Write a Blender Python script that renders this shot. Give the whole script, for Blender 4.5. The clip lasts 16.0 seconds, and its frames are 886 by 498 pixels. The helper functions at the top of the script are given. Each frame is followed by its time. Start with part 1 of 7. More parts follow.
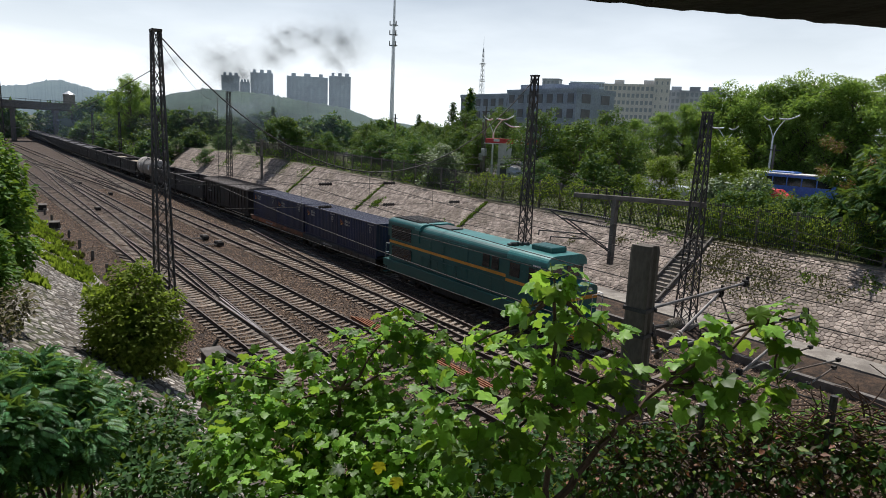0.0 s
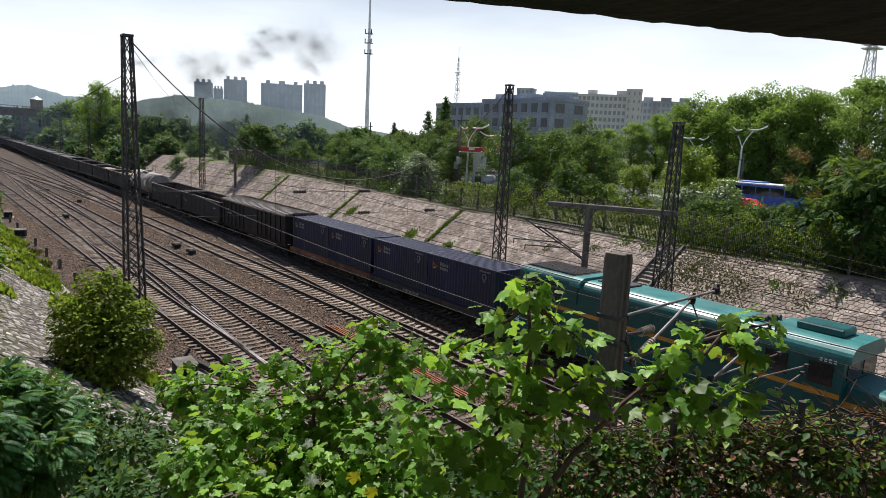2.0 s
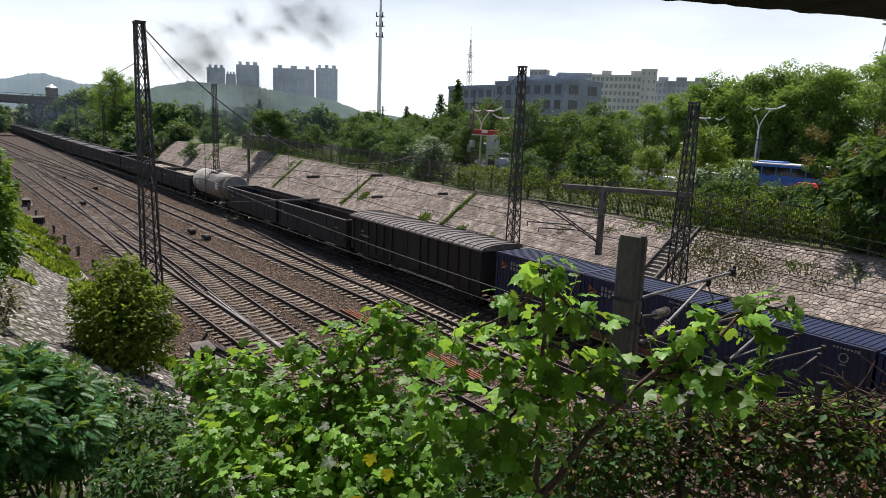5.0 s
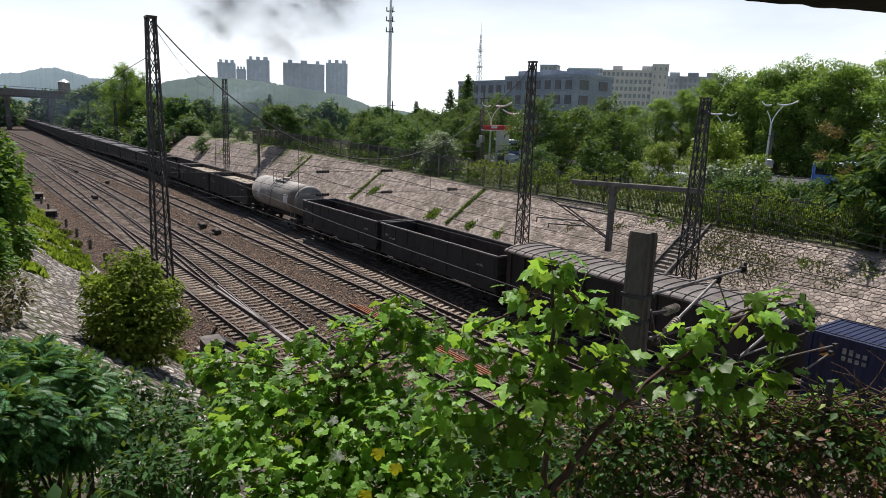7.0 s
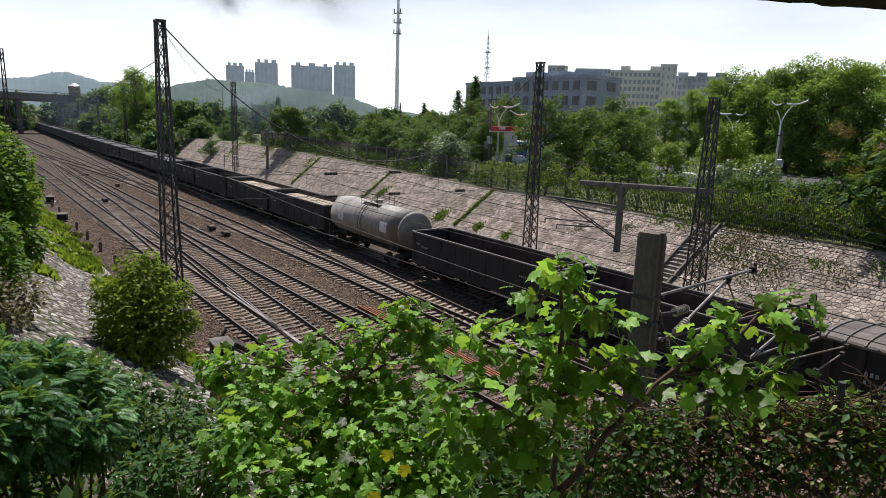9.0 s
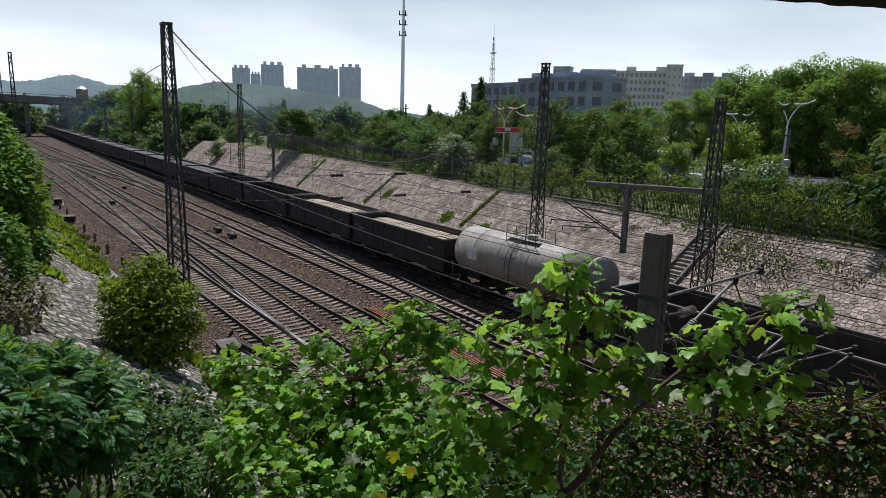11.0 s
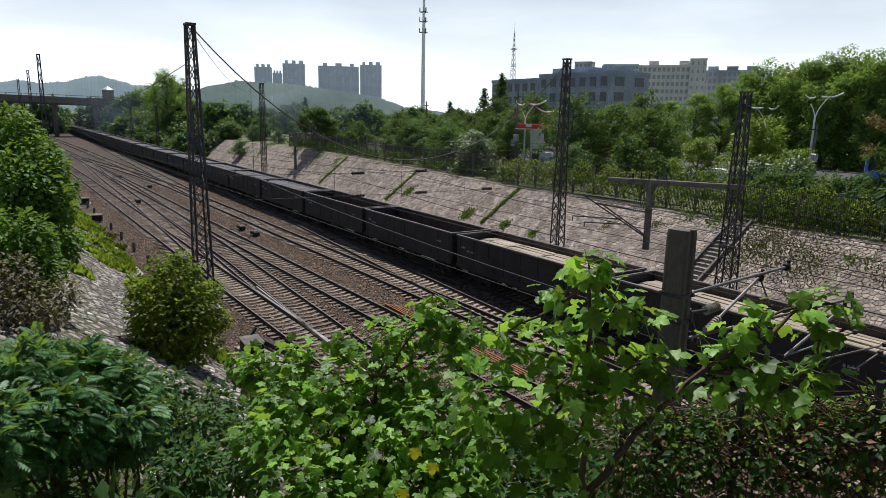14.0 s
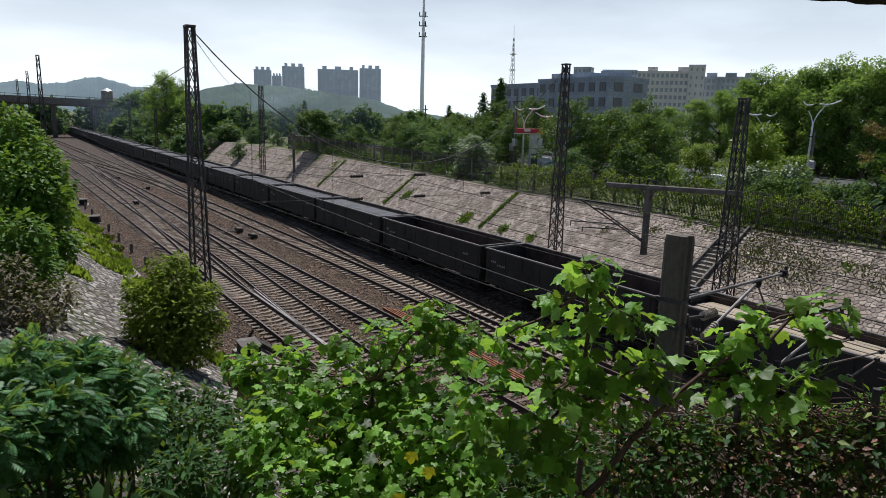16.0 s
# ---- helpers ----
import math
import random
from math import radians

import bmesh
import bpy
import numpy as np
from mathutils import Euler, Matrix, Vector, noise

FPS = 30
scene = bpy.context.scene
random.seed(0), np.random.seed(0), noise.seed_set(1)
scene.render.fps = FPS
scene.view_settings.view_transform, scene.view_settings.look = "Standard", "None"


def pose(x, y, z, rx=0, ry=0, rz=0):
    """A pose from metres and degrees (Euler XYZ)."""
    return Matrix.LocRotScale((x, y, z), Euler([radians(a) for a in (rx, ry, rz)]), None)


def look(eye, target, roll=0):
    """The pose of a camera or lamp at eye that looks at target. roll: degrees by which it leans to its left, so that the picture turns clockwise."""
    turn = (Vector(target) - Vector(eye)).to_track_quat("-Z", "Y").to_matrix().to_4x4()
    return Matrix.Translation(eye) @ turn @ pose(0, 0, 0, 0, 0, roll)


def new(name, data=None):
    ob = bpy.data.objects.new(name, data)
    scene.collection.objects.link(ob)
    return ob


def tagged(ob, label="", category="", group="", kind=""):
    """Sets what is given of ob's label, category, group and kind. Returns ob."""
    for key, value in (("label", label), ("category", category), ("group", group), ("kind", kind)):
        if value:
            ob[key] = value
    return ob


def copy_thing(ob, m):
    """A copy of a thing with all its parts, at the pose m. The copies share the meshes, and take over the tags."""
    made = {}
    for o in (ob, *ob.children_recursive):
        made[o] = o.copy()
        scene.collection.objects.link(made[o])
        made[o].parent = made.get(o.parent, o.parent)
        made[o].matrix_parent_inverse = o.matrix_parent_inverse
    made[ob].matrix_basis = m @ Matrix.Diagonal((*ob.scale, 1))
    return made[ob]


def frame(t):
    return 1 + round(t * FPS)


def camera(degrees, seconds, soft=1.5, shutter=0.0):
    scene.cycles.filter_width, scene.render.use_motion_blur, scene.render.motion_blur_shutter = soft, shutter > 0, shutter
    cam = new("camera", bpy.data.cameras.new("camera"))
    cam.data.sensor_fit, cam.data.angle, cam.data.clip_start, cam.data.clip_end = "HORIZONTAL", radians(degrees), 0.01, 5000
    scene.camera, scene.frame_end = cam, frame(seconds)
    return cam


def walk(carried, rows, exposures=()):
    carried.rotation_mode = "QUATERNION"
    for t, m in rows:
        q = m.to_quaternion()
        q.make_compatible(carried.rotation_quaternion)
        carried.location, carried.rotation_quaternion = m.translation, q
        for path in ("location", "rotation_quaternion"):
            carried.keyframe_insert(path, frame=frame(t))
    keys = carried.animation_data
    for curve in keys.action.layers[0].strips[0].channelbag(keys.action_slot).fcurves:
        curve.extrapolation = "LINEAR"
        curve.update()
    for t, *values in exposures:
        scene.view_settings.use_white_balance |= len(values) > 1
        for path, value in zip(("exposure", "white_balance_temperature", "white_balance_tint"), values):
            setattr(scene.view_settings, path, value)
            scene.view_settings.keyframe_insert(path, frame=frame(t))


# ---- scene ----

cam = camera(68.06, 16.0, soft=0.5)
walk(cam, [
    (0, pose(0, 0, 10.53, 79.71, -2.36, 54.10)),
    (0.5, pose(0, 0, 10.53, 80.24, -2.36, 53.47)),
    (1, pose(0, 0, 10.53, 80.65, -2.45, 52.82)),
    (1.5, pose(0, 0, 10.53, 80.78, -2.40, 52.36)),
    (2, pose(0, 0, 10.53, 80.52, -2.73, 51.97)),
    (2.5, pose(0, 0, 10.53, 80.19, -2.64, 51.87)),
    (3, pose(0, 0, 10.53, 79.82, -2.38, 52.73)),
    (3.5, pose(0, 0, 10.53, 79.51, -2.27, 52.97)),
    (4, pose(0, 0, 10.53, 79.34, -2.20, 52.85)),
    (6.5, pose(0, 0, 10.53, 78.64, -2.05, 53.69)),
    (7, pose(0, 0, 10.53, 78.62, -2.17, 53.89)),
    (7.5, pose(0, 0, 10.53, 78.63, -2.06, 54.08)),
    (8, pose(0, 0, 10.53, 78.67, -2.03, 54.22)),
    (8.5, pose(0, 0, 10.53, 78.68, -2.01, 54.35)),
    (9, pose(0, 0, 10.53, 78.72, -1.84, 54.55)),
    (11.5, pose(0, 0, 10.53, 78.83, -1.66, 55.07)),
    (12, pose(0, 0, 10.53, 78.84, -1.69, 55.12)),
    (12.5, pose(0, 0, 10.53, 78.74, -1.59, 55.37)),
    (13, pose(0, 0, 10.53, 78.61, -1.25, 55.98)),
    (13.5, pose(0, 0, 10.53, 78.58, -1.14, 56.44)),
    (14, pose(0, 0, 10.53, 78.52, -1.09, 56.79)),
    (14.5, pose(0, 0, 10.53, 78.53, -1.35, 56.78)),
    (15, pose(0, 0, 10.53, 78.67, -1.81, 56.68)),
    (15.5, pose(0, 0, 10.53, 78.80, -1.55, 56.67)),
    (16, pose(0, 0, 10.53, 78.86, -1.55, 56.70))
], exposures=[(0, 0.03, 6420, 10), (1.2, 0.22, 6500, 12), (2, 0.28, 6500, 12), (4, 0.24, 6500, 12), (7, 0.23, 6500, 12), (9, 0.23, 6500, 12), (11.5, -0.13, 6150, 10), (12.5, 0.0, 6250, 10), (14, 0.05, 6350, 10), (16, -0.06, 6200, 10)])

# ---- world and sun ----
SUN_TO = Vector((-0.55, 0.25, 1.0)).normalized()
world = bpy.data.worlds.new("sky")
scene.world = world
world.use_nodes = True
wn = world.node_tree
sky = wn.nodes.new("ShaderNodeTexSky")
sky.sky_type = "NISHITA"
sky.sun_disc = False
sky.sun_elevation = math.asin(SUN_TO.z)
sky.sun_rotation = math.atan2(SUN_TO.x, SUN_TO.y)
sky.air_density, sky.dust_density, sky.ozone_density = 1.0, 1.2, 1.5
bg = wn.nodes["Background"]
bg.inputs["Strength"].default_value = 0.06
# pale haze near the horizon with thin white cloud in it
tc = wn.nodes.new("ShaderNodeTexCoord")
sep = wn.nodes.new("ShaderNodeSeparateXYZ")
wn.links.new(tc.outputs["Generated"], sep.inputs[0])
haze = wn.nodes.new("ShaderNodeMapRange")
haze.interpolation_type = "SMOOTHSTEP"
for slot, value in ((1, 0.0), (2, 0.32), (3, 1.0), (4, 0.0)):
    haze.inputs[slot].default_value = value
wn.links.new(sep.outputs["Z"], haze.inputs[0])
cmap = wn.nodes.new("ShaderNodeMapping")
cmap.inputs["Scale"].default_value = (2.2, 2.2, 9.0)
wn.links.new(tc.outputs["Generated"], cmap.inputs[0])
cloud = wn.nodes.new("ShaderNodeTexNoise")
cloud.inputs["Scale"].default_value, cloud.inputs["Detail"].default_value = 1.6, 7
wn.links.new(cmap.outputs[0], cloud.inputs["Vector"])
crange = wn.nodes.new("ShaderNodeMapRange")
for slot, value in ((1, 0.38), (2, 0.68), (3, 0.72), (4, 1.0)):
    crange.inputs[slot].default_value = value
wn.links.new(cloud.outputs["Fac"], crange.inputs[0])
fac = wn.nodes.new("ShaderNodeMath")
fac.operation = "MULTIPLY"
wn.links.new(haze.outputs[0], fac.inputs[0])
wn.links.new(crange.outputs[0], fac.inputs[1])
skymix = wn.nodes.new("ShaderNodeMix")
skymix.data_type = "RGBA"
skymix.inputs[7].default_value = (20.9, 22.1, 23.2, 1)
wn.links.new(fac.outputs[0], skymix.inputs[0])
wn.links.new(sky.outputs[0], skymix.inputs[6])
wn.links.new(skymix.outputs[2], bg.inputs["Color"])
sun = new("sun", bpy.data.lights.new("sun", "SUN"))
sun.data.energy, sun.data.angle, sun.data.color = 5.0, radians(0.6), (1.0, 0.955, 0.91)
sun.matrix_world = look(SUN_TO * 100, (0, 0, 0))


# ---- materials ----
def mat(name, c1, c2, scale=4.0, rough=0.8, metal=0.0, bump=0.15, fine=None, stain=None, vary=0.0, island=False,
        stretch=(1, 1, 1), trans=0.0, spec=0.5):
    """Two-colour noise grain, a second finer grain, optional large stains and per-piece variation."""
    m = bpy.data.materials.new(name)
    m.use_nodes = True
    t = m.node_tree
    n, k = t.nodes, t.links
    b = n["Principled BSDF"]
    b.inputs["Roughness"].default_value = rough
    b.inputs["Metallic"].default_value = metal
    b.inputs["Specular IOR Level"].default_value = spec
    tc = n.new("ShaderNodeTexCoord")
    mp = n.new("ShaderNodeMapping")
    mp.inputs["Scale"].default_value = stretch
    k.new(tc.outputs["Object"], mp.inputs["Vector"])

    def grain(s, d=6.0):
        g = n.new("ShaderNodeTexNoise")
        g.inputs["Scale"].default_value, g.inputs["Detail"].default_value = s, d
        k.new(mp.outputs[0], g.inputs["Vector"])
        return g.outputs["Fac"]

    def mix(fac, a, c, how="MIX"):
        x = n.new("ShaderNodeMix")
        x.data_type, x.blend_type = "RGBA", how
        for sock, v in ((x.inputs[0], fac), (x.inputs[6], a), (x.inputs[7], c)):
            if isinstance(v, (float, int)):
                sock.default_value = v
            elif isinstance(v, tuple):
                sock.default_value = (*v, 1)
            else:
                k.new(v, sock)
        return x.outputs[2]

    def contrast(v, lo, hi):
        r = n.new("ShaderNodeMapRange")
        r.inputs[1].default_value, r.inputs[2].default_value = lo, hi
        k.new(v, r.inputs[0])
        return r.outputs[0]

    big = grain(scale)
    col = mix(contrast(big, 0.35, 0.65), c1, c2)
    small = grain(fine or scale * 9)
    col = mix(0.35, col, mix(contrast(small, 0.3, 0.7), (0.25, 0.25, 0.25), (0.9, 0.9, 0.9)), "OVERLAY")
    if stain:
        col = mix(contrast(grain(scale * 0.22, 3), 0.52, 0.66), col, stain)
    if vary:
        if island:
            g = n.new("ShaderNodeNewGeometry").outputs["Random Per Island"]
        else:
            g = n.new("ShaderNodeObjectInfo").outputs["Random"]
        hs = n.new("ShaderNodeHueSaturation")
        k.new(col, hs.inputs["Color"])
        r = n.new("ShaderNodeMapRange")
        r.inputs[3].default_value, r.inputs[4].default_value = 1 - vary, 1 + vary
        k.new(g, r.inputs[0])
        k.new(r.outputs[0], hs.inputs["Value"])
        col = hs.outputs[0]
    k.new(col, b.inputs["Base Color"])
    if bump:
        bp = n.new("ShaderNodeBump")
        bp.inputs["Strength"].default_value = bump
        bp.inputs["Distance"].default_value = 0.03
        k.new(small, bp.inputs["Height"])
        k.new(bp.outputs[0], b.inputs["Normal"])
    if trans:
        tr = n.new("ShaderNodeBsdfTranslucent")
        k.new(mix(0.6, col, (0.30, 0.42, 0.03)), tr.inputs["Color"])
        ms = n.new("ShaderNodeMixShader")
        ms.inputs[0].default_value = trans
        k.new(b.outputs[0], ms.inputs[1])
        k.new(tr.outputs[0], ms.inputs[2])
        k.new(ms.outputs[0], n["Material Output"].inputs["Surface"])
    return m


BALLAST = mat("ballast", (0.018, 0.011, 0.007), (0.078, 0.047, 0.028), 5.0, 0.95, bump=1.0, fine=16, stain=(0.022, 0.014, 0.009))
EARTH = mat("earth", (0.05, 0.042, 0.025), (0.10, 0.082, 0.05), 1.2, 0.95, bump=0.6, fine=14, stain=(0.07, 0.09, 0.03))
PARK = mat("park_ground", (0.06, 0.08, 0.025), (0.13, 0.13, 0.06), 0.5, 0.95, bump=0.4, fine=6)
MORTAR = mat("mortar", (0.155, 0.125, 0.10), (0.27, 0.22, 0.178), 1.0, 0.95, bump=0.6, fine=9, stain=(0.08, 0.08, 0.04))
STONE = mat("slope_stone", (0.20, 0.162, 0.135), (0.41, 0.343, 0.292), 1.6, 0.9, bump=0.5, fine=12, vary=0.34, stain=(0.22, 0.18, 0.145))
STONE_ALL = mat("slope_stones", (0.20, 0.162, 0.135), (0.41, 0.343, 0.292), 1.6, 0.9, bump=0.5, fine=12, vary=0.34, island=True, stain=(0.22, 0.18, 0.145))
CONCRETE = mat("concrete", (0.18, 0.16, 0.138), (0.30, 0.275, 0.24), 1.5, 0.9, bump=0.4, fine=20, stain=(0.13, 0.115, 0.10))
CONCRETE_DARK = mat("dark_concrete", (0.09, 0.08, 0.07), (0.17, 0.155, 0.14), 2.0, 0.9, bump=0.4, fine=20)
CONCRETE_POST = mat("post_concrete", (0.066, 0.056, 0.045), (0.125, 0.108, 0.088), 1.2, 0.9, bump=0.4, fine=24, stain=(0.08, 0.068, 0.058), stretch=(1, 1, 0.35))
SLEEPER = mat("sleeper_concrete", (0.150, 0.120, 0.095), (0.285, 0.238, 0.19), 3.0, 0.9, bump=0.4, fine=25, vary=0.25, stain=(0.075, 0.052, 0.04))
SLEEPER_ALL = mat("sleepers_concrete", (0.150, 0.120, 0.095), (0.285, 0.238, 0.19), 3.0, 0.9, bump=0.4, fine=25, vary=0.25, island=True, stain=(0.075, 0.052, 0.04))
RAIL = mat("rail_steel", (0.026, 0.017, 0.013), (0.055, 0.036, 0.027), 5.0, 0.7, 0.2, 0.2)
SLEEPER_OILY = mat("oily_sleeper_concrete", (0.095, 0.074, 0.06), (0.205, 0.165, 0.13), 3.0, 0.85, bump=0.4, fine=25, vary=0.3, stain=(0.05, 0.038, 0.03))
SLEEPER_OILY_ALL = mat("oily_sleepers_concrete", (0.095, 0.074, 0.06), (0.205, 0.165, 0.13), 3.0, 0.85, bump=0.4, fine=25, vary=0.3, island=True, stain=(0.05, 0.038, 0.03))
RAIL_DULL = mat("rail_head_rusted", (0.055, 0.042, 0.035), (0.105, 0.085, 0.072), 3.0, 0.55, 0.4, 0.05)
RAIL_TOP = mat("rail_head_steel", (0.20, 0.18, 0.17), (0.34, 0.32, 0.31), 3.0, 0.38, 0.85, 0.05)
RUST = mat("rusty_steel", (0.20, 0.075, 0.035), (0.32, 0.14, 0.07), 6.0, 0.9, 0.1, 0.3)
STEEL = mat("painted_steel", (0.030, 0.030, 0.032), (0.062, 0.06, 0.06), 3.0, 0.6, 0.3, 0.1, stain=(0.06, 0.045, 0.036))
STEEL_PALE = mat("galvanised_steel", (0.36, 0.37, 0.38), (0.52, 0.53, 0.54), 6.0, 0.45, 0.6, 0.05)
STEEL_DULL = mat("weathered_steel_tube", (0.15, 0.145, 0.14), (0.27, 0.26, 0.25), 6.0, 0.6, 0.35, 0.1, stain=(0.13, 0.10, 0.08))
WIRE = mat("wire", (0.024, 0.023, 0.022), (0.05, 0.046, 0.042), 4.0, 0.75, 0.1, 0.0)
INSUL = mat("porcelain", (0.30, 0.26, 0.22), (0.45, 0.42, 0.38), 8.0, 0.25, 0.0, 0.05)
DARK = mat("dark_gear", (0.018, 0.016, 0.015), (0.045, 0.04, 0.036), 4.0, 0.85, 0.2, 0.3)
WAGON = mat("wagon_paint", (0.010, 0.0105, 0.012), (0.023, 0.0235, 0.026), 1.2, 0.7, 0.0, 0.2, stain=(0.021, 0.0205, 0.021), stretch=(1, 1, 0.35))
WAGON_IN = mat("wagon_inside", (0.04, 0.029, 0.025), (0.08, 0.056, 0.046), 1.5, 0.9, 0.1, 0.3)
BOXCAR = mat("boxcar_paint", (0.008, 0.0072, 0.007), (0.017, 0.015, 0.014), 1.2, 0.75, 0.0, 0.2, stain=(0.03, 0.022, 0.018), stretch=(1, 1, 0.35))
# Much paler than the wagon paint: sun on top edges put into colour.
RIM = mat("sun_catching_rim", (0.075, 0.068, 0.066), (0.14, 0.13, 0.125), 1.5, 0.6, 0.2, 0.1)
BOXROOF = mat("boxcar_roof", (0.085, 0.072, 0.066), (0.15, 0.132, 0.122), 1.5, 0.7, 0.1, 0.2, stain=(0.10, 0.075, 0.06))
NAVY = mat("container_blue", (0.006, 0.012, 0.045), (0.012, 0.021, 0.072), 1.5, 0.5, 0.0, 0.1, stain=(0.018, 0.02, 0.045), stretch=(1, 1, 0.4))
ORANGE_BROWN = mat("flat_wagon_paint", (0.22, 0.075, 0.035), (0.32, 0.12, 0.06), 2.0, 0.7, 0.0, 0.2, stain=(0.10, 0.05, 0.03))
WHITE = mat("white_paint", (0.62, 0.62, 0.60), (0.78, 0.78, 0.76), 5.0, 0.6, 0.0, 0.05)
FADED = mat("faded_stencil", (0.20, 0.20, 0.20), (0.34, 0.34, 0.34), 6.0, 0.7, 0.0, 0.05)
TANK = mat("tank_paint", (0.24, 0.222, 0.198), (0.36, 0.338, 0.305), 0.8, 0.6, 0.0, 0.15, stain=(0.17, 0.14, 0.11), stretch=(1.6, 1, 0.5))
# Darker copy of the tank paint holds the shade of the ends.
TANK_END = mat("shaded_tank_end", (0.17, 0.158, 0.142), (0.27, 0.255, 0.23), 1.0, 0.6, 0.0, 0.1, stain=(0.20, 0.17, 0.14))
PLANK = mat("sawn_plank", (0.22, 0.18, 0.13), (0.36, 0.30, 0.225), 3.0, 0.8, 0.0, 0.2, vary=0.2, stretch=(0.2, 4, 4))
COAL = mat("grey_load", (0.055, 0.055, 0.06), (0.10, 0.10, 0.11), 0.8, 0.9, 0.0, 0.4)
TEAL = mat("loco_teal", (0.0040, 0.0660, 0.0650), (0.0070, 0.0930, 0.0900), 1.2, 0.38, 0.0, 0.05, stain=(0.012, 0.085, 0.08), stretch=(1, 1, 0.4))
# Paler copy of the teal puts sunlight into roofs, lids and top edges.
TEAL_SUNLIT = mat("loco_sunlit_teal", (0.022, 0.150, 0.145), (0.04, 0.20, 0.19), 1.5, 0.4, 0.0, 0.05, stain=(0.05, 0.15, 0.14))
ORANGE = mat("stripe_orange", (0.50, 0.22, 0.02), (0.60, 0.28, 0.035), 3.0, 0.45, 0.0, 0.05)
GLASS_DARK = mat("dark_glass", (0.012, 0.015, 0.016), (0.02, 0.024, 0.026), 2.0, 0.08, 0.0, 0.0, spec=0.8)
ASPHALT = mat("asphalt", (0.045, 0.045, 0.047), (0.075, 0.075, 0.076), 1.0, 0.9, 0.0, 0.3, fine=30)


# Near-black concrete puts the shade under the deck into its colour.
DECK = mat("shade_dark_deck", (0.012, 0.011, 0.010), (0.035, 0.031, 0.027), 1.5, 0.95, bump=0.5, fine=12)
STONE_NEAR = mat("near_slope_stone", (0.125, 0.11, 0.094), (0.37, 0.343, 0.308), 2.2, 0.9, bump=0.6, fine=14, vary=0.55, stain=(0.14, 0.12, 0.09))
STONE_NEAR_ALL = mat("near_slope_stones", (0.125, 0.11, 0.094), (0.37, 0.343, 0.308), 2.2, 0.9, bump=0.6, fine=14, vary=0.55, island=True, stain=(0.14, 0.12, 0.09))
JOINT = mat("dark_joint_earth", (0.045, 0.036, 0.027), (0.09, 0.074, 0.056), 1.5, 0.95, bump=0.6, fine=12, stain=(0.05, 0.055, 0.02))


# ---- mesh building ----
class Solid:
    """Collects faces of one mesh."""

    def __init__(self):
        self.v, self.f = [], []

    def box(self, c, s, m=None):
        i = len(self.v)
        for dx, dy, dz in ((-1, -1, -1), (1, -1, -1), (1, 1, -1), (-1, 1, -1), (-1, -1, 1), (1, -1, 1), (1, 1, 1), (-1, 1, 1)):
            p = Vector((dx * s[0] / 2, dy * s[1] / 2, dz * s[2] / 2))
            self.v.append(tuple((m @ p if m else p) + Vector(c)))
        self.f += [tuple(i + j for j in q) for q in ((0, 3, 2, 1), (4, 5, 6, 7), (0, 1, 5, 4), (1, 2, 6, 5), (2, 3, 7, 6), (3, 0, 4, 7))]
        return self

    def tube(self, a, b, r0, r1=None, n=8, caps=True):
        a, b = Vector(a), Vector(b)
        r1 = r0 if r1 is None else r1
        d = (b - a).normalized()
        u = d.orthogonal().normalized()
        w = d.cross(u)
        i = len(self.v)
        for p, r in ((a, r0), (b, r1)):
            for k in range(n):
                t = 2 * math.pi * k / n
                self.v.append(tuple(p + (u * math.cos(t) + w * math.sin(t)) * r))
        for k in range(n):
            self.f.append((i + k, i + (k + 1) % n, i + n + (k + 1) % n, i + n + k))
        if caps:
            self.f.append(tuple(i + n - 1 - k for k in range(n)))
            self.f.append(tuple(i + n + k for k in range(n)))
        return self

    def bar(self, a, b, w, h=None):
        """Square bar from a to b."""
        a, b = Vector(a), Vector(b)
        d = b - a
        q = d.to_track_quat("X", "Z").to_matrix()
        return self.box((a + b) / 2, (d.length, w, h or w), q)

    def path(self, pts, r, n=6):
        """One continuous tube along a line of points."""
        pts = [Vector(p) for p in pts]
        rings, u = [], None
        for i, p in enumerate(pts):
            d = (pts[min(i + 1, len(pts) - 1)] - pts[max(i - 1, 0)]).normalized()
            u = d.orthogonal().normalized() if u is None else (u - d * u.dot(d)).normalized()
            w = d.cross(u)
            rings.append([p + (u * math.cos(2 * math.pi * k / n) + w * math.sin(2 * math.pi * k / n)) * r for k in range(n)])
        return self.loft(rings)

    def loft(self, rings, closed=True, caps=True):
        i, n = len(self.v), len(rings[0])
        for ring in rings:
            self.v += [tuple(p) for p in ring]
        for a in range(len(rings) - 1):
            for k in range(n if closed else n - 1):
                q = (k + 1) % n
                self.f.append((i + a * n + k, i + a * n + q, i + (a + 1) * n + q, i + (a + 1) * n + k))
        if caps:
            self.f.append(tuple(i + n - 1 - k for k in range(n)))
            self.f.append(tuple(i + (len(rings) - 1) * n + k for k in range(n)))
        return self

    def poly(self, pts):
        i = len(self.v)
        self.v += [tuple(p) for p in pts]
        self.f.append(tuple(range(i, i + len(pts))))
        return self

    def mesh(self, name, *mats, smooth=False, bevel=0.0):
        me = bpy.data.meshes.new(name)
        me.from_pydata(self.v, [], self.f)
        for m in mats:
            me.materials.append(m)
        if bevel or not smooth:
            bm = bmesh.new()
            bm.from_mesh(me)
            if bevel:
                bmesh.ops.bevel(bm, geom=bm.edges[:], offset=bevel, segments=1, affect="EDGES", clamp_overlap=True)
            bmesh.ops.recalc_face_normals(bm, faces=bm.faces)
            bm.to_mesh(me)
            bm.free()
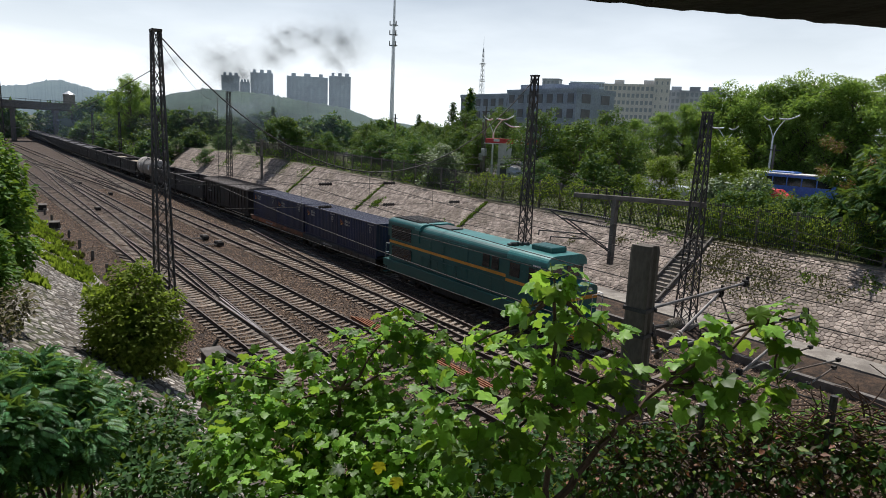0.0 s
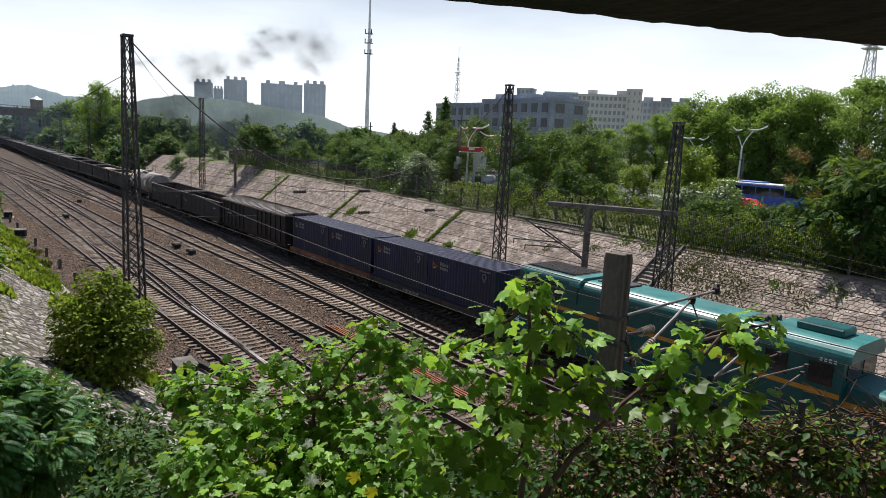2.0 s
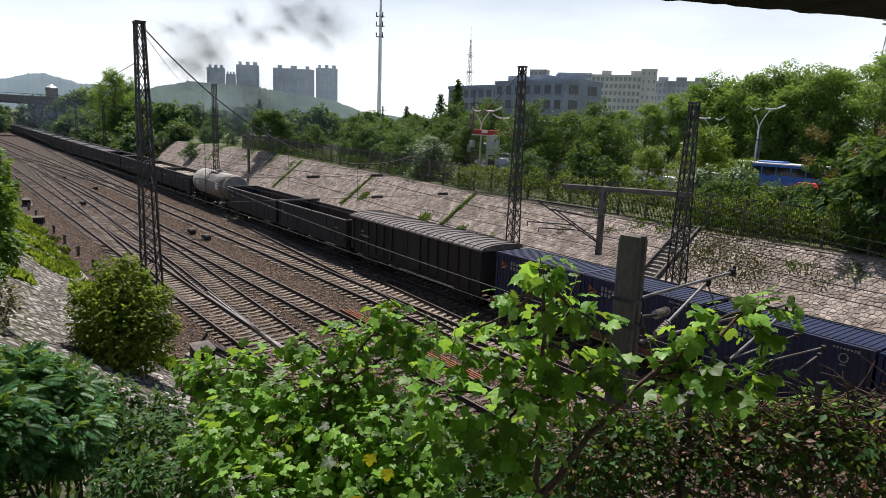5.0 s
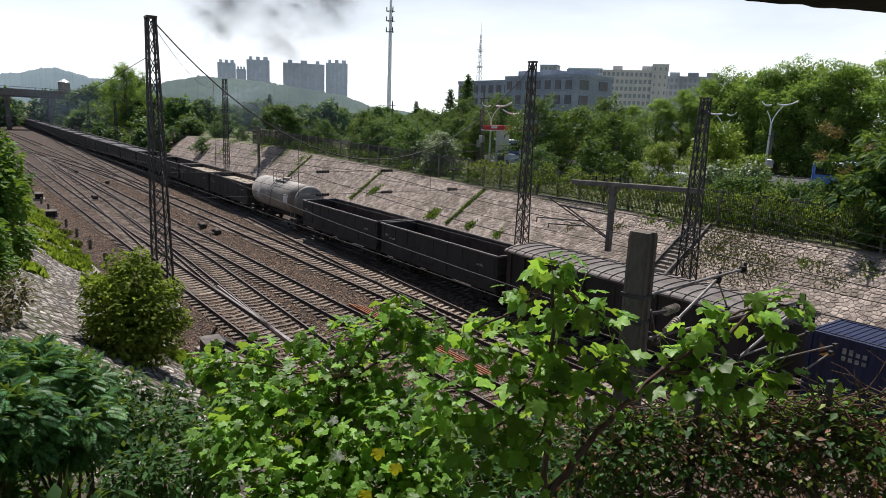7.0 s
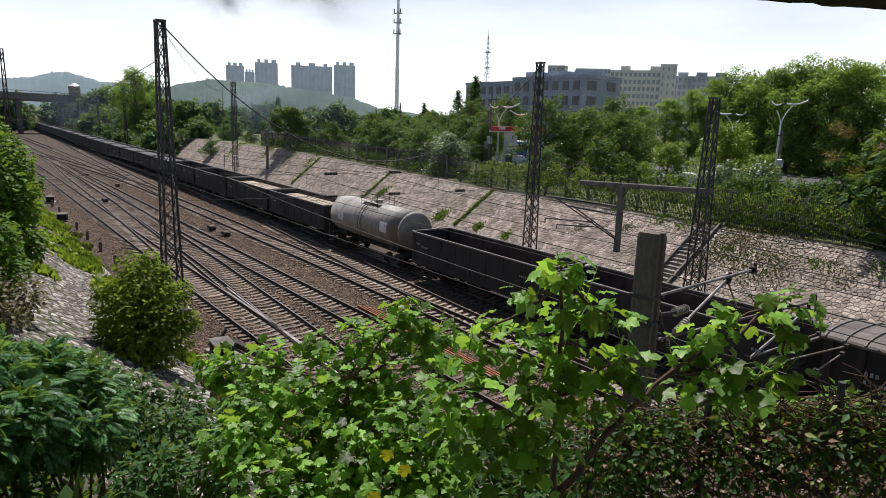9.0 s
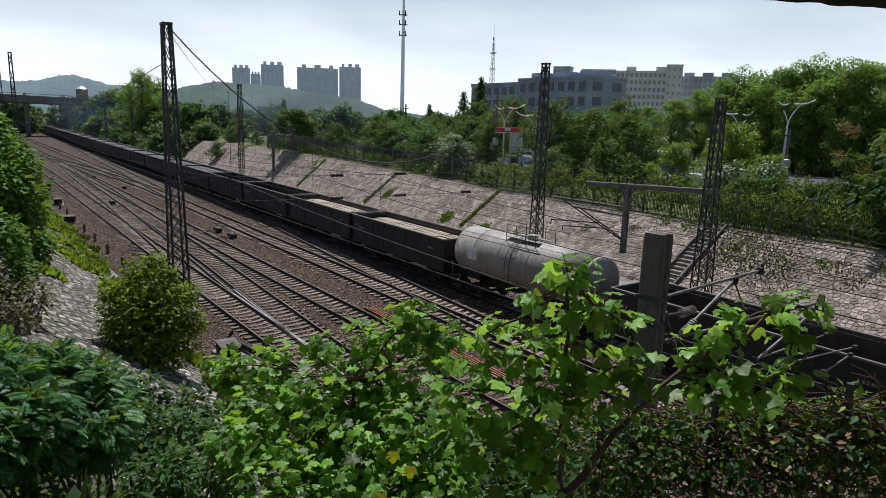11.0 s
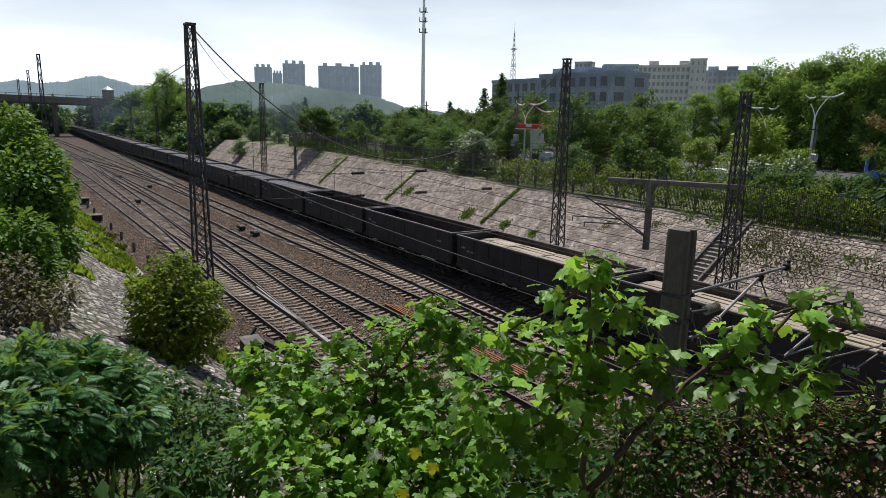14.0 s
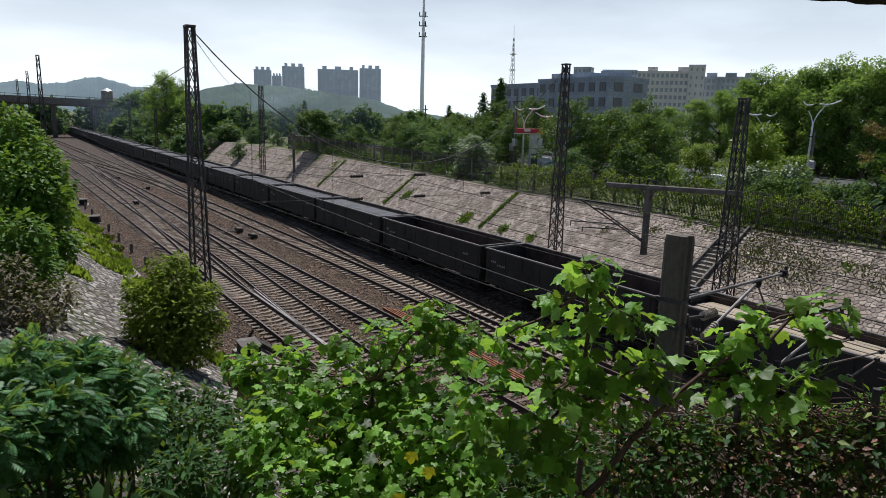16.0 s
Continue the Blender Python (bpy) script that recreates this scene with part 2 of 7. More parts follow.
        if smooth:
            me.polygons.foreach_set("use_smooth", [True] * len(me.polygons))
        me.update()
        return me


def part(name, solid, material, parent, label="", smooth=False, bevel=0.0, at=None):
    ob = new(name, solid.mesh(name, material, smooth=smooth, bevel=bevel))
    ob.parent = parent
    if at is not None:
        ob.matrix_basis = at
    return tagged(ob, label)


def share(name, mesh, parent, m):
    ob = new(name, mesh)
    ob.parent = parent
    ob.matrix_basis = m
    return ob


def thing(name, label, category, group="", kind="", at=None):
    ob = new(name)
    ob.empty_display_size = 0.3
    if at is not None:
        ob.matrix_basis = at
    return tagged(ob, label, category, group, kind)


def setting(name, solid, material, label, category, kind="structure", smooth=False):
    return tagged(new(name, solid.mesh(name, material, smooth=smooth)), label, category, "", kind)


def lerp(table, x):
    if x <= table[0][0]:
        return table[0][1]
    for (a, p), (b, q) in zip(table, table[1:]):
        if x <= b:
            return p + (q - p) * (x - a) / (b - a)
    return table[-1][1]


# ---- ground: one sheet with the cutting in it ----
FAR_TOP = [(-400, 5.0), (-150, 4.4), (-100, 4.9), (-72, 4.45), (-50, 4.05), (-20, 4.0), (60, 4.0)]
FAR_FOOT, FAR_EDGE = 35.0, 40.6
NEAR_FOOT = [(-400, -2.0), (-150, 3.0), (-84, 5.4), (-60, 6.0), (-37, 6.7), (-20, 7.2), (60, 7.5)]


def ground_z(x, y):
    nf = lerp(NEAR_FOOT, x)
    if y > FAR_EDGE:
        z = lerp(FAR_TOP, x)
        return z + max(0.0, y - 400) * 0.012
    if y > FAR_FOOT:
        return 0.25 + (lerp(FAR_TOP, x) - 0.25) * (y - FAR_FOOT) / (FAR_EDGE - FAR_FOOT)
    if y >= nf:
        return -0.27 if y < 31.5 else -0.27 + 0.45 * min(1, (y - 31.5) / 1.5)
    z = min((nf - y) * 0.64, 6.4)
    d = math.hypot(x + 0.2, y + 1.0)
    return max(z, 8.7 - 0.95 * max(0.0, d - 1.6) if x < 8 else z)


def build_ground():
    xs = [-3600, -2400, -1500, -900, -600, -400, -300, -220, -180] + [-150 + 5 * i for i in range(17)] + \
         [-68 + 2 * i for i in range(24)] + [-20 + i for i in range(36)] + [18, 24, 40, 80, 160, 400, 1200, 3000]
    ys = [-2500, -900, -300, -100, -40, -20, -12] + [-10 + 0.75 * i for i in range(28)] + [12, 16, 20, 24, 28, 31.5, 33, 34, 35, 36.4, 37.8, 39.2, 40.6, 42,
          46, 55, 70, 90, 120, 180, 260, 400, 800, 1500, 3000]
    s = Solid()
    for x in xs:
        for y in ys:
            s.v.append((x, y, ground_z(x, y)))
    n = len(ys)
    for i in range(len(xs) - 1):
        for j in range(n - 1):
            s.f.append((i * n + j, (i + 1) * n + j, (i + 1) * n + j + 1, i * n + j + 1))
    me = s.mesh("ground", EARTH, BALLAST, MORTAR, PARK, JOINT)
    for p in me.polygons:
        c = p.center
        if c.y > FAR_EDGE or abs(c.x) > 400:
            p.material_index = 3
        elif c.y > 34.0:
            p.material_index = 2
        elif c.y > lerp(NEAR_FOOT, c.x):
            p.material_index = 1
        elif c.x < -9:
            p.material_index = 4
    tagged(new("ground", me), "brown ballast bed in a cutting with grass beyond", "ground", "", "structure")


build_ground()

# ---- tracks ----
TRACKS = [
    [(-300, 5.6), (-150, 8.7), (-100, 9.75), (-35, 10.95), (-20, 11.25), (30, 12.1)],
    [(-150, 13.2), (-100, 13.75), (-64, 13.5), (-46, 13.2), (-25, 12.45), (-10, 11.85)],
    [(-300, 9.4), (-150, 13.2), (-90, 14.75), (-45, 15.65), (-30, 16.0), (30, 17.0)],
    [(-300, 12.8), (-200, 16.2), (-150, 17.6), (-104, 18.9), (-65, 19.8), (-40, 20.2), (30, 21.2)],
    [(-86, 24.9), (-60, 23.4), (-37.5, 21.9), (-24, 21.1), (-12, 20.8)],
    [(-560, 27.0), (-300, 25.2), (-80, 25.0), (60, 25.0)],
    [(-150, 13.2), (-115, 12.4), (-85, 12.2), (-56, 11.6), (-38, 10.95)],
    [(-170, 12.7), (-152, 14.4), (-136, 16.1), (-118, 17.7), (-100, 18.95)],
    [(-300, 25.2), (-230, 23.3), (-174, 21.6), (-119, 20.4), (-84, 19.5)],
]
RAIL_PROFILE = [(-0.075, 0), (0.075, 0), (0.075, 0.02), (0.012, 0.045), (0.012, 0.13), (0.036, 0.14), (0.036, 0.172), (-0.036, 0.172), (-0.036, 0.14), (-0.012, 0.13), (-0.012, 0.045), (-0.075, 0.02)]


def sleeper_mesh(name, material):
    s = Solid()
    rings = []
    for y, w, h in ((-1.25, 0.11, 0.19), (-0.6, 0.12, 0.2), (-0.25, 0.1, 0.15), (0.25, 0.1, 0.15), (0.6, 0.12, 0.2), (1.25, 0.11, 0.19)):
        rings.append([(-w - 0.03, y, 0), (w + 0.03, y, 0), (w, y, h), (-w, y, h)])
    s.loft(rings)
    return s


SLEEPER_MESH = sleeper_mesh("sleeper", SLEEPER).mesh("sleeper", SLEEPER)
OILY_MESH = sleeper_mesh("sleeper", SLEEPER_OILY).mesh("sleeper", SLEEPER_OILY)


def build_track(points, index):
    track = thing("railway_track", "two brown steel rails on concrete sleepers in ballast", "railway track", "tracks in the cutting", "structure")
    for side in (-0.7525, 0.7525):
        rings = []
        for k, (x, y) in enumerate(points):
            rings.append([(x, y + side + dy, -0.175 + dz) for dy, dz in RAIL_PROFILE])
        part("rail", Solid().loft(rings), RAIL, track)
        top = Solid()
        top.loft([[(x, y + side - 0.034, -0.0015), (x, y + side + 0.034, -0.0015), (x, y + side + 0.034, 0.001), (x, y + side - 0.034, 0.001)] for x, y in points])
        part("rail_head", top, RAIL_TOP if index == 5 else RAIL_DULL, track, "worn bright running surface" if index == 5 else "dull brown running surface")
    rest = Solid()
    rng = random.Random(index)
    proto = sleeper_mesh("x", SLEEPER)
    x = max(points[0][0], -190)
    while x < min(points[-1][0], 12):
        y = lerp(points, x)
        dy, turn, dz = rng.uniform(-0.04, 0.04), rng.uniform(-2.0, 2.0), rng.uniform(-0.012, 0.008)
        m = pose(x, y + dy, -0.372 + dz, 0, 0, turn)
        if -52 < x < -10:
            share("sleeper", SLEEPER_MESH if index > 2 else OILY_MESH, track, m)
        else:
            i = len(rest.v)
            rest.v += [tuple(m @ Vector(p)) for p in proto.v]
            rest.f += [tuple(i + j for j in q) for q in proto.f]
        x += 0.6
    tagged(part("far_sleepers", rest, SLEEPER_ALL if index > 2 else SLEEPER_OILY_ALL, track), kind="stuff")


for number, line_points in enumerate(TRACKS):
    build_track(line_points, number)


# ---- train ----
S_ROWS = [(0, -39.15), (1.5, -27.7), (2.5, -20.0), (3.5, -12.1), (5, -0.15), (6.5, 11.9), (7, 16.0), (8, 24.0), (9, 32.0), (10.75, 46.3), (12.5, 60.7), (14.5, 77.1), (16, 89.3)]
TRAIN = []


def bogie(parent, x, material, axles=(-0.9, 0.9), r=0.42):
    b = Solid()
    for y in (-1.0, 1.0):
        b.box((0, y, 0.5), (axles[-1] - axles[0] + 0.5, 0.14, 0.22))
        for a in axles:
            b.box((a, y, 0.42), (0.3, 0.2, 0.3))
        b.box((0, y, 0.42), (0.5, 0.18, 0.38))
    b.box((0, 0, 0.55), (0.5, 2.1, 0.3))
    frame_ob = part("bogie", b, material, parent, at=pose(x, 0, 0), bevel=0.02)
    w = Solid()
    for y in (-0.75, 0.75):
        w.tube((0, y - 0.065, 0), (0, y + 0.065, 0), r, r, 20)
        w.tube((0, y - 0.09 if y > 0 else y + 0.09, 0), (0, y - 0.06 if y > 0 else y + 0.06, 0), r + 0.03, r + 0.03, 20)
    w.tube((0, -0.95, 0), (0, 0.95, 0), 0.09, 0.09, 10)
    me = w.mesh("wheelset", RAIL)
    for a in axles:
        share("wheelset", me, frame_ob, pose(a, 0, r))


def couplers(parent, half):
    for e in (-1, 1):
        part("coupler", Solid().box((e * (half - 0.3), 0, 0.9), (0.62, 0.2, 0.26)).box((e * half, 0, 0.9), (0.2, 0.3, 0.34)), DARK, parent, bevel=0.03)


def bars(s, x, z, w, h, y, n, rng):
    """Rows of small upright strokes that stand for writing."""
    step = w / n
    for k in range(n):
        hh = h * rng.uniform(0.7, 1.0)
        s.box((x + (k + 0.5) * step, y, z + hh / 2), (step * 0.6, 0.008, hh))


def gondola(load):
    g = thing("gondola_wagon", {"empty": "dark grimy open steel gondola wagon, empty", "plank": "dark grimy open gondola wagon loaded with pale planks",
                                "heap": "dark grimy open gondola wagon filled level with grey load"}[load], "railway wagon", "wagons of the train")
    hl = 6.2
    part("underframe", Solid().box((0, 0, 0.98), (12.5, 0.5, 0.34)).box((0, 1.2, 1.0), (12.5, 0.16, 0.24)).box((0, -1.2, 1.0), (12.5, 0.16, 0.24))
         .box((0, 0, 0.7), (1.4, 2.2, 0.4)), DARK, g, bevel=0.02)
    part("floor_plate", Solid().box((0, 0, 1.16), (12.4, 3.0, 0.1)), WAGON_IN, g)
    for e in (-1, 1):
        side = Solid().box((0, e * 1.51, 2.15), (12.4, 0.05, 1.9))
        for k in range(9):
            x = -5.9 + k * 1.475
            side.box((x, e * 1.548, 2.08), (0.14, 0.03, 1.86))
        side.box((0, e * 1.55, 1.2), (12.4, 0.06, 0.3)).box((0, e * 1.54, 2.2), (12.4, 0.025, 0.06))
        s_ob = part("side_wall", side, WAGON, g)
        part("top_rim", Solid().box((0, e * 1.555, 3.1), (12.5, 0.12, 0.1)), RIM, s_ob, "top rail coloured pale for the sun it catches", bevel=0.015)
        for x in (-2.95, 2.95):
            part("side_door", Solid().box((x, e * 1.555, 1.75), (1.25, 0.03, 0.9)), WAGON, s_ob)
        end = Solid().box((e * hl, 0, 2.15), (0.06, 3.0, 1.9))
        for z in (1.6, 2.1, 2.6):
            end.box((e * (hl + 0.06), 0, z), (0.1, 2.9, 0.12))
        e_ob = part("end_wall", end, WAGON, g)
        part("top_rim", Solid().box((e * (hl + 0.02), 0, 3.1), (0.12, 3.0, 0.1)), RIM, e_ob, bevel=0.015)
    rng = random.Random(3)
    t = Solid()
    bars(t, -5.7, 2.35, 0.5, 0.16, -1.575, 3, rng)
    bars(t, -5.1, 2.2, 0.75, 0.14, -1.575, 5, rng)
    bars(t, 4.4, 2.3, 0.6, 0.14, -1.575, 4, rng)
    part("marking", t, FADED, g, "faded white stencil marks")
    part("inner_lining", Solid().box((0, 1.475, 2.15), (12.3, 0.012, 1.86)).box((0, -1.475, 2.15), (12.3, 0.012, 1.86)), WAGON_IN, g, "rust-brown inner plates")
    if load == "plank":
        rng = random.Random(8)
        me = Solid().box((0, 0, 0), (2.9, 0.26, 0.09)).mesh("plank", PLANK)
        for i in range(4):
            for k in range(10):
                share("plank", me, g, pose(-4.55 + i * 3.02 + rng.uniform(-0.05, 0.05), -1.25 + k * 0.278, 2.66 + rng.uniform(-0.03, 0.04), 0, rng.uniform(-0.6, 0.6), rng.uniform(-0.6, 0.6)))
    if load == "heap":
        s = Solid()
        rng = random.Random(5)
        nx, ny = 40, 10
        for i in range(nx + 1):
            for j in range(ny + 1):
                edge = min(j, ny - j) / (ny / 2)
                s.v.append((-6.2 + 12.4 * i / nx, -1.46 + 2.92 * j / ny, 2.86 + 0.16 * edge + rng.uniform(-0.035, 0.035)))
        for i in range(nx):
            for j in range(ny):
                a = i * (ny + 1) + j
                s.f.append((a, a + ny + 1, a + ny + 2, a + 1))
        part("load", s, COAL, g, "level grey bulk load")
    couplers(g, 6.5)
    bogie(g, -4.35, DARK)
    bogie(g, 4.35, DARK)
    return g


def boxcar():
    g = thing("boxcar", "dark brown ribbed steel covered boxcar with grey slatted roof", "railway wagon", "wagons of the train")
    hl = 7.35
    part("underframe", Solid().box((0, 0, 0.98), (14.8, 0.5, 0.34)).box((0, 1.25, 1.0), (14.6, 0.16, 0.24)).box((0, -1.25, 1.0), (14.6, 0.16, 0.24)), DARK, g, bevel=0.02)
    body = Solid().box((0, 0, 2.4), (14.7, 2.8, 2.5))
    body_ob = part("body", body, BOXCAR, g)
    for e in (-1, 1):
        rb = Solid().box((0, e * 1.44, 2.35), (0.3, 0.09, 2.3)).mesh("side_rib", BOXCAR)
        for k in range(15):
            x = -7.2 + k * 1.03
            if abs(x) > 1.6:
                share("side_rib", rb, body_ob, pose(x, 0, 0))
        d = Solid().box((0, e * 1.45, 2.3), (2.8, 0.07, 2.3)).box((0, e * 1.49, 2.3), (0.06, 0.05, 2.2)).box((0, e * 1.49, 1.2), (3.6, 0.06, 0.07)).box((0, e * 1.49, 3.45), (3.6, 0.06, 0.07))
        part("sliding_door", d, BOXCAR, body_ob)
    rings = []
    for x in (-7.5, 7.5):
        rings.append([(x, 1.6 * math.sin(a), 3.58 + 0.26 * math.cos(a)) for a in [radians(-90 + 15 * k) for k in range(13)]] + [(x, 1.6, 3.5), (x, -1.6, 3.5)])
    roof = part("roof", Solid().loft(rings), BOXROOF, g)
    arc = [(0, 1.6 * math.sin(a), 3.6 + 0.26 * math.cos(a)) for a in [radians(-88 + 22 * j) for j in range(9)]]
    rib_me = Solid().path(arc, 0.04, 4).mesh("roof_rib", BOXROOF)
    for k in range(24):
        share("roof_rib", rib_me, roof, pose(-7.3 + k * 14.6 / 23, 0, 0))
    rng = random.Random(3)
    t = Solid()
    bars(t, -6.0, 2.6, 0.5, 0.18, -1.495, 3, rng)
    bars(t, -6.0, 2.3, 1.1, 0.17, -1.495, 7, rng)
    part("marking", t, FADED, g)
    couplers(g, 7.8)
    bogie(g, -5.4, DARK)
    bogie(g, 5.4, DARK)
    return g


def container(parent, x, mirror):
    """A 20-foot container with corrugated walls, drawn in its own part."""
    L, Wd, Ht, z0 = 6.02, 2.44, 2.5, 1.17
    c = part("container_body", Solid().box((0, 0, z0 + Ht / 2), (L - 0.2, Wd - 0.2, Ht - 0.2)), NAVY, parent, at=pose(x, 0, 0))

    def corrugated(length, n):
        """Outline of a corrugated sheet: (along, out) pairs."""
        w = length / n
        pts = []
        for k in range(n):
            a = -length / 2 + k * w
            pts += [(a, 0.0), (a + w * 0.25, 0.035), (a + w * 0.6, 0.035), (a + w * 0.85, 0.0)]
        return pts + [(length / 2, 0.0)]

    for e in (-1, 1):
        ring = corrugated(L - 0.2, 22)
        sheet = Solid().loft([[(a, e * (Wd / 2 - 0.055 + o), z) for a, o in ring] for z in (z0 + 0.1, z0 + Ht - 0.08)], closed=False, caps=False)
        part("side_panel", sheet, NAVY, c)
        ring = corrugated(Wd - 0.2, 9)
        sheet = Solid().loft([[(e * (L / 2 - 0.055 + o), a, z) for a, o in ring] for z in (z0 + 0.1, z0 + Ht - 0.08)], closed=False, caps=False)
        part("end_panel", sheet, NAVY, c)
        part("bottom_rail", Solid().box((0, e * (Wd / 2 - 0.06), z0 + 0.07), (L, 0.12, 0.14)), NAVY, c)
        part("top_rail", Solid().box((0, e * (Wd / 2 - 0.05), z0 + Ht - 0.05), (L, 0.1, 0.1)), NAVY, c)
        for q in (-1, 1):
            part("corner_post", Solid().box((q * (L / 2 - 0.06), e * (Wd / 2 - 0.06), z0 + Ht / 2), (0.14, 0.14, Ht)), NAVY, c)
        part("end_rail", Solid().box((e * (L / 2 - 0.05), 0, z0 + Ht - 0.05), (0.1, Wd, 0.1)), NAVY, c)
    r = Solid().box((0, 0, z0 + Ht - 0.06), (L - 0.1, Wd - 0.1, 0.04))
    part("container_roof", r, NAVY, c)
    rib_me = Solid().box((0, 0, z0 + Ht - 0.03), (0.11, Wd - 0.3, 0.03)).mesh("roof_rib", NAVY)
    for k in range(26):
        share("roof_rib", rib_me, c, pose(-L / 2 + 0.2 + k * (L - 0.4) / 25, 0, 0))
    y = -Wd / 2 - 0.004
    t = Solid()
    rng = random.Random(2)
    bars(t, -1.9, z0 + 1.95, 0.85, 0.22, y, 4, rng)
    bars(t, -1.9, z0 + 1.72, 0.85, 0.17, y, 4, rng)
    ring = [(2.1 + 0.14 * math.cos(a), y, z0 + 2.0 + 0.16 * math.sin(a)) for a in [2 * math.pi * k / 14 for k in range(15)]]
    t.path(ring, 0.025, 4)
    t.box((2.1, y, z0 + 1.75), (0.2, 0.008, 0.05))
    bars(t, 1.7, z0 + 2.28, 0.9, 0.09, y, 8, rng)
    part("marking", t, FADED, c, "faded white lettering blocks")
    emblem = Solid().poly([(-2.6, y - 0.002, z0 + 1.7), (-2.32, y - 0.002, z0 + 1.86), (-2.32, y - 0.002, z0 + 1.7)])
    part("emblem", emblem, ORANGE, c)
    emblem = Solid().poly([(-2.6, y - 0.002, z0 + 2.15), (-2.32, y - 0.002, z0 + 1.95), (-2.6, y - 0.002, z0 + 1.78)]).poly([(-2.28, y - 0.002, z0 + 1.7), (-2.05, y - 0.002, z0 + 1.86), (-2.28, y - 0.002, z0 + 1.99)])
    part("emblem", emblem, RUST, c)


def container_wagon(deck, label):
    g = thing("container_wagon", label, "railway wagon", "wagons of the train")
    f = Solid().box((0, 0, 0.95), (12.5, 0.6, 0.4))
    for e in (-1, 1):
        f.box((0, e * 1.35, 0.98), (12.5, 0.12, 0.32))
        for k in range(12):
            f.box((-6 + k * 1.09, e * 1.42, 0.98), (0.08, 0.06, 0.28))
    f.box((0, 0, 1.12), (12.5, 2.75, 0.06))
    part("deck_frame", f, deck, g, bevel=0.01)
    container(g, -3.07, False)
    container(g, 3.07, True)
    t = Solid()
    bars(t, -2.2, 0.92, 1.7, 0.16, -1.455, 11, random.Random(1))
    part("marking", t, FADED, g)
    couplers(g, 6.3)
    bogie(g, -4.5, DARK)
    bogie(g, 4.5, DARK)
    return g


def tank_wagon():
    g = thing("tank_wagon", "dusty pale grey cylindrical tank wagon with walkway on top", "railway wagon", "wagons of the train")
    part("underframe", Solid().box((0, 0, 0.95), (11.4, 0.5, 0.34)).box((-5.3, 0, 1.0), (0.7, 2.8, 0.2)).box((5.3, 0, 1.0), (0.7, 2.8, 0.2)), DARK, g, bevel=0.02)
    R, zc, L = 1.44, 2.62, 11.1
    rings = []
    for x, k in ((-L / 2 + 0.35, 1.0), (-2, 1.0), (2, 1.0), (L / 2 - 0.35, 1.0)):
        rings.append([(x, R * k * math.cos(a), zc + R * k * math.sin(a)) for a in [2 * math.pi * j / 36 for j in range(36)]])
    barrel = part("tank_barrel", Solid().loft(rings), TANK, g, smooth=False)
    barrel.data.polygons.foreach_set("use_smooth", [len(p.vertices) == 4 for p in barrel.data.polygons])
    for e in (-1, 1):
        rings = []
        for k in range(7):
            a = radians(90 * k / 6.2)
            rr, dx = R * math.cos(a) + 0.001, 0.42 * math.sin(a)
            rings.append([(e * (L / 2 - 0.35 + dx), rr * math.cos(b), zc + rr * math.sin(b)) for b in [2 * math.pi * j / 36 for j in range(36)]])
        d = part("tank_end", Solid().loft(rings), TANK_END, g, "domed end coloured a darker grey for shade", smooth=True)
    for x in (-3.4, -1.2, 1.2, 3.4):
        ring = [(x, (R + 0.012) * math.cos(a), zc + (R + 0.012) * math.sin(a)) for a in [2 * math.pi * j / 30 for j in range(31)]]
        part("weld_band", Solid().path(ring, 0.012, 4), TANK, barrel)
    w = Solid().box((0, -0.5, zc + R + 0.02), (2.6, 0.3, 0.03)).box((0, 0.5, zc + R + 0.02), (2.6, 0.3, 0.03))
    part("walkway", w, STEEL_DULL, g)
    part("manhole", Solid().tube((0.2, 0, zc + R - 0.05), (0.2, 0, zc + R + 0.2), 0.3, 0.28, 16).tube((0.2, 0, zc + R + 0.2), (0.2, 0, zc + R + 0.26), 0.33, 0.33, 16), TANK, g)
    r = Solid()
    for y in (-0.75, 0.75):
        for x in (-1.2, -0.4, 0.4, 1.2):
            r.tube((x, y, zc + R - 0.2), (x, y, zc + R + 0.75), 0.02)
        for z in (0.4, 0.75):
            r.tube((-1.2, y, zc + R + z), (1.2, y, zc + R + z), 0.018)
    part("top_railing", r, STEEL, g)
    la = Solid()
    for x in (-0.35, 0.05):
        arc = [(x, -(R + 0.12) * math.sin(radians(a)), zc + (R + 0.12) * math.cos(radians(a))) for a in range(0, 100, 10)] + [(x, -1.5, 1.0)]
        la.path(arc, 0.022)
    for a in range(8, 92, 9):
        la.tube((-0.35, -(R + 0.12) * math.sin(radians(a)), zc + (R + 0.12) * math.cos(radians(a))), (0.05, -(R + 0.12) * math.sin(radians(a)), zc + (R + 0.12) * math.cos(radians(a))), 0.016)
    for z in (1.2, 1.5, 1.8, 2.1):
        la.tube((-0.35, -1.53, z), (0.05, -1.53, z), 0.016)
    part("ladder", la, STEEL, g)
    for x, wd in ((2.7, 0.95), (-3.9, 0.85)):
        pl = Solid()
        for a0 in range(70, 100, 6):
            a, b = radians(a0), radians(a0 + 6)
            pl.poly([(x, -(R + 0.006) * math.sin(a), zc + (R + 0.006) * math.cos(a)), (x + wd, -(R + 0.006) * math.sin(a), zc + (R + 0.006) * math.cos(a)),
                     (x + wd, -(R + 0.006) * math.sin(b), zc + (R + 0.006) * math.cos(b)), (x, -(R + 0.006) * math.sin(b), zc + (R + 0.006) * math.cos(b))])
        part("notice_patch", pl, WHITE, barrel, "white painted notice patch")
    ca = Solid()
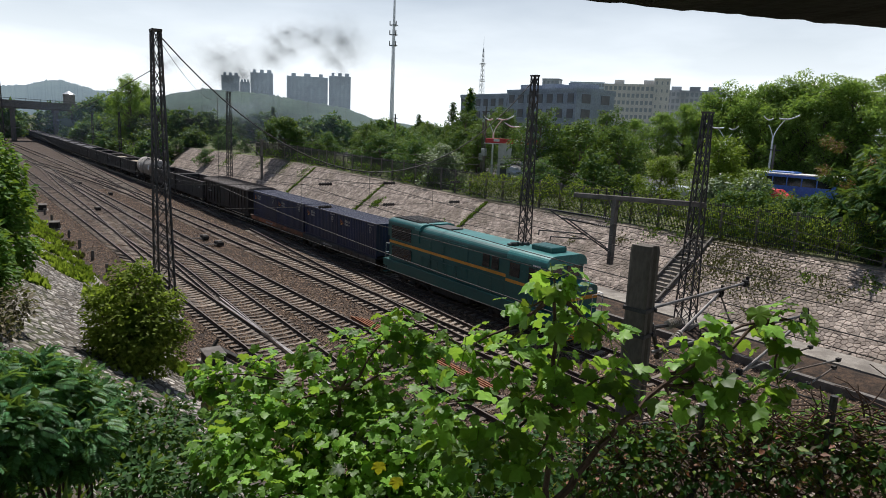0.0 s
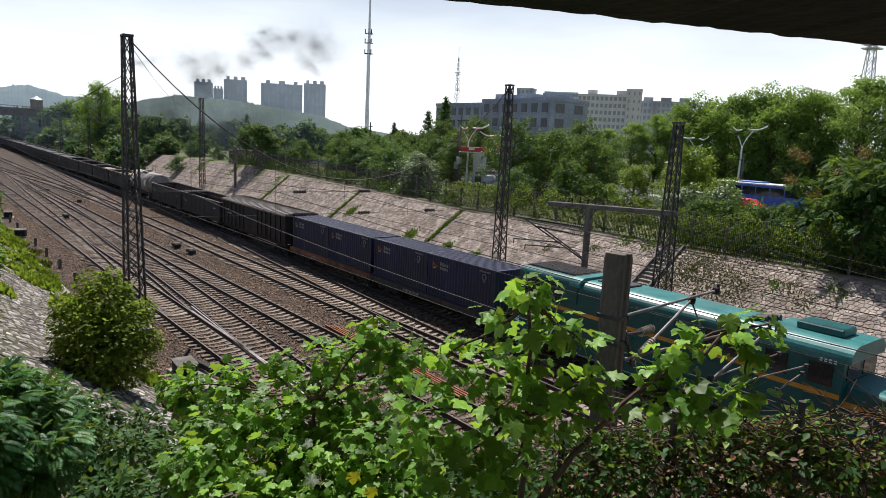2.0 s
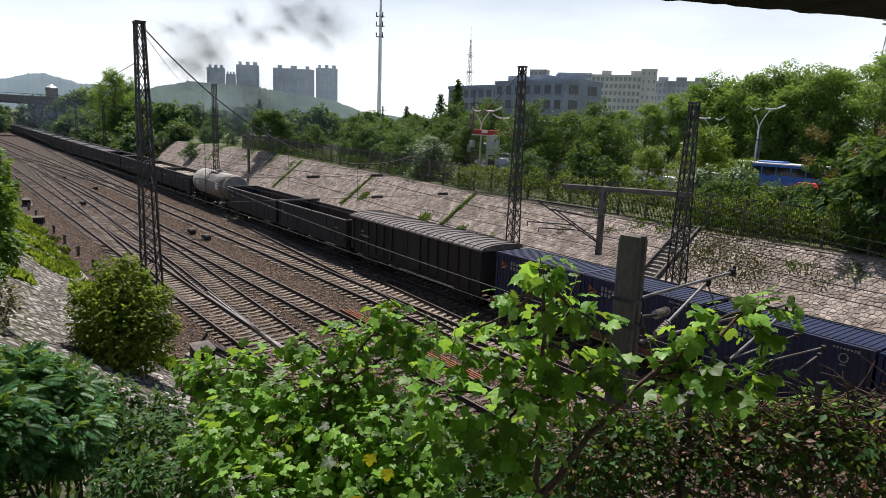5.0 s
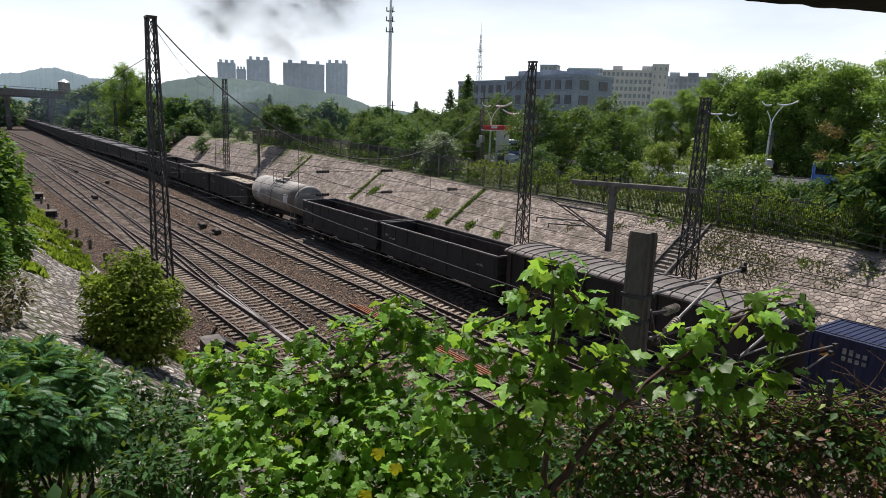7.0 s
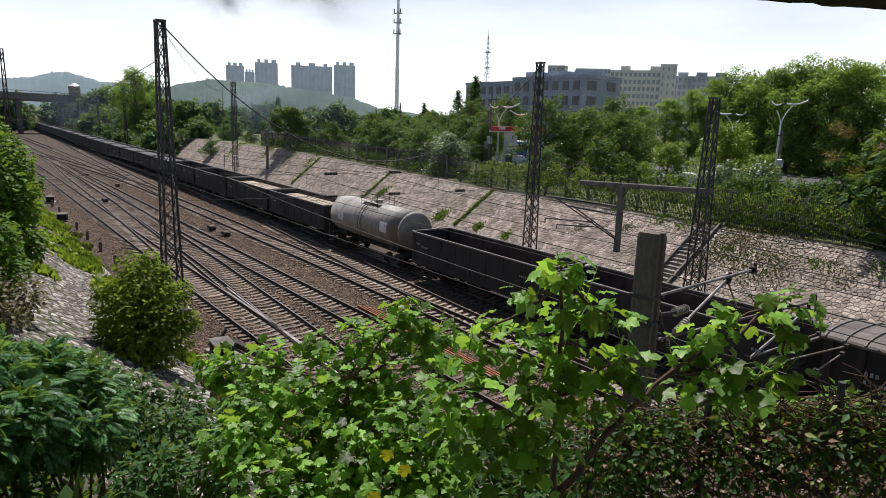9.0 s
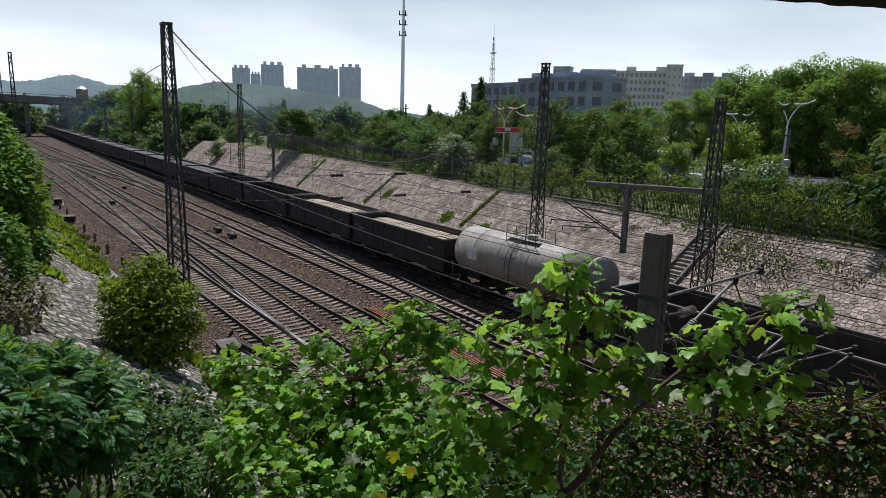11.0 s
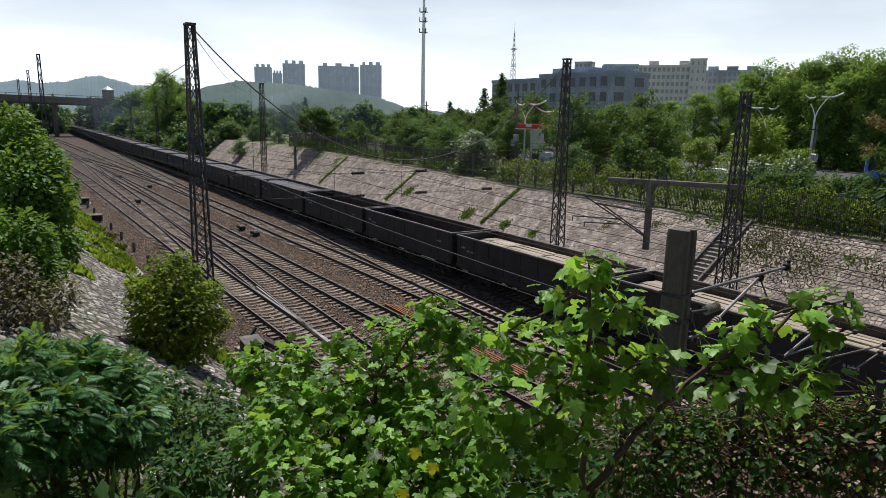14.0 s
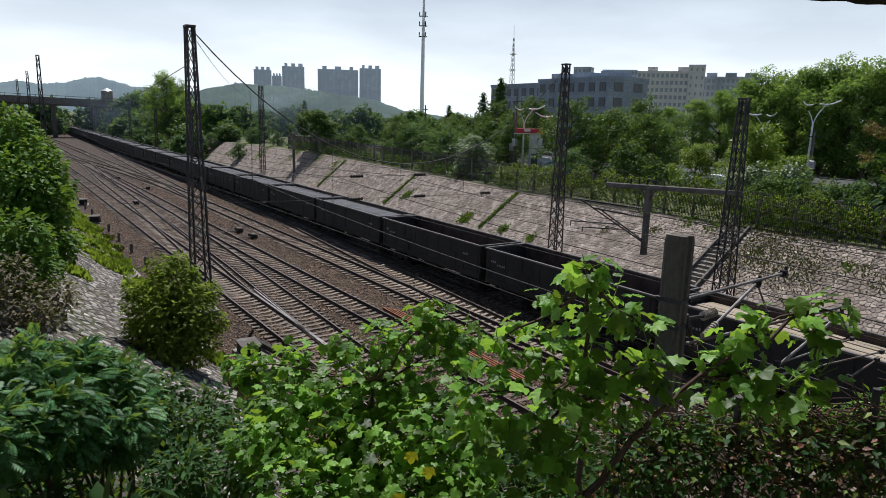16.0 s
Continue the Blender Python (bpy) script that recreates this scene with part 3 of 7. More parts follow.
    for e in (-1, 1):
        for x in (-3.9, 3.9):
            ca.box((x, e * 0.75, 1.3), (1.2, 0.3, 0.45))
    part("saddle", ca, DARK, g)
    st = Solid()
    for x in (-4.9, 4.9):
        for z in (0.5, 0.85):
            st.box((x, -1.45, z), (1.0 if z > 0.6 else 0.6, 0.3, 0.03))
        st.tube((x - 0.4, -1.5, 0.5), (x - 0.4, -1.5, 1.9), 0.018).tube((x + 0.4, -1.5, 0.5), (x + 0.4, -1.5, 1.9), 0.018)
    part("step", st, STEEL_DULL, g)
    couplers(g, 6.0)
    bogie(g, -3.9, DARK)
    bogie(g, 3.9, DARK)
    return g


def locomotive():
    """Origin below the rear end of the body; the nose points along +x."""
    g = thing("diesel_locomotive", "teal green diesel locomotive with orange stripe and pale roof", "locomotive")
    part("frame", Solid().box((8.75, 0, 1.28), (17.4, 2.9, 0.5)).box((8.4, -1.42, 1.12), (15.6, 0.08, 0.62)).box((8.4, 1.42, 1.12), (15.6, 0.08, 0.62)), TEAL, g, bevel=0.03)
    part("fuel_tank", Solid().box((7.6, 0, 0.72), (4.0, 2.5, 0.8)), DARK, g, bevel=0.1)

    def hood_ring(x, w, z0, z1, r):
        pts = [(x, -w, z0), (x, w, z0)]
        for k in range(7):
            a = radians(90 * k / 6)
            pts.append((x, w - r + r * math.cos(a), z1 - r * 0.7 + r * 0.7 * math.sin(a)))
        for k in range(7):
            a = radians(90 + 90 * k / 6)
            pts.append((x, -w + r + r * math.cos(a), z1 - r * 0.7 + r * 0.7 * math.sin(a)))
        return pts

    hood = part("hood", Solid().loft([hood_ring(x, 1.36, 1.53, 4.3, 0.55) for x in (0.7, 13.0)]), TEAL, g)
    part("hood_roof", Solid().loft([hood_ring(x, 1.15, 4.0, 4.34, 0.4) for x in (4.6, 12.95)]), TEAL_SUNLIT, g, "teal roof coloured paler for sunlight", smooth=False)
    rear = part("radiator_housing", Solid().loft([hood_ring(x, 1.42, 3.2, 4.42, 0.4) for x in (0.6, 4.4)]), TEAL, g)
    part("radiator_edge", Solid().loft([hood_ring(x, 1.44, 4.02, 4.44, 0.5) for x in (3.9, 4.5)]), TEAL_SUNLIT, rear)
    gr = Solid().box((2.3, 0, 4.43), (3.3, 1.9, 0.05))
    part("roof_grille", gr, DARK, rear, "dark roof fan grille")
    sl = Solid()
    for k in range(22):
        sl.box((0.85 + k * 0.14, 0, 4.475), (0.05, 1.9, 0.04))
    part("grille_slats", sl, STEEL, rear)
    part("exhaust_hatch", Solid().box((5.7, 0, 4.36), (1.7, 1.1, 0.12)), STEEL, g, "dark sooty roof hatch", bevel=0.03)
    # louvred intakes and side windows
    for e in (-1, 1):
        y = e * 1.385
        lv = Solid().box((2.3, e * 1.44, 3.55), (2.4, 0.03, 0.9)).box((2.3, y, 2.2), (2.4, 0.03, 0.75))
        lo = part("louvre_panel", lv, GLASS_DARK, hood)
        sl = Solid()
        for k in range(8):
            sl.box((2.3, e * 1.455, 3.16 + k * 0.11), (2.4, 0.03, 0.03)).box((2.3, y + e * 0.02, 1.88 + k * 0.09), (2.4, 0.03, 0.025))
        part("louvre_slat", sl, STEEL, lo)
        part("stripe", Solid().box((6.85, y, 2.83), (12.2, 0.022, 0.17)), ORANGE, hood, "orange side stripe")
        for x in (5.2, 6.6, 8.0, 9.0):
            part("access_door", Solid().box((x, y, 2.9 if x > 5.5 else 2.6), (1.05, 0.02, 1.9)).box((x + 0.4, y + e * 0.02, 2.4), (0.05, 0.04, 0.16)), TEAL, hood, bevel=0.006)
        for x in (11.2, 12.0):
            part("side_window", Solid().box((x, y, 3.35), (0.6, 0.03, 0.72)), GLASS_DARK, hood)
        for z, x0, x1 in ((2.45, 4.8, 8.4), (2.55, 8.6, 12.9)):
            h = Solid()
            h.tube((x0, e * 1.47, z), (x1, e * 1.47, z), 0.02)
            for k in range(5):
                x = x0 + (x1 - x0) * k / 4
                h.tube((x, e * 1.47, 1.5), (x, e * 1.47, z), 0.018)
            part("handrail", h, TEAL, g)
        part("walkway_edge", Solid().box((8.4, e * 1.475, 1.52), (15.8, 0.05, 0.05)), TEAL_SUNLIT, g)
    cab = part("cab", Solid().loft([hood_ring(x, 1.46, 1.53, 4.3, 0.5) for x in (13.0, 15.9)]), TEAL, g)
    part("cab_roof", Solid().loft([hood_ring(x, 1.48, 3.85, 4.42, 0.62) for x in (13.05, 16.1)]), TEAL_SUNLIT, cab, "rounded cab roof coloured paler for sunlight")
    part("air_conditioner", Solid().box((14.6, 0.1, 4.55), (1.6, 1.1, 0.3)), TEAL, cab, bevel=0.05)
    hn = Solid()
    for k, y in enumerate((-0.5, -0.25, 0.1)):
        hn.tube((12.2 + 0.1 * k, y, 4.45), (12.8 + 0.1 * k, y, 4.5), 0.05, 0.12, 10)
    hn.box((12.3, -0.2, 4.4), (0.3, 1.0, 0.1))
    part("horn", hn, STEEL, g)
    for e in (-1, 1):
        for x in (13.7, 15.2):
            part("cab_window", Solid().box((x, e * 1.465, 3.3), (0.8, 0.03, 0.75)), GLASS_DARK, cab)
        part("stripe", Solid().box((14.45, e * 1.468, 2.65), (2.86, 0.02, 0.17)), ORANGE, cab)
        part("cab_door", Solid().box((14.45, e * 1.465, 2.5), (0.62, 0.02, 1.7)), TEAL, cab, bevel=0.006)
    part("windscreen", Solid().box((15.91, -0.68, 3.5), (0.04, 0.95, 0.62)).box((15.91, 0.68, 3.5), (0.04, 0.95, 0.62)), GLASS_DARK, cab)
    nose = part("nose_hood", Solid().loft([hood_ring(x, 1.2, 1.53, z, 0.3) for x, z in ((15.9, 3.05), (17.2, 3.0))]), TEAL, g, bevel=0.0)
    part("nose_lid", Solid().loft([hood_ring(x, 1.15, 2.9, z, 0.3) for x, z in ((15.95, 3.09), (17.15, 3.04))]), TEAL_SUNLIT, nose)
    part("stripe", Solid().box((16.55, -1.21, 2.4), (1.28, 0.02, 0.2)).box((17.21, 0, 2.4), (0.02, 2.4, 0.2)), ORANGE, nose)
    for y in (-0.6, 0.6):
        part("headlight", Solid().tube((17.18, y, 2.75), (17.26, y, 2.75), 0.14, 0.14, 14), WHITE, nose)
    for x0, e in ((0.15, -1), (17.5, 1)):
        r = Solid()
        for y in (-1.3, -0.5, 0.5, 1.3):
            r.tube((x0, y, 0.7), (x0, y, 2.55), 0.022)
        for z in (1.9, 2.55):
            r.tube((x0, -1.3, z), (x0, -0.5, z), 0.02).tube((x0, 0.5, z), (x0, 1.3, z), 0.02)
        r.tube((x0, -0.5, 0.9), (x0, 0.5, 0.9), 0.02)
        for y in (-1.3, 1.3):
            r.tube((x0, y, 2.55), (x0 - e * 0.6, y, 2.6), 0.02).tube((x0 - e * 0.6, y, 2.6), (x0 - e * 0.6, y, 1.5), 0.02)
        part("end_railing", r, STEEL_PALE, g)
        for y, z in ((-1.2, 0.55), (-1.2, 0.9), (1.2, 0.55), (1.2, 0.9)):
            part("step", Solid().box((x0, y, z), (0.4, 0.4, 0.04)), TEAL, g)
    part("pilot", Solid().box((17.5, 0, 0.75), (0.1, 2.8, 0.7)), ORANGE, g, bevel=0.02)
    part("coupler", Solid().box((17.8, 0, 0.9), (0.6, 0.2, 0.26)), DARK, g, bevel=0.03)
    part("coupler", Solid().box((-0.15, 0, 0.9), (0.6, 0.2, 0.26)), DARK, g, bevel=0.03)
    bogie(g, 3.4, DARK, (-1.7, 0, 1.7), 0.5)
    bogie(g, 13.2, DARK, (-1.7, 0, 1.7), 0.5)
    t = Solid()
    bars(t, 15.1, 3.75, 0.6, 0.16, -1.5, 4, random.Random(4))
    part("number_marking", t, WHITE, cab)
    return g


def build_train():
    TRAIN.append((locomotive(), 0.0))
    TRAIN.append((container_wagon(STEEL, "two navy blue containers on a dark flat wagon"), -7.45))
    TRAIN.append((container_wagon(ORANGE_BROWN, "two navy blue containers on a rusty orange-brown flat wagon"), -20.05))
    TRAIN.append((boxcar(), -34.5))
    protos = {k: gondola(k) for k in ("empty", "plank", "heap")}
    used = set()

    def add(kind, x):
        if kind in used:
            TRAIN.append((copy_thing(protos[kind], pose(0, 0, 0)), x))
        else:
            used.add(kind)
            TRAIN.append((protos[kind], x))

    add("empty", -48.75)
    add("empty", -61.8)
    TRAIN.append((tank_wagon(), -75.3))
    for k, kind in enumerate(["plank", "plank", "empty", "empty"] + ["heap"] * 32):
        add(kind, -81.2 - 13.0 * (k + 0.5))


build_train()

# ---- masts ----
def lattice_mast(x, y, z0, z1, w0, w1, label, panels=14):
    g = thing("lattice_mast", label, "catenary mast", "catenary masts", at=pose(x, y, z0))
    h = z1 - z0
    legs = []
    for sx, sy in ((-1, -1), (1, -1), (1, 1), (-1, 1)):
        a, b = Vector((sx * w0 / 2, sy * w0 * 0.35, 0)), Vector((sx * w1 / 2, sy * w1 * 0.35, h))
        legs.append((a, b))
        part("leg", Solid().bar(a, b, 0.085), STEEL, g)
    for i in range(4):
        br = Solid()
        a0, a1 = legs[i]
        b0, b1 = legs[(i + 1) % 4]
        for k in range(panels):
            t0, t1 = k / panels, (k + 1) / panels
            for p, q in ((a0.lerp(a1, t0), b0.lerp(b1, t1)), (b0.lerp(b1, t0), a0.lerp(a1, t1))):
                if panels > 10:
                    part("brace", Solid().bar(p, q, 0.038), STEEL, g)
                else:
                    br.bar(p, q, 0.055)
        if br.v:
            tagged(part("bracing", br, STEEL, g), kind="stuff")
    part("cap", Solid().box((0, 0, h), (w1 + 0.14, w1 * 0.7 + 0.14, 0.1)), STEEL, g)
    part("footing", Solid().box((0, 0, 0.05), (w0 + 0.5, w0 + 0.3, 0.5)), CONCRETE, g, bevel=0.03)
    return g


lattice_mast(-35.95, 8.2, -0.2, 14.8, 1.2, 0.5, "tall dark steel lattice catenary mast beside the tracks", 16)
lattice_mast(-34.5, 32.7, -0.1, 14.5, 0.88, 0.42, "dark steel lattice catenary mast at the slope foot", 18)
lattice_mast(-21.1, 33.0, 0.0, 12.05, 1.0, 0.42, "dark steel lattice mast carrying a concrete beam", 12)
lattice_mast(-110.0, 36.0, 0.5, 15.2, 0.95, 0.75, "far steel lattice catenary mast on the slope", 16)

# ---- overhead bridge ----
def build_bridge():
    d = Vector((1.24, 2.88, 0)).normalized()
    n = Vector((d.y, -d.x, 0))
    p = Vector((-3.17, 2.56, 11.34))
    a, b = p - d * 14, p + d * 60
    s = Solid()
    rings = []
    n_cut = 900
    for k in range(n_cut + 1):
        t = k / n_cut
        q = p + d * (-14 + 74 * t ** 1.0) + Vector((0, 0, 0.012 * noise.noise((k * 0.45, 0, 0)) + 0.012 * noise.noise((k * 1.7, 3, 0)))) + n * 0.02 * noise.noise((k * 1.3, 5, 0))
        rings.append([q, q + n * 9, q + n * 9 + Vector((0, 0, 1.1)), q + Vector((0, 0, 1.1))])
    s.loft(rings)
    setting("bridge_deck", s, DECK, "concrete underside of an overbridge, coloured near black for shade", "bridge")


build_bridge()

# ---- near catenary post with its brackets ----
def build_post():
    g = thing("concrete_post", "weathered grey concrete catenary post with steel brackets", "catenary post", at=pose(-6.1, 8.3, -0.3, 0, 0, 8))
    rings = []
    for z, k in ((0, 1.12), (9.16, 0.97), (9.24, 0.91)):
        w, d, r = 0.178 * k, 0.13 * k, 0.04
        rings.append([(-w, -d, z), (-w + r, -d - 0.02, z), (w - r, -d - 0.02, z), (w, -d, z), (w, -0.05, z), (w - 0.05, 0, z), (w, 0.05, z), (w, d, z), (-w, d, z), (-w, 0.05, z), (-w + 0.05, 0, z), (-w, -0.05, z)])
    part("shaft", Solid().loft(rings), CONCRETE_POST, g)
    for z in (8.25, 7.85, 6.35):
        c = Solid()
        for s in (-1, 1):
            c.box((s * 0.19, 0, z), (0.02, 0.32, 0.06)).box((0, s * 0.16, z), (0.39, 0.02, 0.06))
        c.tube((0.17, 0.1, z), (0.23, 0.1, z), 0.03, 0.03, 6)
        part("clamp", c, STEEL, g)
    return g


build_post()


def insulator(name, a, b, r, parent):
    a, b = Vector(a), Vector(b)
    s = Solid().tube(a, b, r * 0.45, r * 0.45, 10)
    n = 7
    for k in range(n):
        p = a.lerp(b, (k + 0.5) / n)
        d = (b - a).normalized() * 0.018
        s.tube(p - d, p + d, r, r * 0.75, 14)
    return part(name, s, INSUL, parent, smooth=False)


def cantilever(label, root, top, tip, low, mid, arms):
    g = thing("cantilever_bracket", label, "catenary bracket", "brackets on the concrete post")
    part("top_tube", Solid().tube(top, tip, 0.024, 0.024, 10), STEEL_DULL, g)
    part("strut_tube", Solid().tube(low, mid, 0.025, 0.025, 10), STEEL_DULL, g)
    d = (Vector(mid) - Vector(low)).normalized()
    insulator("insulator", Vector(low) - d * 0.4, Vector(low), 0.062, g)
    part("strut_socket", Solid().tube(Vector(low) - d * 0.75, Vector(low) - d * 0.5, 0.05, 0.05, 10).tube(root, Vector(low) - d * 0.7, 0.035, 0.035, 8), STEEL, g)
    for p in (tip, mid):
        p = Vector(p)
        part("clamp", Solid().box(p, (0.09, 0.12, 0.12)).box(p + Vector((0, 0.06, 0.07)), (0.05, 0.05, 0.1)).tube(p + Vector((-0.07, 0, 0)), p + Vector((0.07, 0, 0)), 0.03, 0.03, 6), DARK, g, bevel=0.01)
    for a, b in arms:
        part("steady_arm", Solid().tube(a, b, 0.016, 0.016, 8), STEEL_DULL, g)
        part("arm_clamp", Solid().box(a, (0.08, 0.08, 0.1)), DARK, g)
        part("arm_clamp", Solid().box(b, (0.06, 0.1, 0.06)), DARK, g)


cantilever("grey tubular steel bracket with ribbed insulator on the concrete post", (-6.0, 8.5, 7.7), (-6.05, 8.5, 7.93), (-6.1, 11.3, 8.03), (-6.03, 9.35, 7.42), (-6.15, 10.6, 7.93),
           [((-6.15, 10.6, 7.9), (-6.1, 10.95, 7.35))])
part_of_post = thing("upper_insulator", "ribbed grey porcelain insulator on a steel arm", "insulator")
insulator("body", (-6.02, 8.95, 7.60), (-6.02, 9.28, 7.63), 0.075, part_of_post)
part("arm", Solid().tube((-6.05, 8.4, 7.62), (-6.02, 8.97, 7.60), 0.04, 0.03, 8), STEEL, part_of_post)
cantilever("grey tubular steel bracket with steady arms over the near track", (-5.95, 8.5, 6.05), (-5.95, 8.5, 7.25), (-5.2, 11.75, 7.6), (-5.62, 9.75, 6.32), (-5.22, 11.6, 7.45),
           [((-5.5, 10.35, 6.72), (-5.1, 11.9, 7.02)), ((-5.55, 10.05, 6.5), (-4.72, 12.15, 6.86)), ((-4.9, 11.55, 6.45), (-4.75, 12.1, 6.72))])


# ---- overhead lines ----
def wire(name, pts, r, label, group="overhead wires"):
    s = Solid().path(pts, r, 5)
    ob = new(name, s.mesh(name, WIRE, smooth=True))
    return tagged(ob, label, "wire", group)


def sag(a, b, drop, n=16):
    a, b = Vector(a), Vector(b)
    return [a.lerp(b, k / n) - Vector((0, 0, drop * 4 * (k / n) * (1 - k / n))) for k in range(n + 1)]


def build_wires():
    for y0, line in ((11.1, TRACKS[0]), (15.7, TRACKS[2]), (20.0, TRACKS[3]), (25.0, TRACKS[5])):
        spans = [(-250, -180), (-180, -112), (-112, -35), (-35, 20)]
        for a, b in spans:
            pa, pb = (a, lerp(line, a), 7.1), (b, lerp(line, b), 7.1)
            wire("messenger_wire", sag(pa, pb, 0.85), 0.016, "thin sagging overhead messenger wire")
        pts = [(x, lerp(line, x) + (0.2 if i % 2 else -0.2), 5.85) for i, x in enumerate((-250, -180, -112, -35, 20))]
        wire("contact_wire", pts, 0.013, "thin overhead contact wire")
    # cross-span between the two tall masts
    a, b = (-35.95, 8.35, 14.6), (-34.5, 32.6, 14.2)
    wire("span_cable", sag(a, b, 6.6, 24), 0.035, "heavy sagging cross-span cable between masts")
    for z, drop in ((7.15, 0.06), (5.8, 0.05)):
        wire("cross_wire", sag((-36.0, 8.6, z), (-34.8, 32.4, z), drop, 8), 0.012, "taut cross-span wire over the tracks")
        for y in (17.2, 21.6, 26.8):
            g = thing("span_insulator", "dark rod insulator in a cross-span wire", "insulator", "cross-span insulators")
            s = Solid().tube((-35.4, y - 0.4, z - 0.05), (-35.4, y + 0.4, z - 0.05), 0.05, 0.05, 8)
            for k in range(5):
                s.tube((-35.4, y - 0.34 + 0.17 * k, z - 0.05), (-35.4, y - 0.28 + 0.17 * k, z - 0.05), 0.1, 0.1, 10)
            part("rod", s, DARK, g)
    for y in (11, 15.7, 20.2, 25):
        t = (y - 8.3) / 24.3
        wire("dropper", [(-35.4, y, 14.4 - 6.6 * 4 * t * (1 - t)), (-35.4, y, 5.5)], 0.012, "vertical dropper wire of the cross-span")
    wire("feeder_wire", sag((-35.95, 8.2, 14.6), (-112, 36.0, 15.0), 2.0), 0.015, "feeder wire between masts")
    wire("feeder_wire", sag((-36, 8.15, 13.0), (-180, 2.0, 12.0), 4.0), 0.02, "feeder wire along the tracks")
    for dz in (0, 0.9):
        wire("feeder_wire", sag((-34.8, 33.2, 8.2 + dz * 0.6), (-21.1, 33.4, 6.4 + dz * 0.1), 0.25), 0.014, "feeder wire along the slope")
        wire("feeder_wire", sag((-21.1, 33.4, 6.4 + dz * 0.5), (12, 33.4, 4.4 + dz * 0.7), 0.5), 0.014, "feeder wire along the slope")
        wire("feeder_wire", sag((-110, 36.2, 9.0 + dz), (-34.8, 33.2, 8.2 + dz * 0.6), 1.2), 0.016, "feeder wire along the slope")
        wire("feeder_wire", sag((-36, 32.4, 4.6 + dz), (10, 30.5, 4.0 + dz), 0.5), 0.012, "feeder wire along the slope")


build_wires()


def build_t_pole(x, y, z0, top):
    g = thing("bracket_pole", "square grey concrete pole on the slope with swung catenary brackets", "catenary post", at=pose(x, y, z0))
    part("shaft", Solid().bar((0, 0, 0), (0, 0, top), 0.36, 0.3), CONCRETE_DARK, g, bevel=0.03)
    h = Solid().bar((-1.0, 0, top - 0.1), (0.6, 0, top - 0.1), 0.25, 0.2)
    h.bar((-0.5, 0, top - 0.2), (0, 0, top - 1.0), 0.12).bar((0.5, 0, top - 0.2), (0, 0, top - 1.0), 0.12)
    part("cross_head", h, CONCRETE_DARK, g)
    for dz, reach in ((0.0, 3.6), (-0.55, 2.3)):
        b = Solid().tube((0, 0, top - 0.6 + dz), (-reach, -1.6, top - 0.35 + dz), 0.035).tube((0.2, 0, top - 2.6 + dz * 0.3), (-reach + 0.4, -1.5, top - 0.5 + dz), 0.045)
        b.tube((-reach * 0.6, -1.0, top - 1.6 + dz), (-reach - 1.0, -1.8, top - 1.7 + dz), 0.025)
        part("bracket", b, STEEL, g)
        insulator("insulator", (-0.4, -0.18, top - 0.57 + dz), (-1.2, -0.5, top - 0.52 + dz), 0.09, g)


build_t_pole(-98.0, 37.0, 1.4, 6.6)
beam = thing("cross_beam", "grey concrete beam between a pole and a lattice mast", "beam")
part("beam_shaft", Solid().bar((-27.2, 29.6, 7.02), (-20.75, 33.3, 7.02), 0.28, 0.28), CONCRETE_DARK, beam, bevel=0.03)
post_down = part("drop_post", Solid().bar((-25.05, 30.82, 3.05), (-25.05, 30.82, 7.0), 0.3, 0.26).bar((-25.4, 30.62, 6.9), (-25.1, 30.8, 6.2), 0.1).bar((-24.7, 31.02, 6.9), (-25.0, 30.84, 6.2), 0.1), CONCRETE_DARK, beam, "hanging grey post")
for dz, reach in ((0.0, 1.0), (-0.5, 0.72)):
    tip = Vector((-25.05 - 3.4 * reach, 30.82 - 2.5 * reach, 6.1 + dz))
    part("top_tube", Solid().tube((-25.05, 30.82, 5.75 + dz), tip, 0.05), STEEL, beam)
    part("strut_tube", Solid().tube((-24.95, 30.82, 3.7 - dz * 0.2), tip - (tip - Vector((-25.05, 30.82, 6))) * 0.08, 0.045), STEEL, beam)
    part("steady_arm", Solid().tube((-26.25, 29.92, 4.75 + dz * 0.6), (-28.55 - dz, 28.22 - dz, 4.75 + dz * 0.7), 0.04).tube((-28.55 - dz, 28.22 - dz, 4.75 + dz * 0.7), (-28.55 - dz, 28.22 - dz, 4.45 + dz * 0.7), 0.035), STEEL, beam)
    insulator("insulator", (-25.25, 30.67, 5.77 + dz), (-25.95, 30.17, 5.85 + dz), 0.09, beam)
    insulator("insulator", (-25.1, 30.72, 3.85), (-25.6, 30.37, 4.35), 0.08, beam)
gear = Solid()
for k in range(5):
    p = Vector((-25.95 + 0.4 * k, 30.3 + 0.23 * k, 7.18))
    gear.tube(p, p + Vector((0.02, 0, 0.3 + 0.1 * (k % 2))), 0.05, 0.03, 8)
part("clamps", gear, DARK, beam)


# ---- far masts along the line ----
for mx, my, mh in ((-104.0, 4.4, 17.4), (-150, 4.4, 17.4), (-185, 3.3, 17.0), (-175.0, 31.0, 11.5), (-140, 31.5, 11.0), (-215, 31.0, 11.0), (-265, 32.0, 11.0)):
    lattice_mast(mx, my, -0.2, mh, 0.9, 0.45, "far dark lattice catenary mast beside the tracks", 9)


# bright switch rails between the first two tracks
switch = thing("switch_rails", "bright worn switch rails of the near turnout", "railway switch", kind="structure")
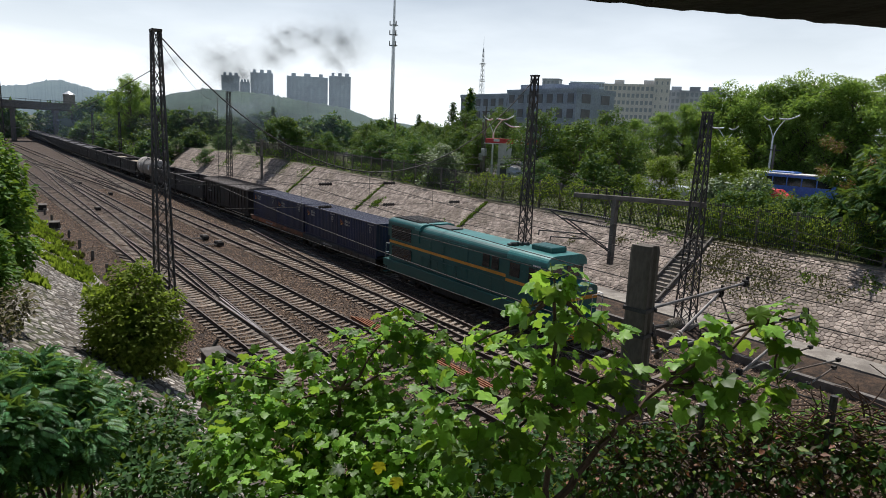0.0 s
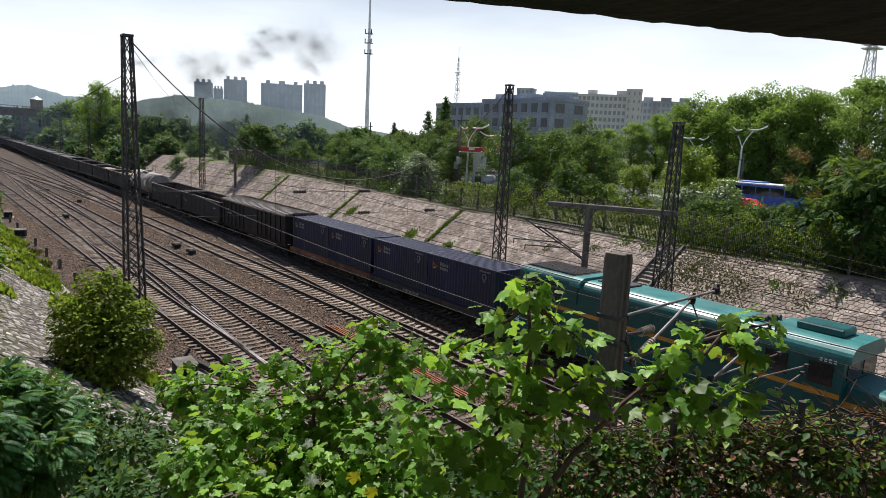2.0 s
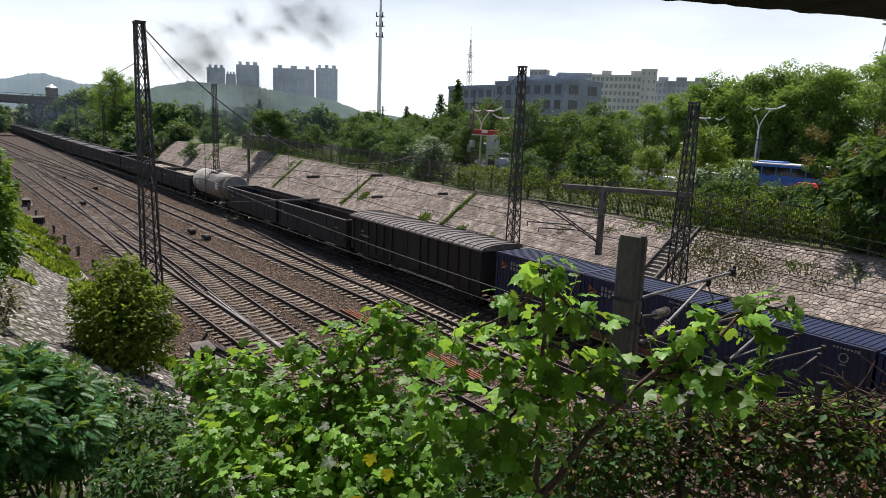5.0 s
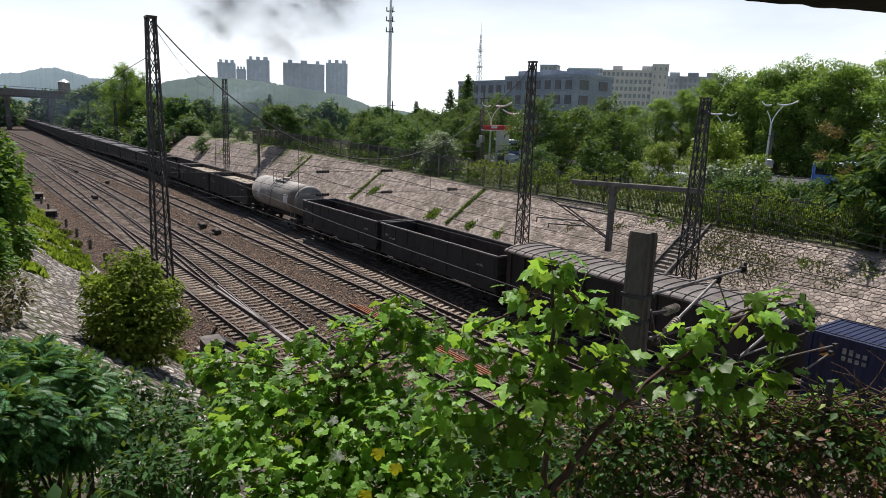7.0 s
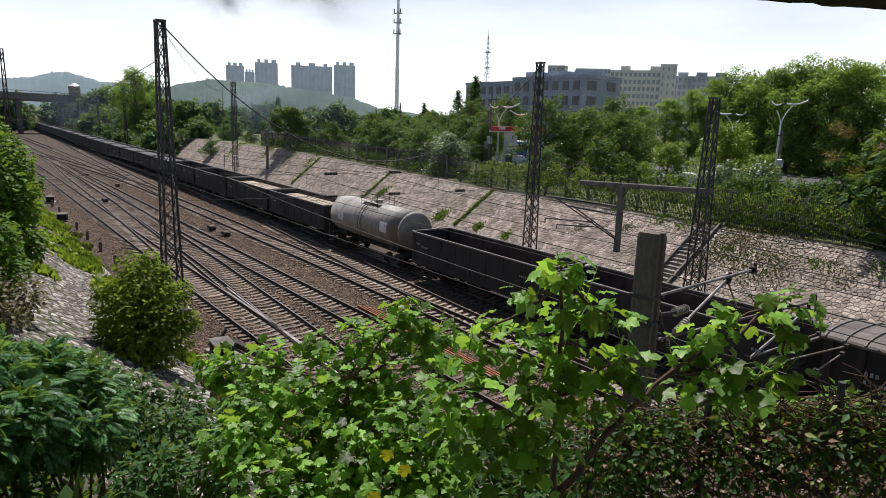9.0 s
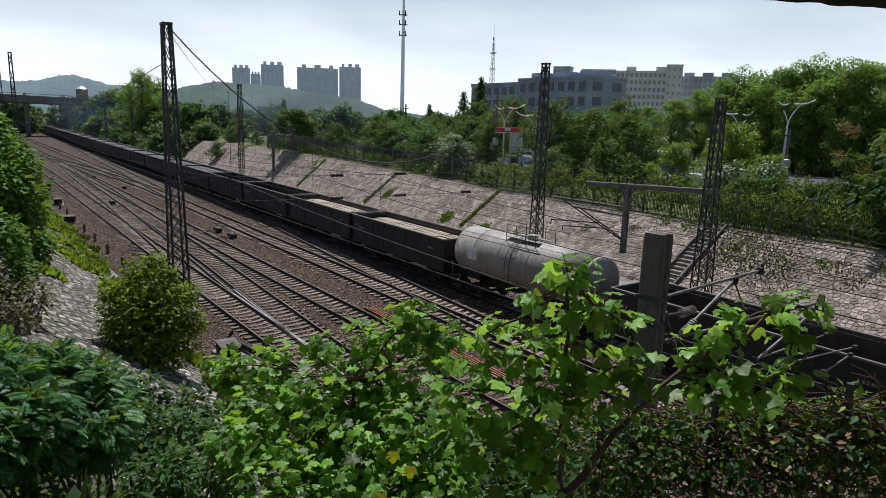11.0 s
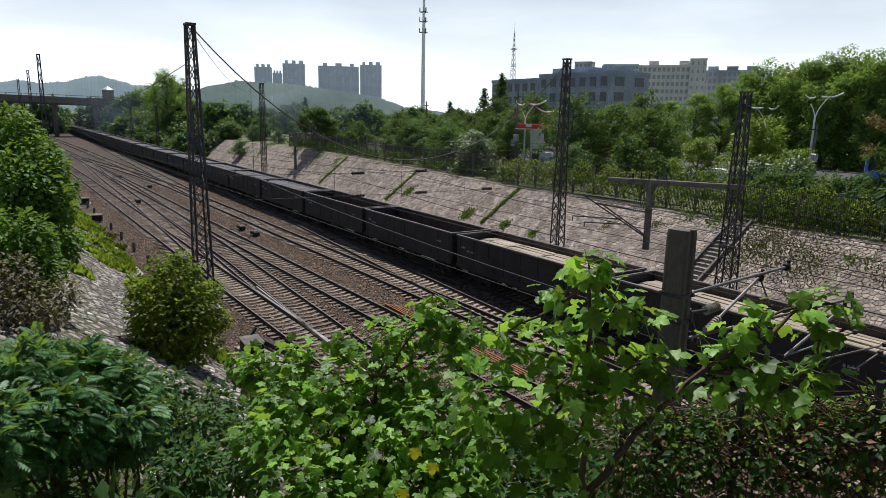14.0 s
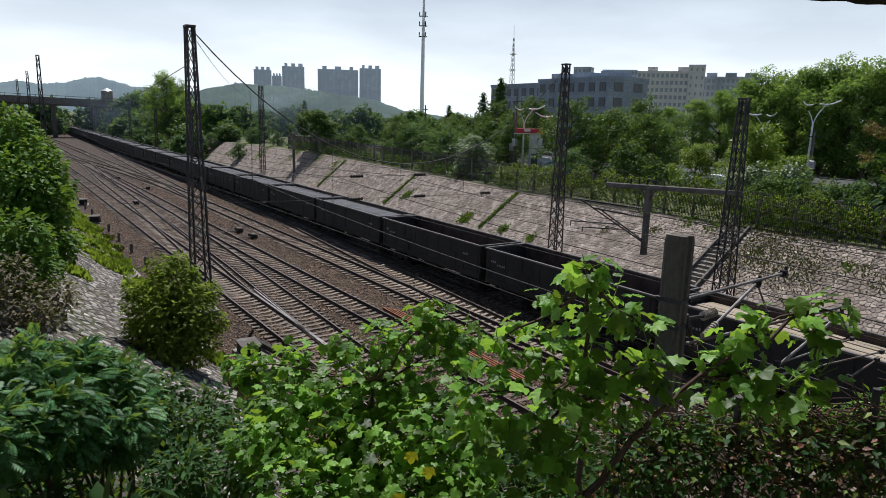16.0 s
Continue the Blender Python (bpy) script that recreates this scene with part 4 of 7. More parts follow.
for x0, y0, x1, y1 in ((-39.0, 12.02, -23.0, 11.62), (-38.0, 11.72, -23.5, 11.9)):
    part("switch_rail", Solid().loft([[(x, y - 0.04, -0.17), (x, y + 0.04, -0.17), (x, y + 0.04, 0.012), (x, y - 0.04, 0.012)] for x, y in ((x0, y0), (x1, y1))]), RAIL_TOP, switch)


# ---- trackside things ----
def build_trackside():
    rng = random.Random(4)
    pile = thing("spare_rails", "pile of rusty orange spare rails lying between tracks", "rail pile")
    for k in range(4):
        part("rail", Solid().loft([[(x, 17.15 + 0.16 * k + dx * 0.0 + dy - 0.012 * (x + 30), -0.2 + dz) for dy, dz in RAIL_PROFILE] for dx, x in ((0, -31.9 + 0.3 * k), (1, -19.4))]), RUST, pile)
    for x, y, s in ((-85.8, 6.9, 1.0), (-71.5, 6.6, 0.9), (-28.3, 8.4, 0.9)):
        g = thing("equipment_box", "low dark lineside equipment box beside the tracks", "equipment box", "lineside boxes", at=pose(x, y, -0.25, 0, 0, rng.uniform(-12, 12)))
        part("case", Solid().box((0, 0, 0.35), (1.3 * s, 0.8, 0.6)), DARK, g, bevel=0.03)
        part("lid", Solid().box((0, 0, 0.68), (1.4 * s, 0.9, 0.07)), CONCRETE_DARK, g, bevel=0.02)
        part("foot", Solid().box((0, 0, 0.02), (1.6 * s, 1.1, 0.16)), CONCRETE, g)
    for k in range(9):
        x = -82 + k * 5.4
        g = thing("marker_post", "short dark concrete marker post beside the track", "marker post", "marker posts", at=pose(x, lerp(NEAR_FOOT, x) + 1.3, -0.25, rng.uniform(-4, 4), rng.uniform(-4, 4), 0))
        part("stub", Solid().box((0, 0, 0.35), (0.2, 0.2, 0.7)), CONCRETE_DARK, g, bevel=0.03)
    for x, y in ((-116.7, 14.6), (-60.5, 17.4), (-57.0, 17.6), (-84, 12.2), (-100, 16.2)):
        g = thing("point_machine", "dark switch machine with rods beside the track", "point machine", "switch machines", at=pose(x, y, -0.22, 0, 0, rng.uniform(-5, 5)))
        part("case", Solid().box((0, 0, 0.22), (1.1, 0.5, 0.34)), DARK, g, bevel=0.04)
        part("rod", Solid().tube((0.2, -0.2, 0.16), (0.2, -1.6, 0.16), 0.035).tube((-0.2, -0.2, 0.16), (-0.2, -1.6, 0.16), 0.03), STEEL, g)
        part("cover_plate", Solid().box((0.1, 0, 0.42), (0.5, 0.4, 0.06)), CONCRETE_DARK, g, bevel=0.01)
    g = thing("buffer_frame", "dark steel stop frame beside the near track", "track stop", at=pose(-27.6, 8.8, -0.2, 0, 0, 5))
    part("beam", Solid().bar((-1.6, 0.3, 0.35), (1.2, 0.6, 0.35), 0.22, 0.25), DARK, g, bevel=0.02)
    part("prop", Solid().bar((-1.5, -0.5, 0.0), (-1.5, 0.2, 0.9), 0.12), DARK, g)
    part("plinth", Solid().box((0, -0.2, 0.05), (3.2, 1.2, 0.2)), CONCRETE, g, bevel=0.02)
    # low concrete kerb along the near slope foot and path along the far one
    s = Solid()
    pts = [(x, lerp(NEAR_FOOT, x)) for x in range(-90, -9, 3)]
    s.loft([[(x, y - 0.25, -0.4), (x, y + 0.2, -0.4), (x, y + 0.2, 0.05), (x, y - 0.25, 0.05)] for x, y in pts])
    setting("kerb", s, CONCRETE, "pale concrete kerb at the foot of the near slope", "kerb")
    s = Solid()
    s.loft([[(x, 33.3, -0.1), (x, 35.15, -0.1), (x, 35.15, 0.32), (x, 33.3, 0.27)] for x in (-150, -60, 20)])
    setting("path", s, CONCRETE, "pale concrete path along the slope foot", "path")
    s = Solid()
    s.loft([[(x, 30.5, -0.4), (x, 30.8, -0.4), (x, 30.8, 0.12), (x, 30.5, 0.12)] for x in (-150, 20)])
    setting("ditch_wall", s, CONCRETE_DARK, "low dark concrete ditch wall beside the train track", "wall")
    # coping on the slope top
    s = Solid()
    s.loft([[(x, FAR_EDGE - 0.3, lerp(FAR_TOP, x) - 0.3), (x, FAR_EDGE + 0.3, lerp(FAR_TOP, x) - 0.2), (x, FAR_EDGE + 0.3, lerp(FAR_TOP, x) + 0.03), (x, FAR_EDGE - 0.3, lerp(FAR_TOP, x) - 0.08)] for x in (-150, -100, -72, -50, -20, 20)])
    setting("coping", s, MORTAR, "weathered concrete coping along the slope top", "coping")


build_trackside()


def build_stairs():
    g = thing("slope_stairs", "narrow concrete stairs up the stone slope", "stairs", kind="structure")
    n = 17
    for k in range(n):
        y = 35.1 + 5.4 * k / n
        z = ground_z(-25.2, y)
        part("step", Solid().box((-25.2, y + 0.16, z + 0.04), (1.15, 0.34, 0.2)), CONCRETE, g)
    for dx in (-0.66, 0.66):
        part("stringer", Solid().bar((-25.2 + dx, 34.9, 0.3), (-25.2 + dx, 40.6, 4.1), 0.14, 0.3), CONCRETE_DARK, g)


build_stairs()


# ---- fence on the slope top ----
def build_fence():
    post_me = Solid().box((0, 0, 1.25), (0.14, 0.14, 2.6)).mesh("fence_post", CONCRETE_DARK)
    picket = Solid()
    for k in range(20):
        picket.box((-1.2 + k * 0.125, 0, 1.25), (0.03, 0.03, 2.3))
    picket.box((0, 0, 0.3), (2.5, 0.05, 0.05)).box((0, 0, 2.25), (2.5, 0.05, 0.05))
    pk = picket.mesh("fence_panel", STEEL)
    g = thing("fence", "dark steel picket fence with concrete posts overgrown with vines", "fence", kind="structure")
    x = -112.0
    while x < 12:
        z = lerp(FAR_TOP, x)
        share("fence_post", post_me, g, pose(x, 41.3, z - 0.1, 0, 0, 0))
        share("fence_panel", pk, g, pose(x + 1.25, 41.3, lerp(FAR_TOP, x + 1.25), 0, 0, 0))
        x += 2.5


build_fence()


# ---- stones of the slopes ----
def cells(w, h, size, seed, joint):
    """Irregular polygons that tile a w x h strip: cells of a jittered grid, shrunk for the joints."""
    rng = random.Random(seed)
    nx, ny = int(w / size), int(h / size)
    sx, sy = w / nx, h / ny
    pts = {(i, j): ((i + 0.5 + (0.25 if j % 2 else -0.25) + rng.uniform(-0.44, 0.44)) * sx, (j + 0.5 + rng.uniform(-0.44, 0.44)) * sy) for i in range(-2, nx + 2) for j in range(-2, ny + 2)}
    out = []
    for i in range(nx):
        for j in range(ny):
            cx, cy = pts[i, j]
            poly = [(cx - size * 1.2, cy - size * 1.2), (cx + size * 1.2, cy - size * 1.2), (cx + size * 1.2, cy + size * 1.2), (cx - size * 1.2, cy + size * 1.2)]
            for di in (-2, -1, 0, 1, 2):
                for dj in (-1, 0, 1):
                    if (di, dj) == (0, 0) or (i + di, j + dj) not in pts:
                        continue
                    qx, qy = pts[i + di, j + dj]
                    mx, my, ux, uy = (cx + qx) / 2, (cy + qy) / 2, qx - cx, qy - cy
                    ln = math.hypot(ux, uy)
                    lim = ln / 2 - joint
                    nxt = []
                    for a, b in zip(poly, poly[1:] + poly[:1]):
                        da = ((a[0] - cx) * ux + (a[1] - cy) * uy) / ln - lim
                        db = ((b[0] - cx) * ux + (b[1] - cy) * uy) / ln - lim
                        if da <= 0:
                            nxt.append(a)
                        if da * db < 0:
                            t = da / (da - db)
                            nxt.append((a[0] + (b[0] - a[0]) * t, a[1] + (b[1] - a[1]) * t))
                    poly = nxt
                    if len(poly) < 3:
                        break
                if len(poly) < 3:
                    break
            if len(poly) >= 3:
                out.append(((cx, cy), poly))
    return out


def stone_into(s, centre, poly, place, lift, rng):
    cx, cy = centre
    n, i = len(poly), len(s.v)
    top = lift * rng.uniform(0.5, 1.25)
    tx, ty = rng.uniform(-0.06, 0.06), rng.uniform(-0.06, 0.06)
    for k, hgt in ((1.0, -0.03), (0.98, top * 0.5), (0.8, top)):
        for x, y in poly:
            px, py = cx + (x - cx) * k, cy + (y - cy) * k
            s.v.append(place(px, py, hgt + (px - cx) * tx + (py - cy) * ty))
    for r in (0, 1):
        for k in range(n):
            s.f.append((i + r * n + k, i + r * n + (k + 1) % n, i + (r + 1) * n + (k + 1) % n, i + (r + 1) * n + k))
    s.f.append(tuple(i + 2 * n + k for k in range(n)))


def build_slope(name, x0, x1, foot, length, rise, size, lift, label, near, seed, joint=0.032, stone=STONE, stones=STONE_ALL):
    """A stone-pitched slope: u along x, v up the slope."""
    g = thing(name, label, "stone slope", kind="structure")
    rng = random.Random(seed)
    rest, count = Solid(), 0
    for (cx, cy), poly in cells(x1 - x0, length, size, seed, joint):
        def place(u, v, hgt):
            x = x0 + u
            t = v / length
            f = foot(x)
            y = f[0] + (f[2] - f[0]) * t
            z = f[1] + (f[3] - f[1]) * t
            d = Vector((0, f[2] - f[0], f[3] - f[1])).normalized()
            nrm = Vector((0, -d.z, d.y)) if d.y > 0 else Vector((0, d.z, -d.y))
            return (x, y + nrm.y * hgt, z + nrm.z * hgt)
        x = x0 + cx
        if name == "far_slope" and abs(x + 25.2) < 0.8:
            continue
        if near[0] < x < near[1] and count < 300:
            count += 1
            s = Solid()
            stone_into(s, (cx, cy), poly, place, lift, rng)
            me = bpy.data.meshes.new("stone")
            me.from_pydata(s.v, [], s.f)
            me.materials.append(stone)
            ob = new("stone", me)
            ob.parent = g
        else:
            stone_into(rest, (cx, cy), poly, place, lift, rng)
    ob = part("far_stones", rest, stones, g)
    tagged(ob, kind="stuff")


build_slope("far_slope", -150, 16, lambda x: (FAR_FOOT + 0.1, 0.3, FAR_EDGE - 0.25, lerp(FAR_TOP, x) - 0.12), 6.7, 0, 0.28, 0.032, "pale rubble stone pitching on the far cutting slope", (-19.5, -16.0), 11, 0.012)
build_slope("near_slope", -62, -12.5, lambda x: (lerp(NEAR_FOOT, x) - 0.25, 0.13, lerp(NEAR_FOOT, x) - 9.5, 6.05), 11.2, 0, 0.36, 0.05, "flat grey rubble stone pitching on the near slope", (-24.5, -18.5), 12, 0.05, STONE_NEAR, STONE_NEAR_ALL)

# ---- plants ----
BALLAST_STONES = mat("gravel", (0.10, 0.064, 0.042), (0.27, 0.185, 0.125), 3.0, 0.95, 0.0, 0.0, vary=0.55, island=True)
GRAVEL = ([(1, 0, 0), (-0.9, 0.2, 0.1), (0.1, 1, 0), (0, -0.9, 0.1), (0.1, 0, 0.7), (0, 0, -0.6)], [(0, 2, 4), (2, 1, 4), (1, 3, 4), (3, 0, 4)])


def gravel(count):
    """Places, turns and sizes of loose stones, denser where the camera looks down closest."""
    rng = np.random.default_rng(6)
    x = -14 - 95 * rng.uniform(0, 1, count) ** 1.7
    y = rng.uniform(7.0, 24.5, count)
    pts = np.stack([x, y, np.full(count, -0.255) + rng.uniform(-0.01, 0.03, count)], 1)
    extra = count // 5
    pts[:extra, 0], pts[:extra, 1] = rng.uniform(-45, 8, extra), rng.uniform(22, 31.3, extra)
    up = np.tile(np.array([0, 0, 1.0]), (count, 1)) + rng.normal(size=(count, 3)) * 0.3
    head = rng.normal(size=(count, 3))
    return pts, head, up, rng.uniform(0.03, 0.062, count)


LEAF = mat("leaf_green", (0.050, 0.133, 0.019), (0.125, 0.242, 0.034), 1.2, 0.6, 0.0, 0.0, vary=0.4, island=True, trans=0.35, spec=0.2)
LEAF_NEAR = mat("leaf_mulberry", (0.105, 0.25, 0.036), (0.225, 0.42, 0.066), 3.0, 0.45, 0.0, 0.0, vary=0.7, island=True, trans=0.56, spec=0.35)
LEAF_FROND = mat("leaf_frond", (0.055, 0.165, 0.062), (0.12, 0.28, 0.105), 2.0, 0.5, 0.0, 0.0, vary=0.5, island=True, trans=0.42, spec=0.3)
LEAF_DARK = mat("leaf_dark", (0.025, 0.070, 0.023), (0.058, 0.126, 0.038), 0.6, 0.5, 0.0, 0.0, vary=0.4, island=True, trans=0.3, spec=0.1)
LEAF_BLUE = mat("leaf_blue_green", (0.027, 0.086, 0.036), (0.064, 0.155, 0.060), 0.5, 0.5, 0.0, 0.0, vary=0.35, island=True, trans=0.3, spec=0.1)
LEAF_YELLOW = mat("leaf_yellow_green", (0.111, 0.195, 0.018), (0.195, 0.260, 0.033), 0.8, 0.5, 0.0, 0.0, vary=0.35, island=True, trans=0.35, spec=0.3)
LEAF_OLIVE = mat("leaf_olive", (0.115, 0.175, 0.026), (0.225, 0.28, 0.048), 1.5, 0.6, 0.0, 0.0, vary=0.5, island=True, trans=0.5, spec=0.12)
LEAF_SILVER = mat("leaf_silver", (0.10, 0.15, 0.085), (0.20, 0.26, 0.16), 0.8, 0.5, 0.0, 0.0, vary=0.3, island=True, trans=0.25)
LEAF_BROWN = mat("leaf_brown", (0.0650, 0.0488, 0.0228), (0.1105, 0.0845, 0.0390), 1.0, 0.7, 0.0, 0.0, vary=0.4, island=True, trans=0.15)
LEAF_RED = mat("leaf_red", (0.1400, 0.0385, 0.0175), (0.1960, 0.0700, 0.0280), 1.0, 0.6, 0.0, 0.0, vary=0.4, island=True, trans=0.25)
LEAF_PLANE = mat("leaf_plane", (0.118, 0.215, 0.058), (0.24, 0.365, 0.10), 0.5, 0.6, 0.0, 0.0, vary=0.5, island=True, trans=0.5, spec=0.1)
LEAF_PARK = mat("leaf_park", (0.030, 0.080, 0.023), (0.068, 0.145, 0.038), 0.7, 0.5, 0.0, 0.0, vary=0.5, island=True, trans=0.32, spec=0.12)
PETAL = mat("petal_yellow", (0.75, 0.55, 0.01), (0.85, 0.66, 0.02), 6.0, 0.6, 0.0, 0.0, trans=0.3)
BARK = mat("bark", (0.07, 0.055, 0.04), (0.14, 0.115, 0.09), 3.0, 0.9, 0.0, 0.5, stretch=(1, 1, 0.3))
TWIG = mat("twig", (0.0630, 0.0350, 0.0245), (0.1120, 0.0665, 0.0490), 5.0, 0.85, 0.0, 0.1)

SIMPLE = ([(0, 0, 0), (-0.3, 0.42, 0.07), (0, 1, -0.10), (0.3, 0.42, 0.07)], [(0, 2, 1), (0, 3, 2)])
FLAKE = ([(-0.34, 0.1, 0.0), (0.34, 0.15, 0.0), (0.02, 1.0, -0.08)], [(0, 1, 2)])
_outline = [(0, 0.02), (0.16, -0.06), (0.34, 0.02), (0.52, 0.16), (0.46, 0.28), (0.55, 0.46), (0.58, 0.66), (0.43, 0.62), (0.31, 0.62), (0.24, 0.82), (0, 1.05)]
_outline += [(-x, y) for x, y in _outline[-2:0:-1]]
LOBED = ([(0, 0.36, 0.0)] + [(x, y, -0.42 * (x * x + (y - 0.36) ** 2) + 0.16 * abs(x) + (0.05 if i % 3 else -0.04)) for i, (x, y) in enumerate(_outline)],
         [(0, i + 1, (i + 1) % len(_outline) + 1) for i in range(len(_outline))])


def pinnate_template(pairs=8):
    v, f = [], []
    for k in range(pairs):
        y = 0.16 + 0.8 * k / pairs
        ln = 0.36 * (1 - 0.45 * abs(k / pairs - 0.4))
        for s in (-1, 1):
            i = len(v)
            z = -0.34 * y * y
            v += [(0, y, z), (s * ln * 0.5, y - 0.01, z - 0.01), (s * ln, y + 0.12, z - 0.12), (s * ln * 0.45, y + 0.13, z - 0.03)]
            f.append((i, i + 1, i + 2, i + 3))
    i = len(v)
    v += [(-0.012, 0, 0), (0.012, 0, 0), (0.006, 1, -0.34), (-0.006, 1, -0.34)]
    f.append((i, i + 1, i + 2, i + 3))
    return v, f


PINNATE = pinnate_template()


def leaf_mesh(name, material, pts, heading, normal, size, template):
    """One mesh of many leaves; heading is where the tip points."""
    tv, tf = np.array(template[0], float), template[1]
    n = len(pts)
    h = heading / np.linalg.norm(heading, axis=1)[:, None]
    side = np.cross(h, normal)
    side /= np.linalg.norm(side, axis=1)[:, None] + 1e-9
    up = np.cross(side, h)
    v = pts[:, None, :] + size[:, None, None] * (tv[None, :, 0, None] * side[:, None, :] + tv[None, :, 1, None] * h[:, None, :] + tv[None, :, 2, None] * up[:, None, :])
    v = v.reshape(-1, 3)
    k = len(tv)
    loops = np.concatenate([np.array(f) for f in tf])
    counts = np.array([len(f) for f in tf])
    all_loops = (loops[None, :] + (np.arange(n) * k)[:, None]).ravel()
    all_counts = np.tile(counts, n)
    starts = np.concatenate([[0], np.cumsum(all_counts)[:-1]])
    me = bpy.data.meshes.new(name)
    me.vertices.add(len(v))
    me.vertices.foreach_set("co", v.ravel())
    me.loops.add(len(all_loops))
    me.loops.foreach_set("vertex_index", all_loops.astype(np.int32))
    me.polygons.add(len(all_counts))
    me.polygons.foreach_set("loop_start", starts.astype(np.int32))
    me.polygons.foreach_set("loop_total", all_counts.astype(np.int32))
    me.update(calc_edges=True)
    me.validate()
    me.materials.append(material)
    return me


def cloud(blobs, count, size, seed, template, material, name, droop=0.3, squash=1.0, shell=0.45, jitter=0.35):
    """Leaves in and round a set of balls (x, y, z, radius)."""
    rng = np.random.default_rng(seed)
    b = np.array(blobs, float)
    w = b[:, 3] ** 2
    pick = rng.choice(len(b), count, p=w / w.sum())
    d = rng.normal(size=(count, 3))
    d /= np.linalg.norm(d, axis=1)[:, None]
    r = rng.uniform(0, 1, count) ** shell
    off = d * (r * b[pick, 3])[:, None]
    off[:, 2] *= squash
    pts = b[pick, :3] + off
    head = d * np.array([1, 1, 0.5]) + rng.normal(size=(count, 3)) * 0.45 + np.array([0, 0, -droop])
    nrm = np.array([0, 0, 1.0]) + d * 0.6 + rng.normal(size=(count, 3)) * 0.4
    return leaf_mesh(name, material, pts, head, nrm, size * rng.uniform(1 - jitter, 1 + jitter, count), template)


def limb(s, a, b, r0, r1, rng, bend=0.12, n=4):
    a, b = Vector(a), Vector(b)
    prev, rp = a, r0
    ln = (b - a).length
    for k in range(1, n + 1):
        t = k / n
        p = a.lerp(b, t) + (Vector([rng.uniform(-1, 1) for _ in range(3)]) * ln * bend if k < n else Vector())
        r = r0 + (r1 - r0) * t
        s.tube(prev, p, rp, r, 6, caps=False)
        prev, rp = p, r
    return s


def tree_parts(height, spread, seed, leaves, leaf, material, low=0.3, clumps=26, template=SIMPLE, name="broadleaf_tree", cone=False):
    """Meshes of a trunk with limbs and a crown of many leaf clumps."""
    rng = random.Random(seed)
    s = Solid()
    top = Vector((rng.uniform(-0.05, 0.05) * height, rng.uniform(-0.05, 0.05) * height, height * 0.82))
    limb(s, (0, 0, -0.4), top, height * 0.022, height * 0.005, rng, 0.03, 6)
    blobs = []
    for k in range(clumps):
        t = (k + 0.5) / clumps
        a = k * 2.4 + rng.uniform(-0.5, 0.5)
        if cone:
            z = height * (low + (1 - low) * t)
            rr = spread * (1 - t) * rng.uniform(0.5, 1.0) + 0.1
            rad = spread * (0.34 - 0.22 * t)
        else:
            z = height * (low + (0.96 - low) * t)
            prof = math.sin(math.pi * min(1, 0.16 + 0.84 * t)) ** 0.6
            rr = spread * prof * rng.uniform(0.35, 0.95)
            rad = spread * rng.uniform(0.22, 0.42)
        p = Vector((rr * math.cos(a), rr * math.sin(a), z - (0 if cone else rad * 0.4)))
        blobs.append((*p, rad))
        limb(s, (0, 0, max(height * 0.15, p.z - rr * 0.9)), p, height * 0.008, height * 0.002, rng, 0.08, 2)
    sub = []
    for bx, by, bz, br in blobs:
        sub.append((bx, by, bz, br * 0.72))
        for k in range(4):
            d = Vector([rng.uniform(-1, 1) for _ in range(3)]) * br * 0.95
            sub.append((bx + d.x, by + d.y, bz + d.z * 0.8, br * rng.uniform(0.22, 0.5)))
    blobs = sub
    return s.mesh("trunk", BARK), cloud(blobs, leaves, leaf, seed, template, material, "crown", squash=0.72, shell=0.42)


def plant(name, label, category, meshes, m, group=""):
    g = thing(name, label, category, group, at=m)
    for pname, me in zip(("trunk", "crown"), meshes):
        share(pname, me, g, pose(0, 0, 0))
    return g


TREES = {
    "plane": tree_parts(17.0, 5.6, 21, 13000, 0.36, LEAF_PLANE, 0.12, 46),
    "plane_b": tree_parts(16.4, 5.6, 22, 13000, 0.36, LEAF_PLANE, 0.1, 46),
    "round": tree_parts(9.0, 4.0, 23, 8500, 0.26, LEAF_DARK, 0.12, 34),
    "round_b": tree_parts(8.0, 3.8, 24, 8500, 0.25, LEAF_PARK, 0.1, 32),
    "low": tree_parts(6.2, 4.0, 25, 5200, 0.32, LEAF_BLUE, 0.02, 28),
    "low_b": tree_parts(5.4, 3.6, 26, 5200, 0.31, LEAF_DARK, 0.02, 28),
    "far": tree_parts(8.0, 5.0, 27, 2300, 0.85, LEAF_BLUE, 0.03, 18, FLAKE),
    "far_b": tree_parts(7.0, 5.4, 28, 2300, 0.85, LEAF_DARK, 0.03, 18, FLAKE),
    "bright": tree_parts(6.4, 2.9, 29, 8500, 0.21, LEAF_YELLOW, 0.08, 30),
    "cedar": tree_parts(13.0, 3.6, 30, 5000, 0.45, LEAF_DARK, 0.08, 40, cone=True),
    "silver": tree_parts(4.6, 3.0, 31, 6500, 0.24, LEAF_SILVER, 0.02, 26),
}
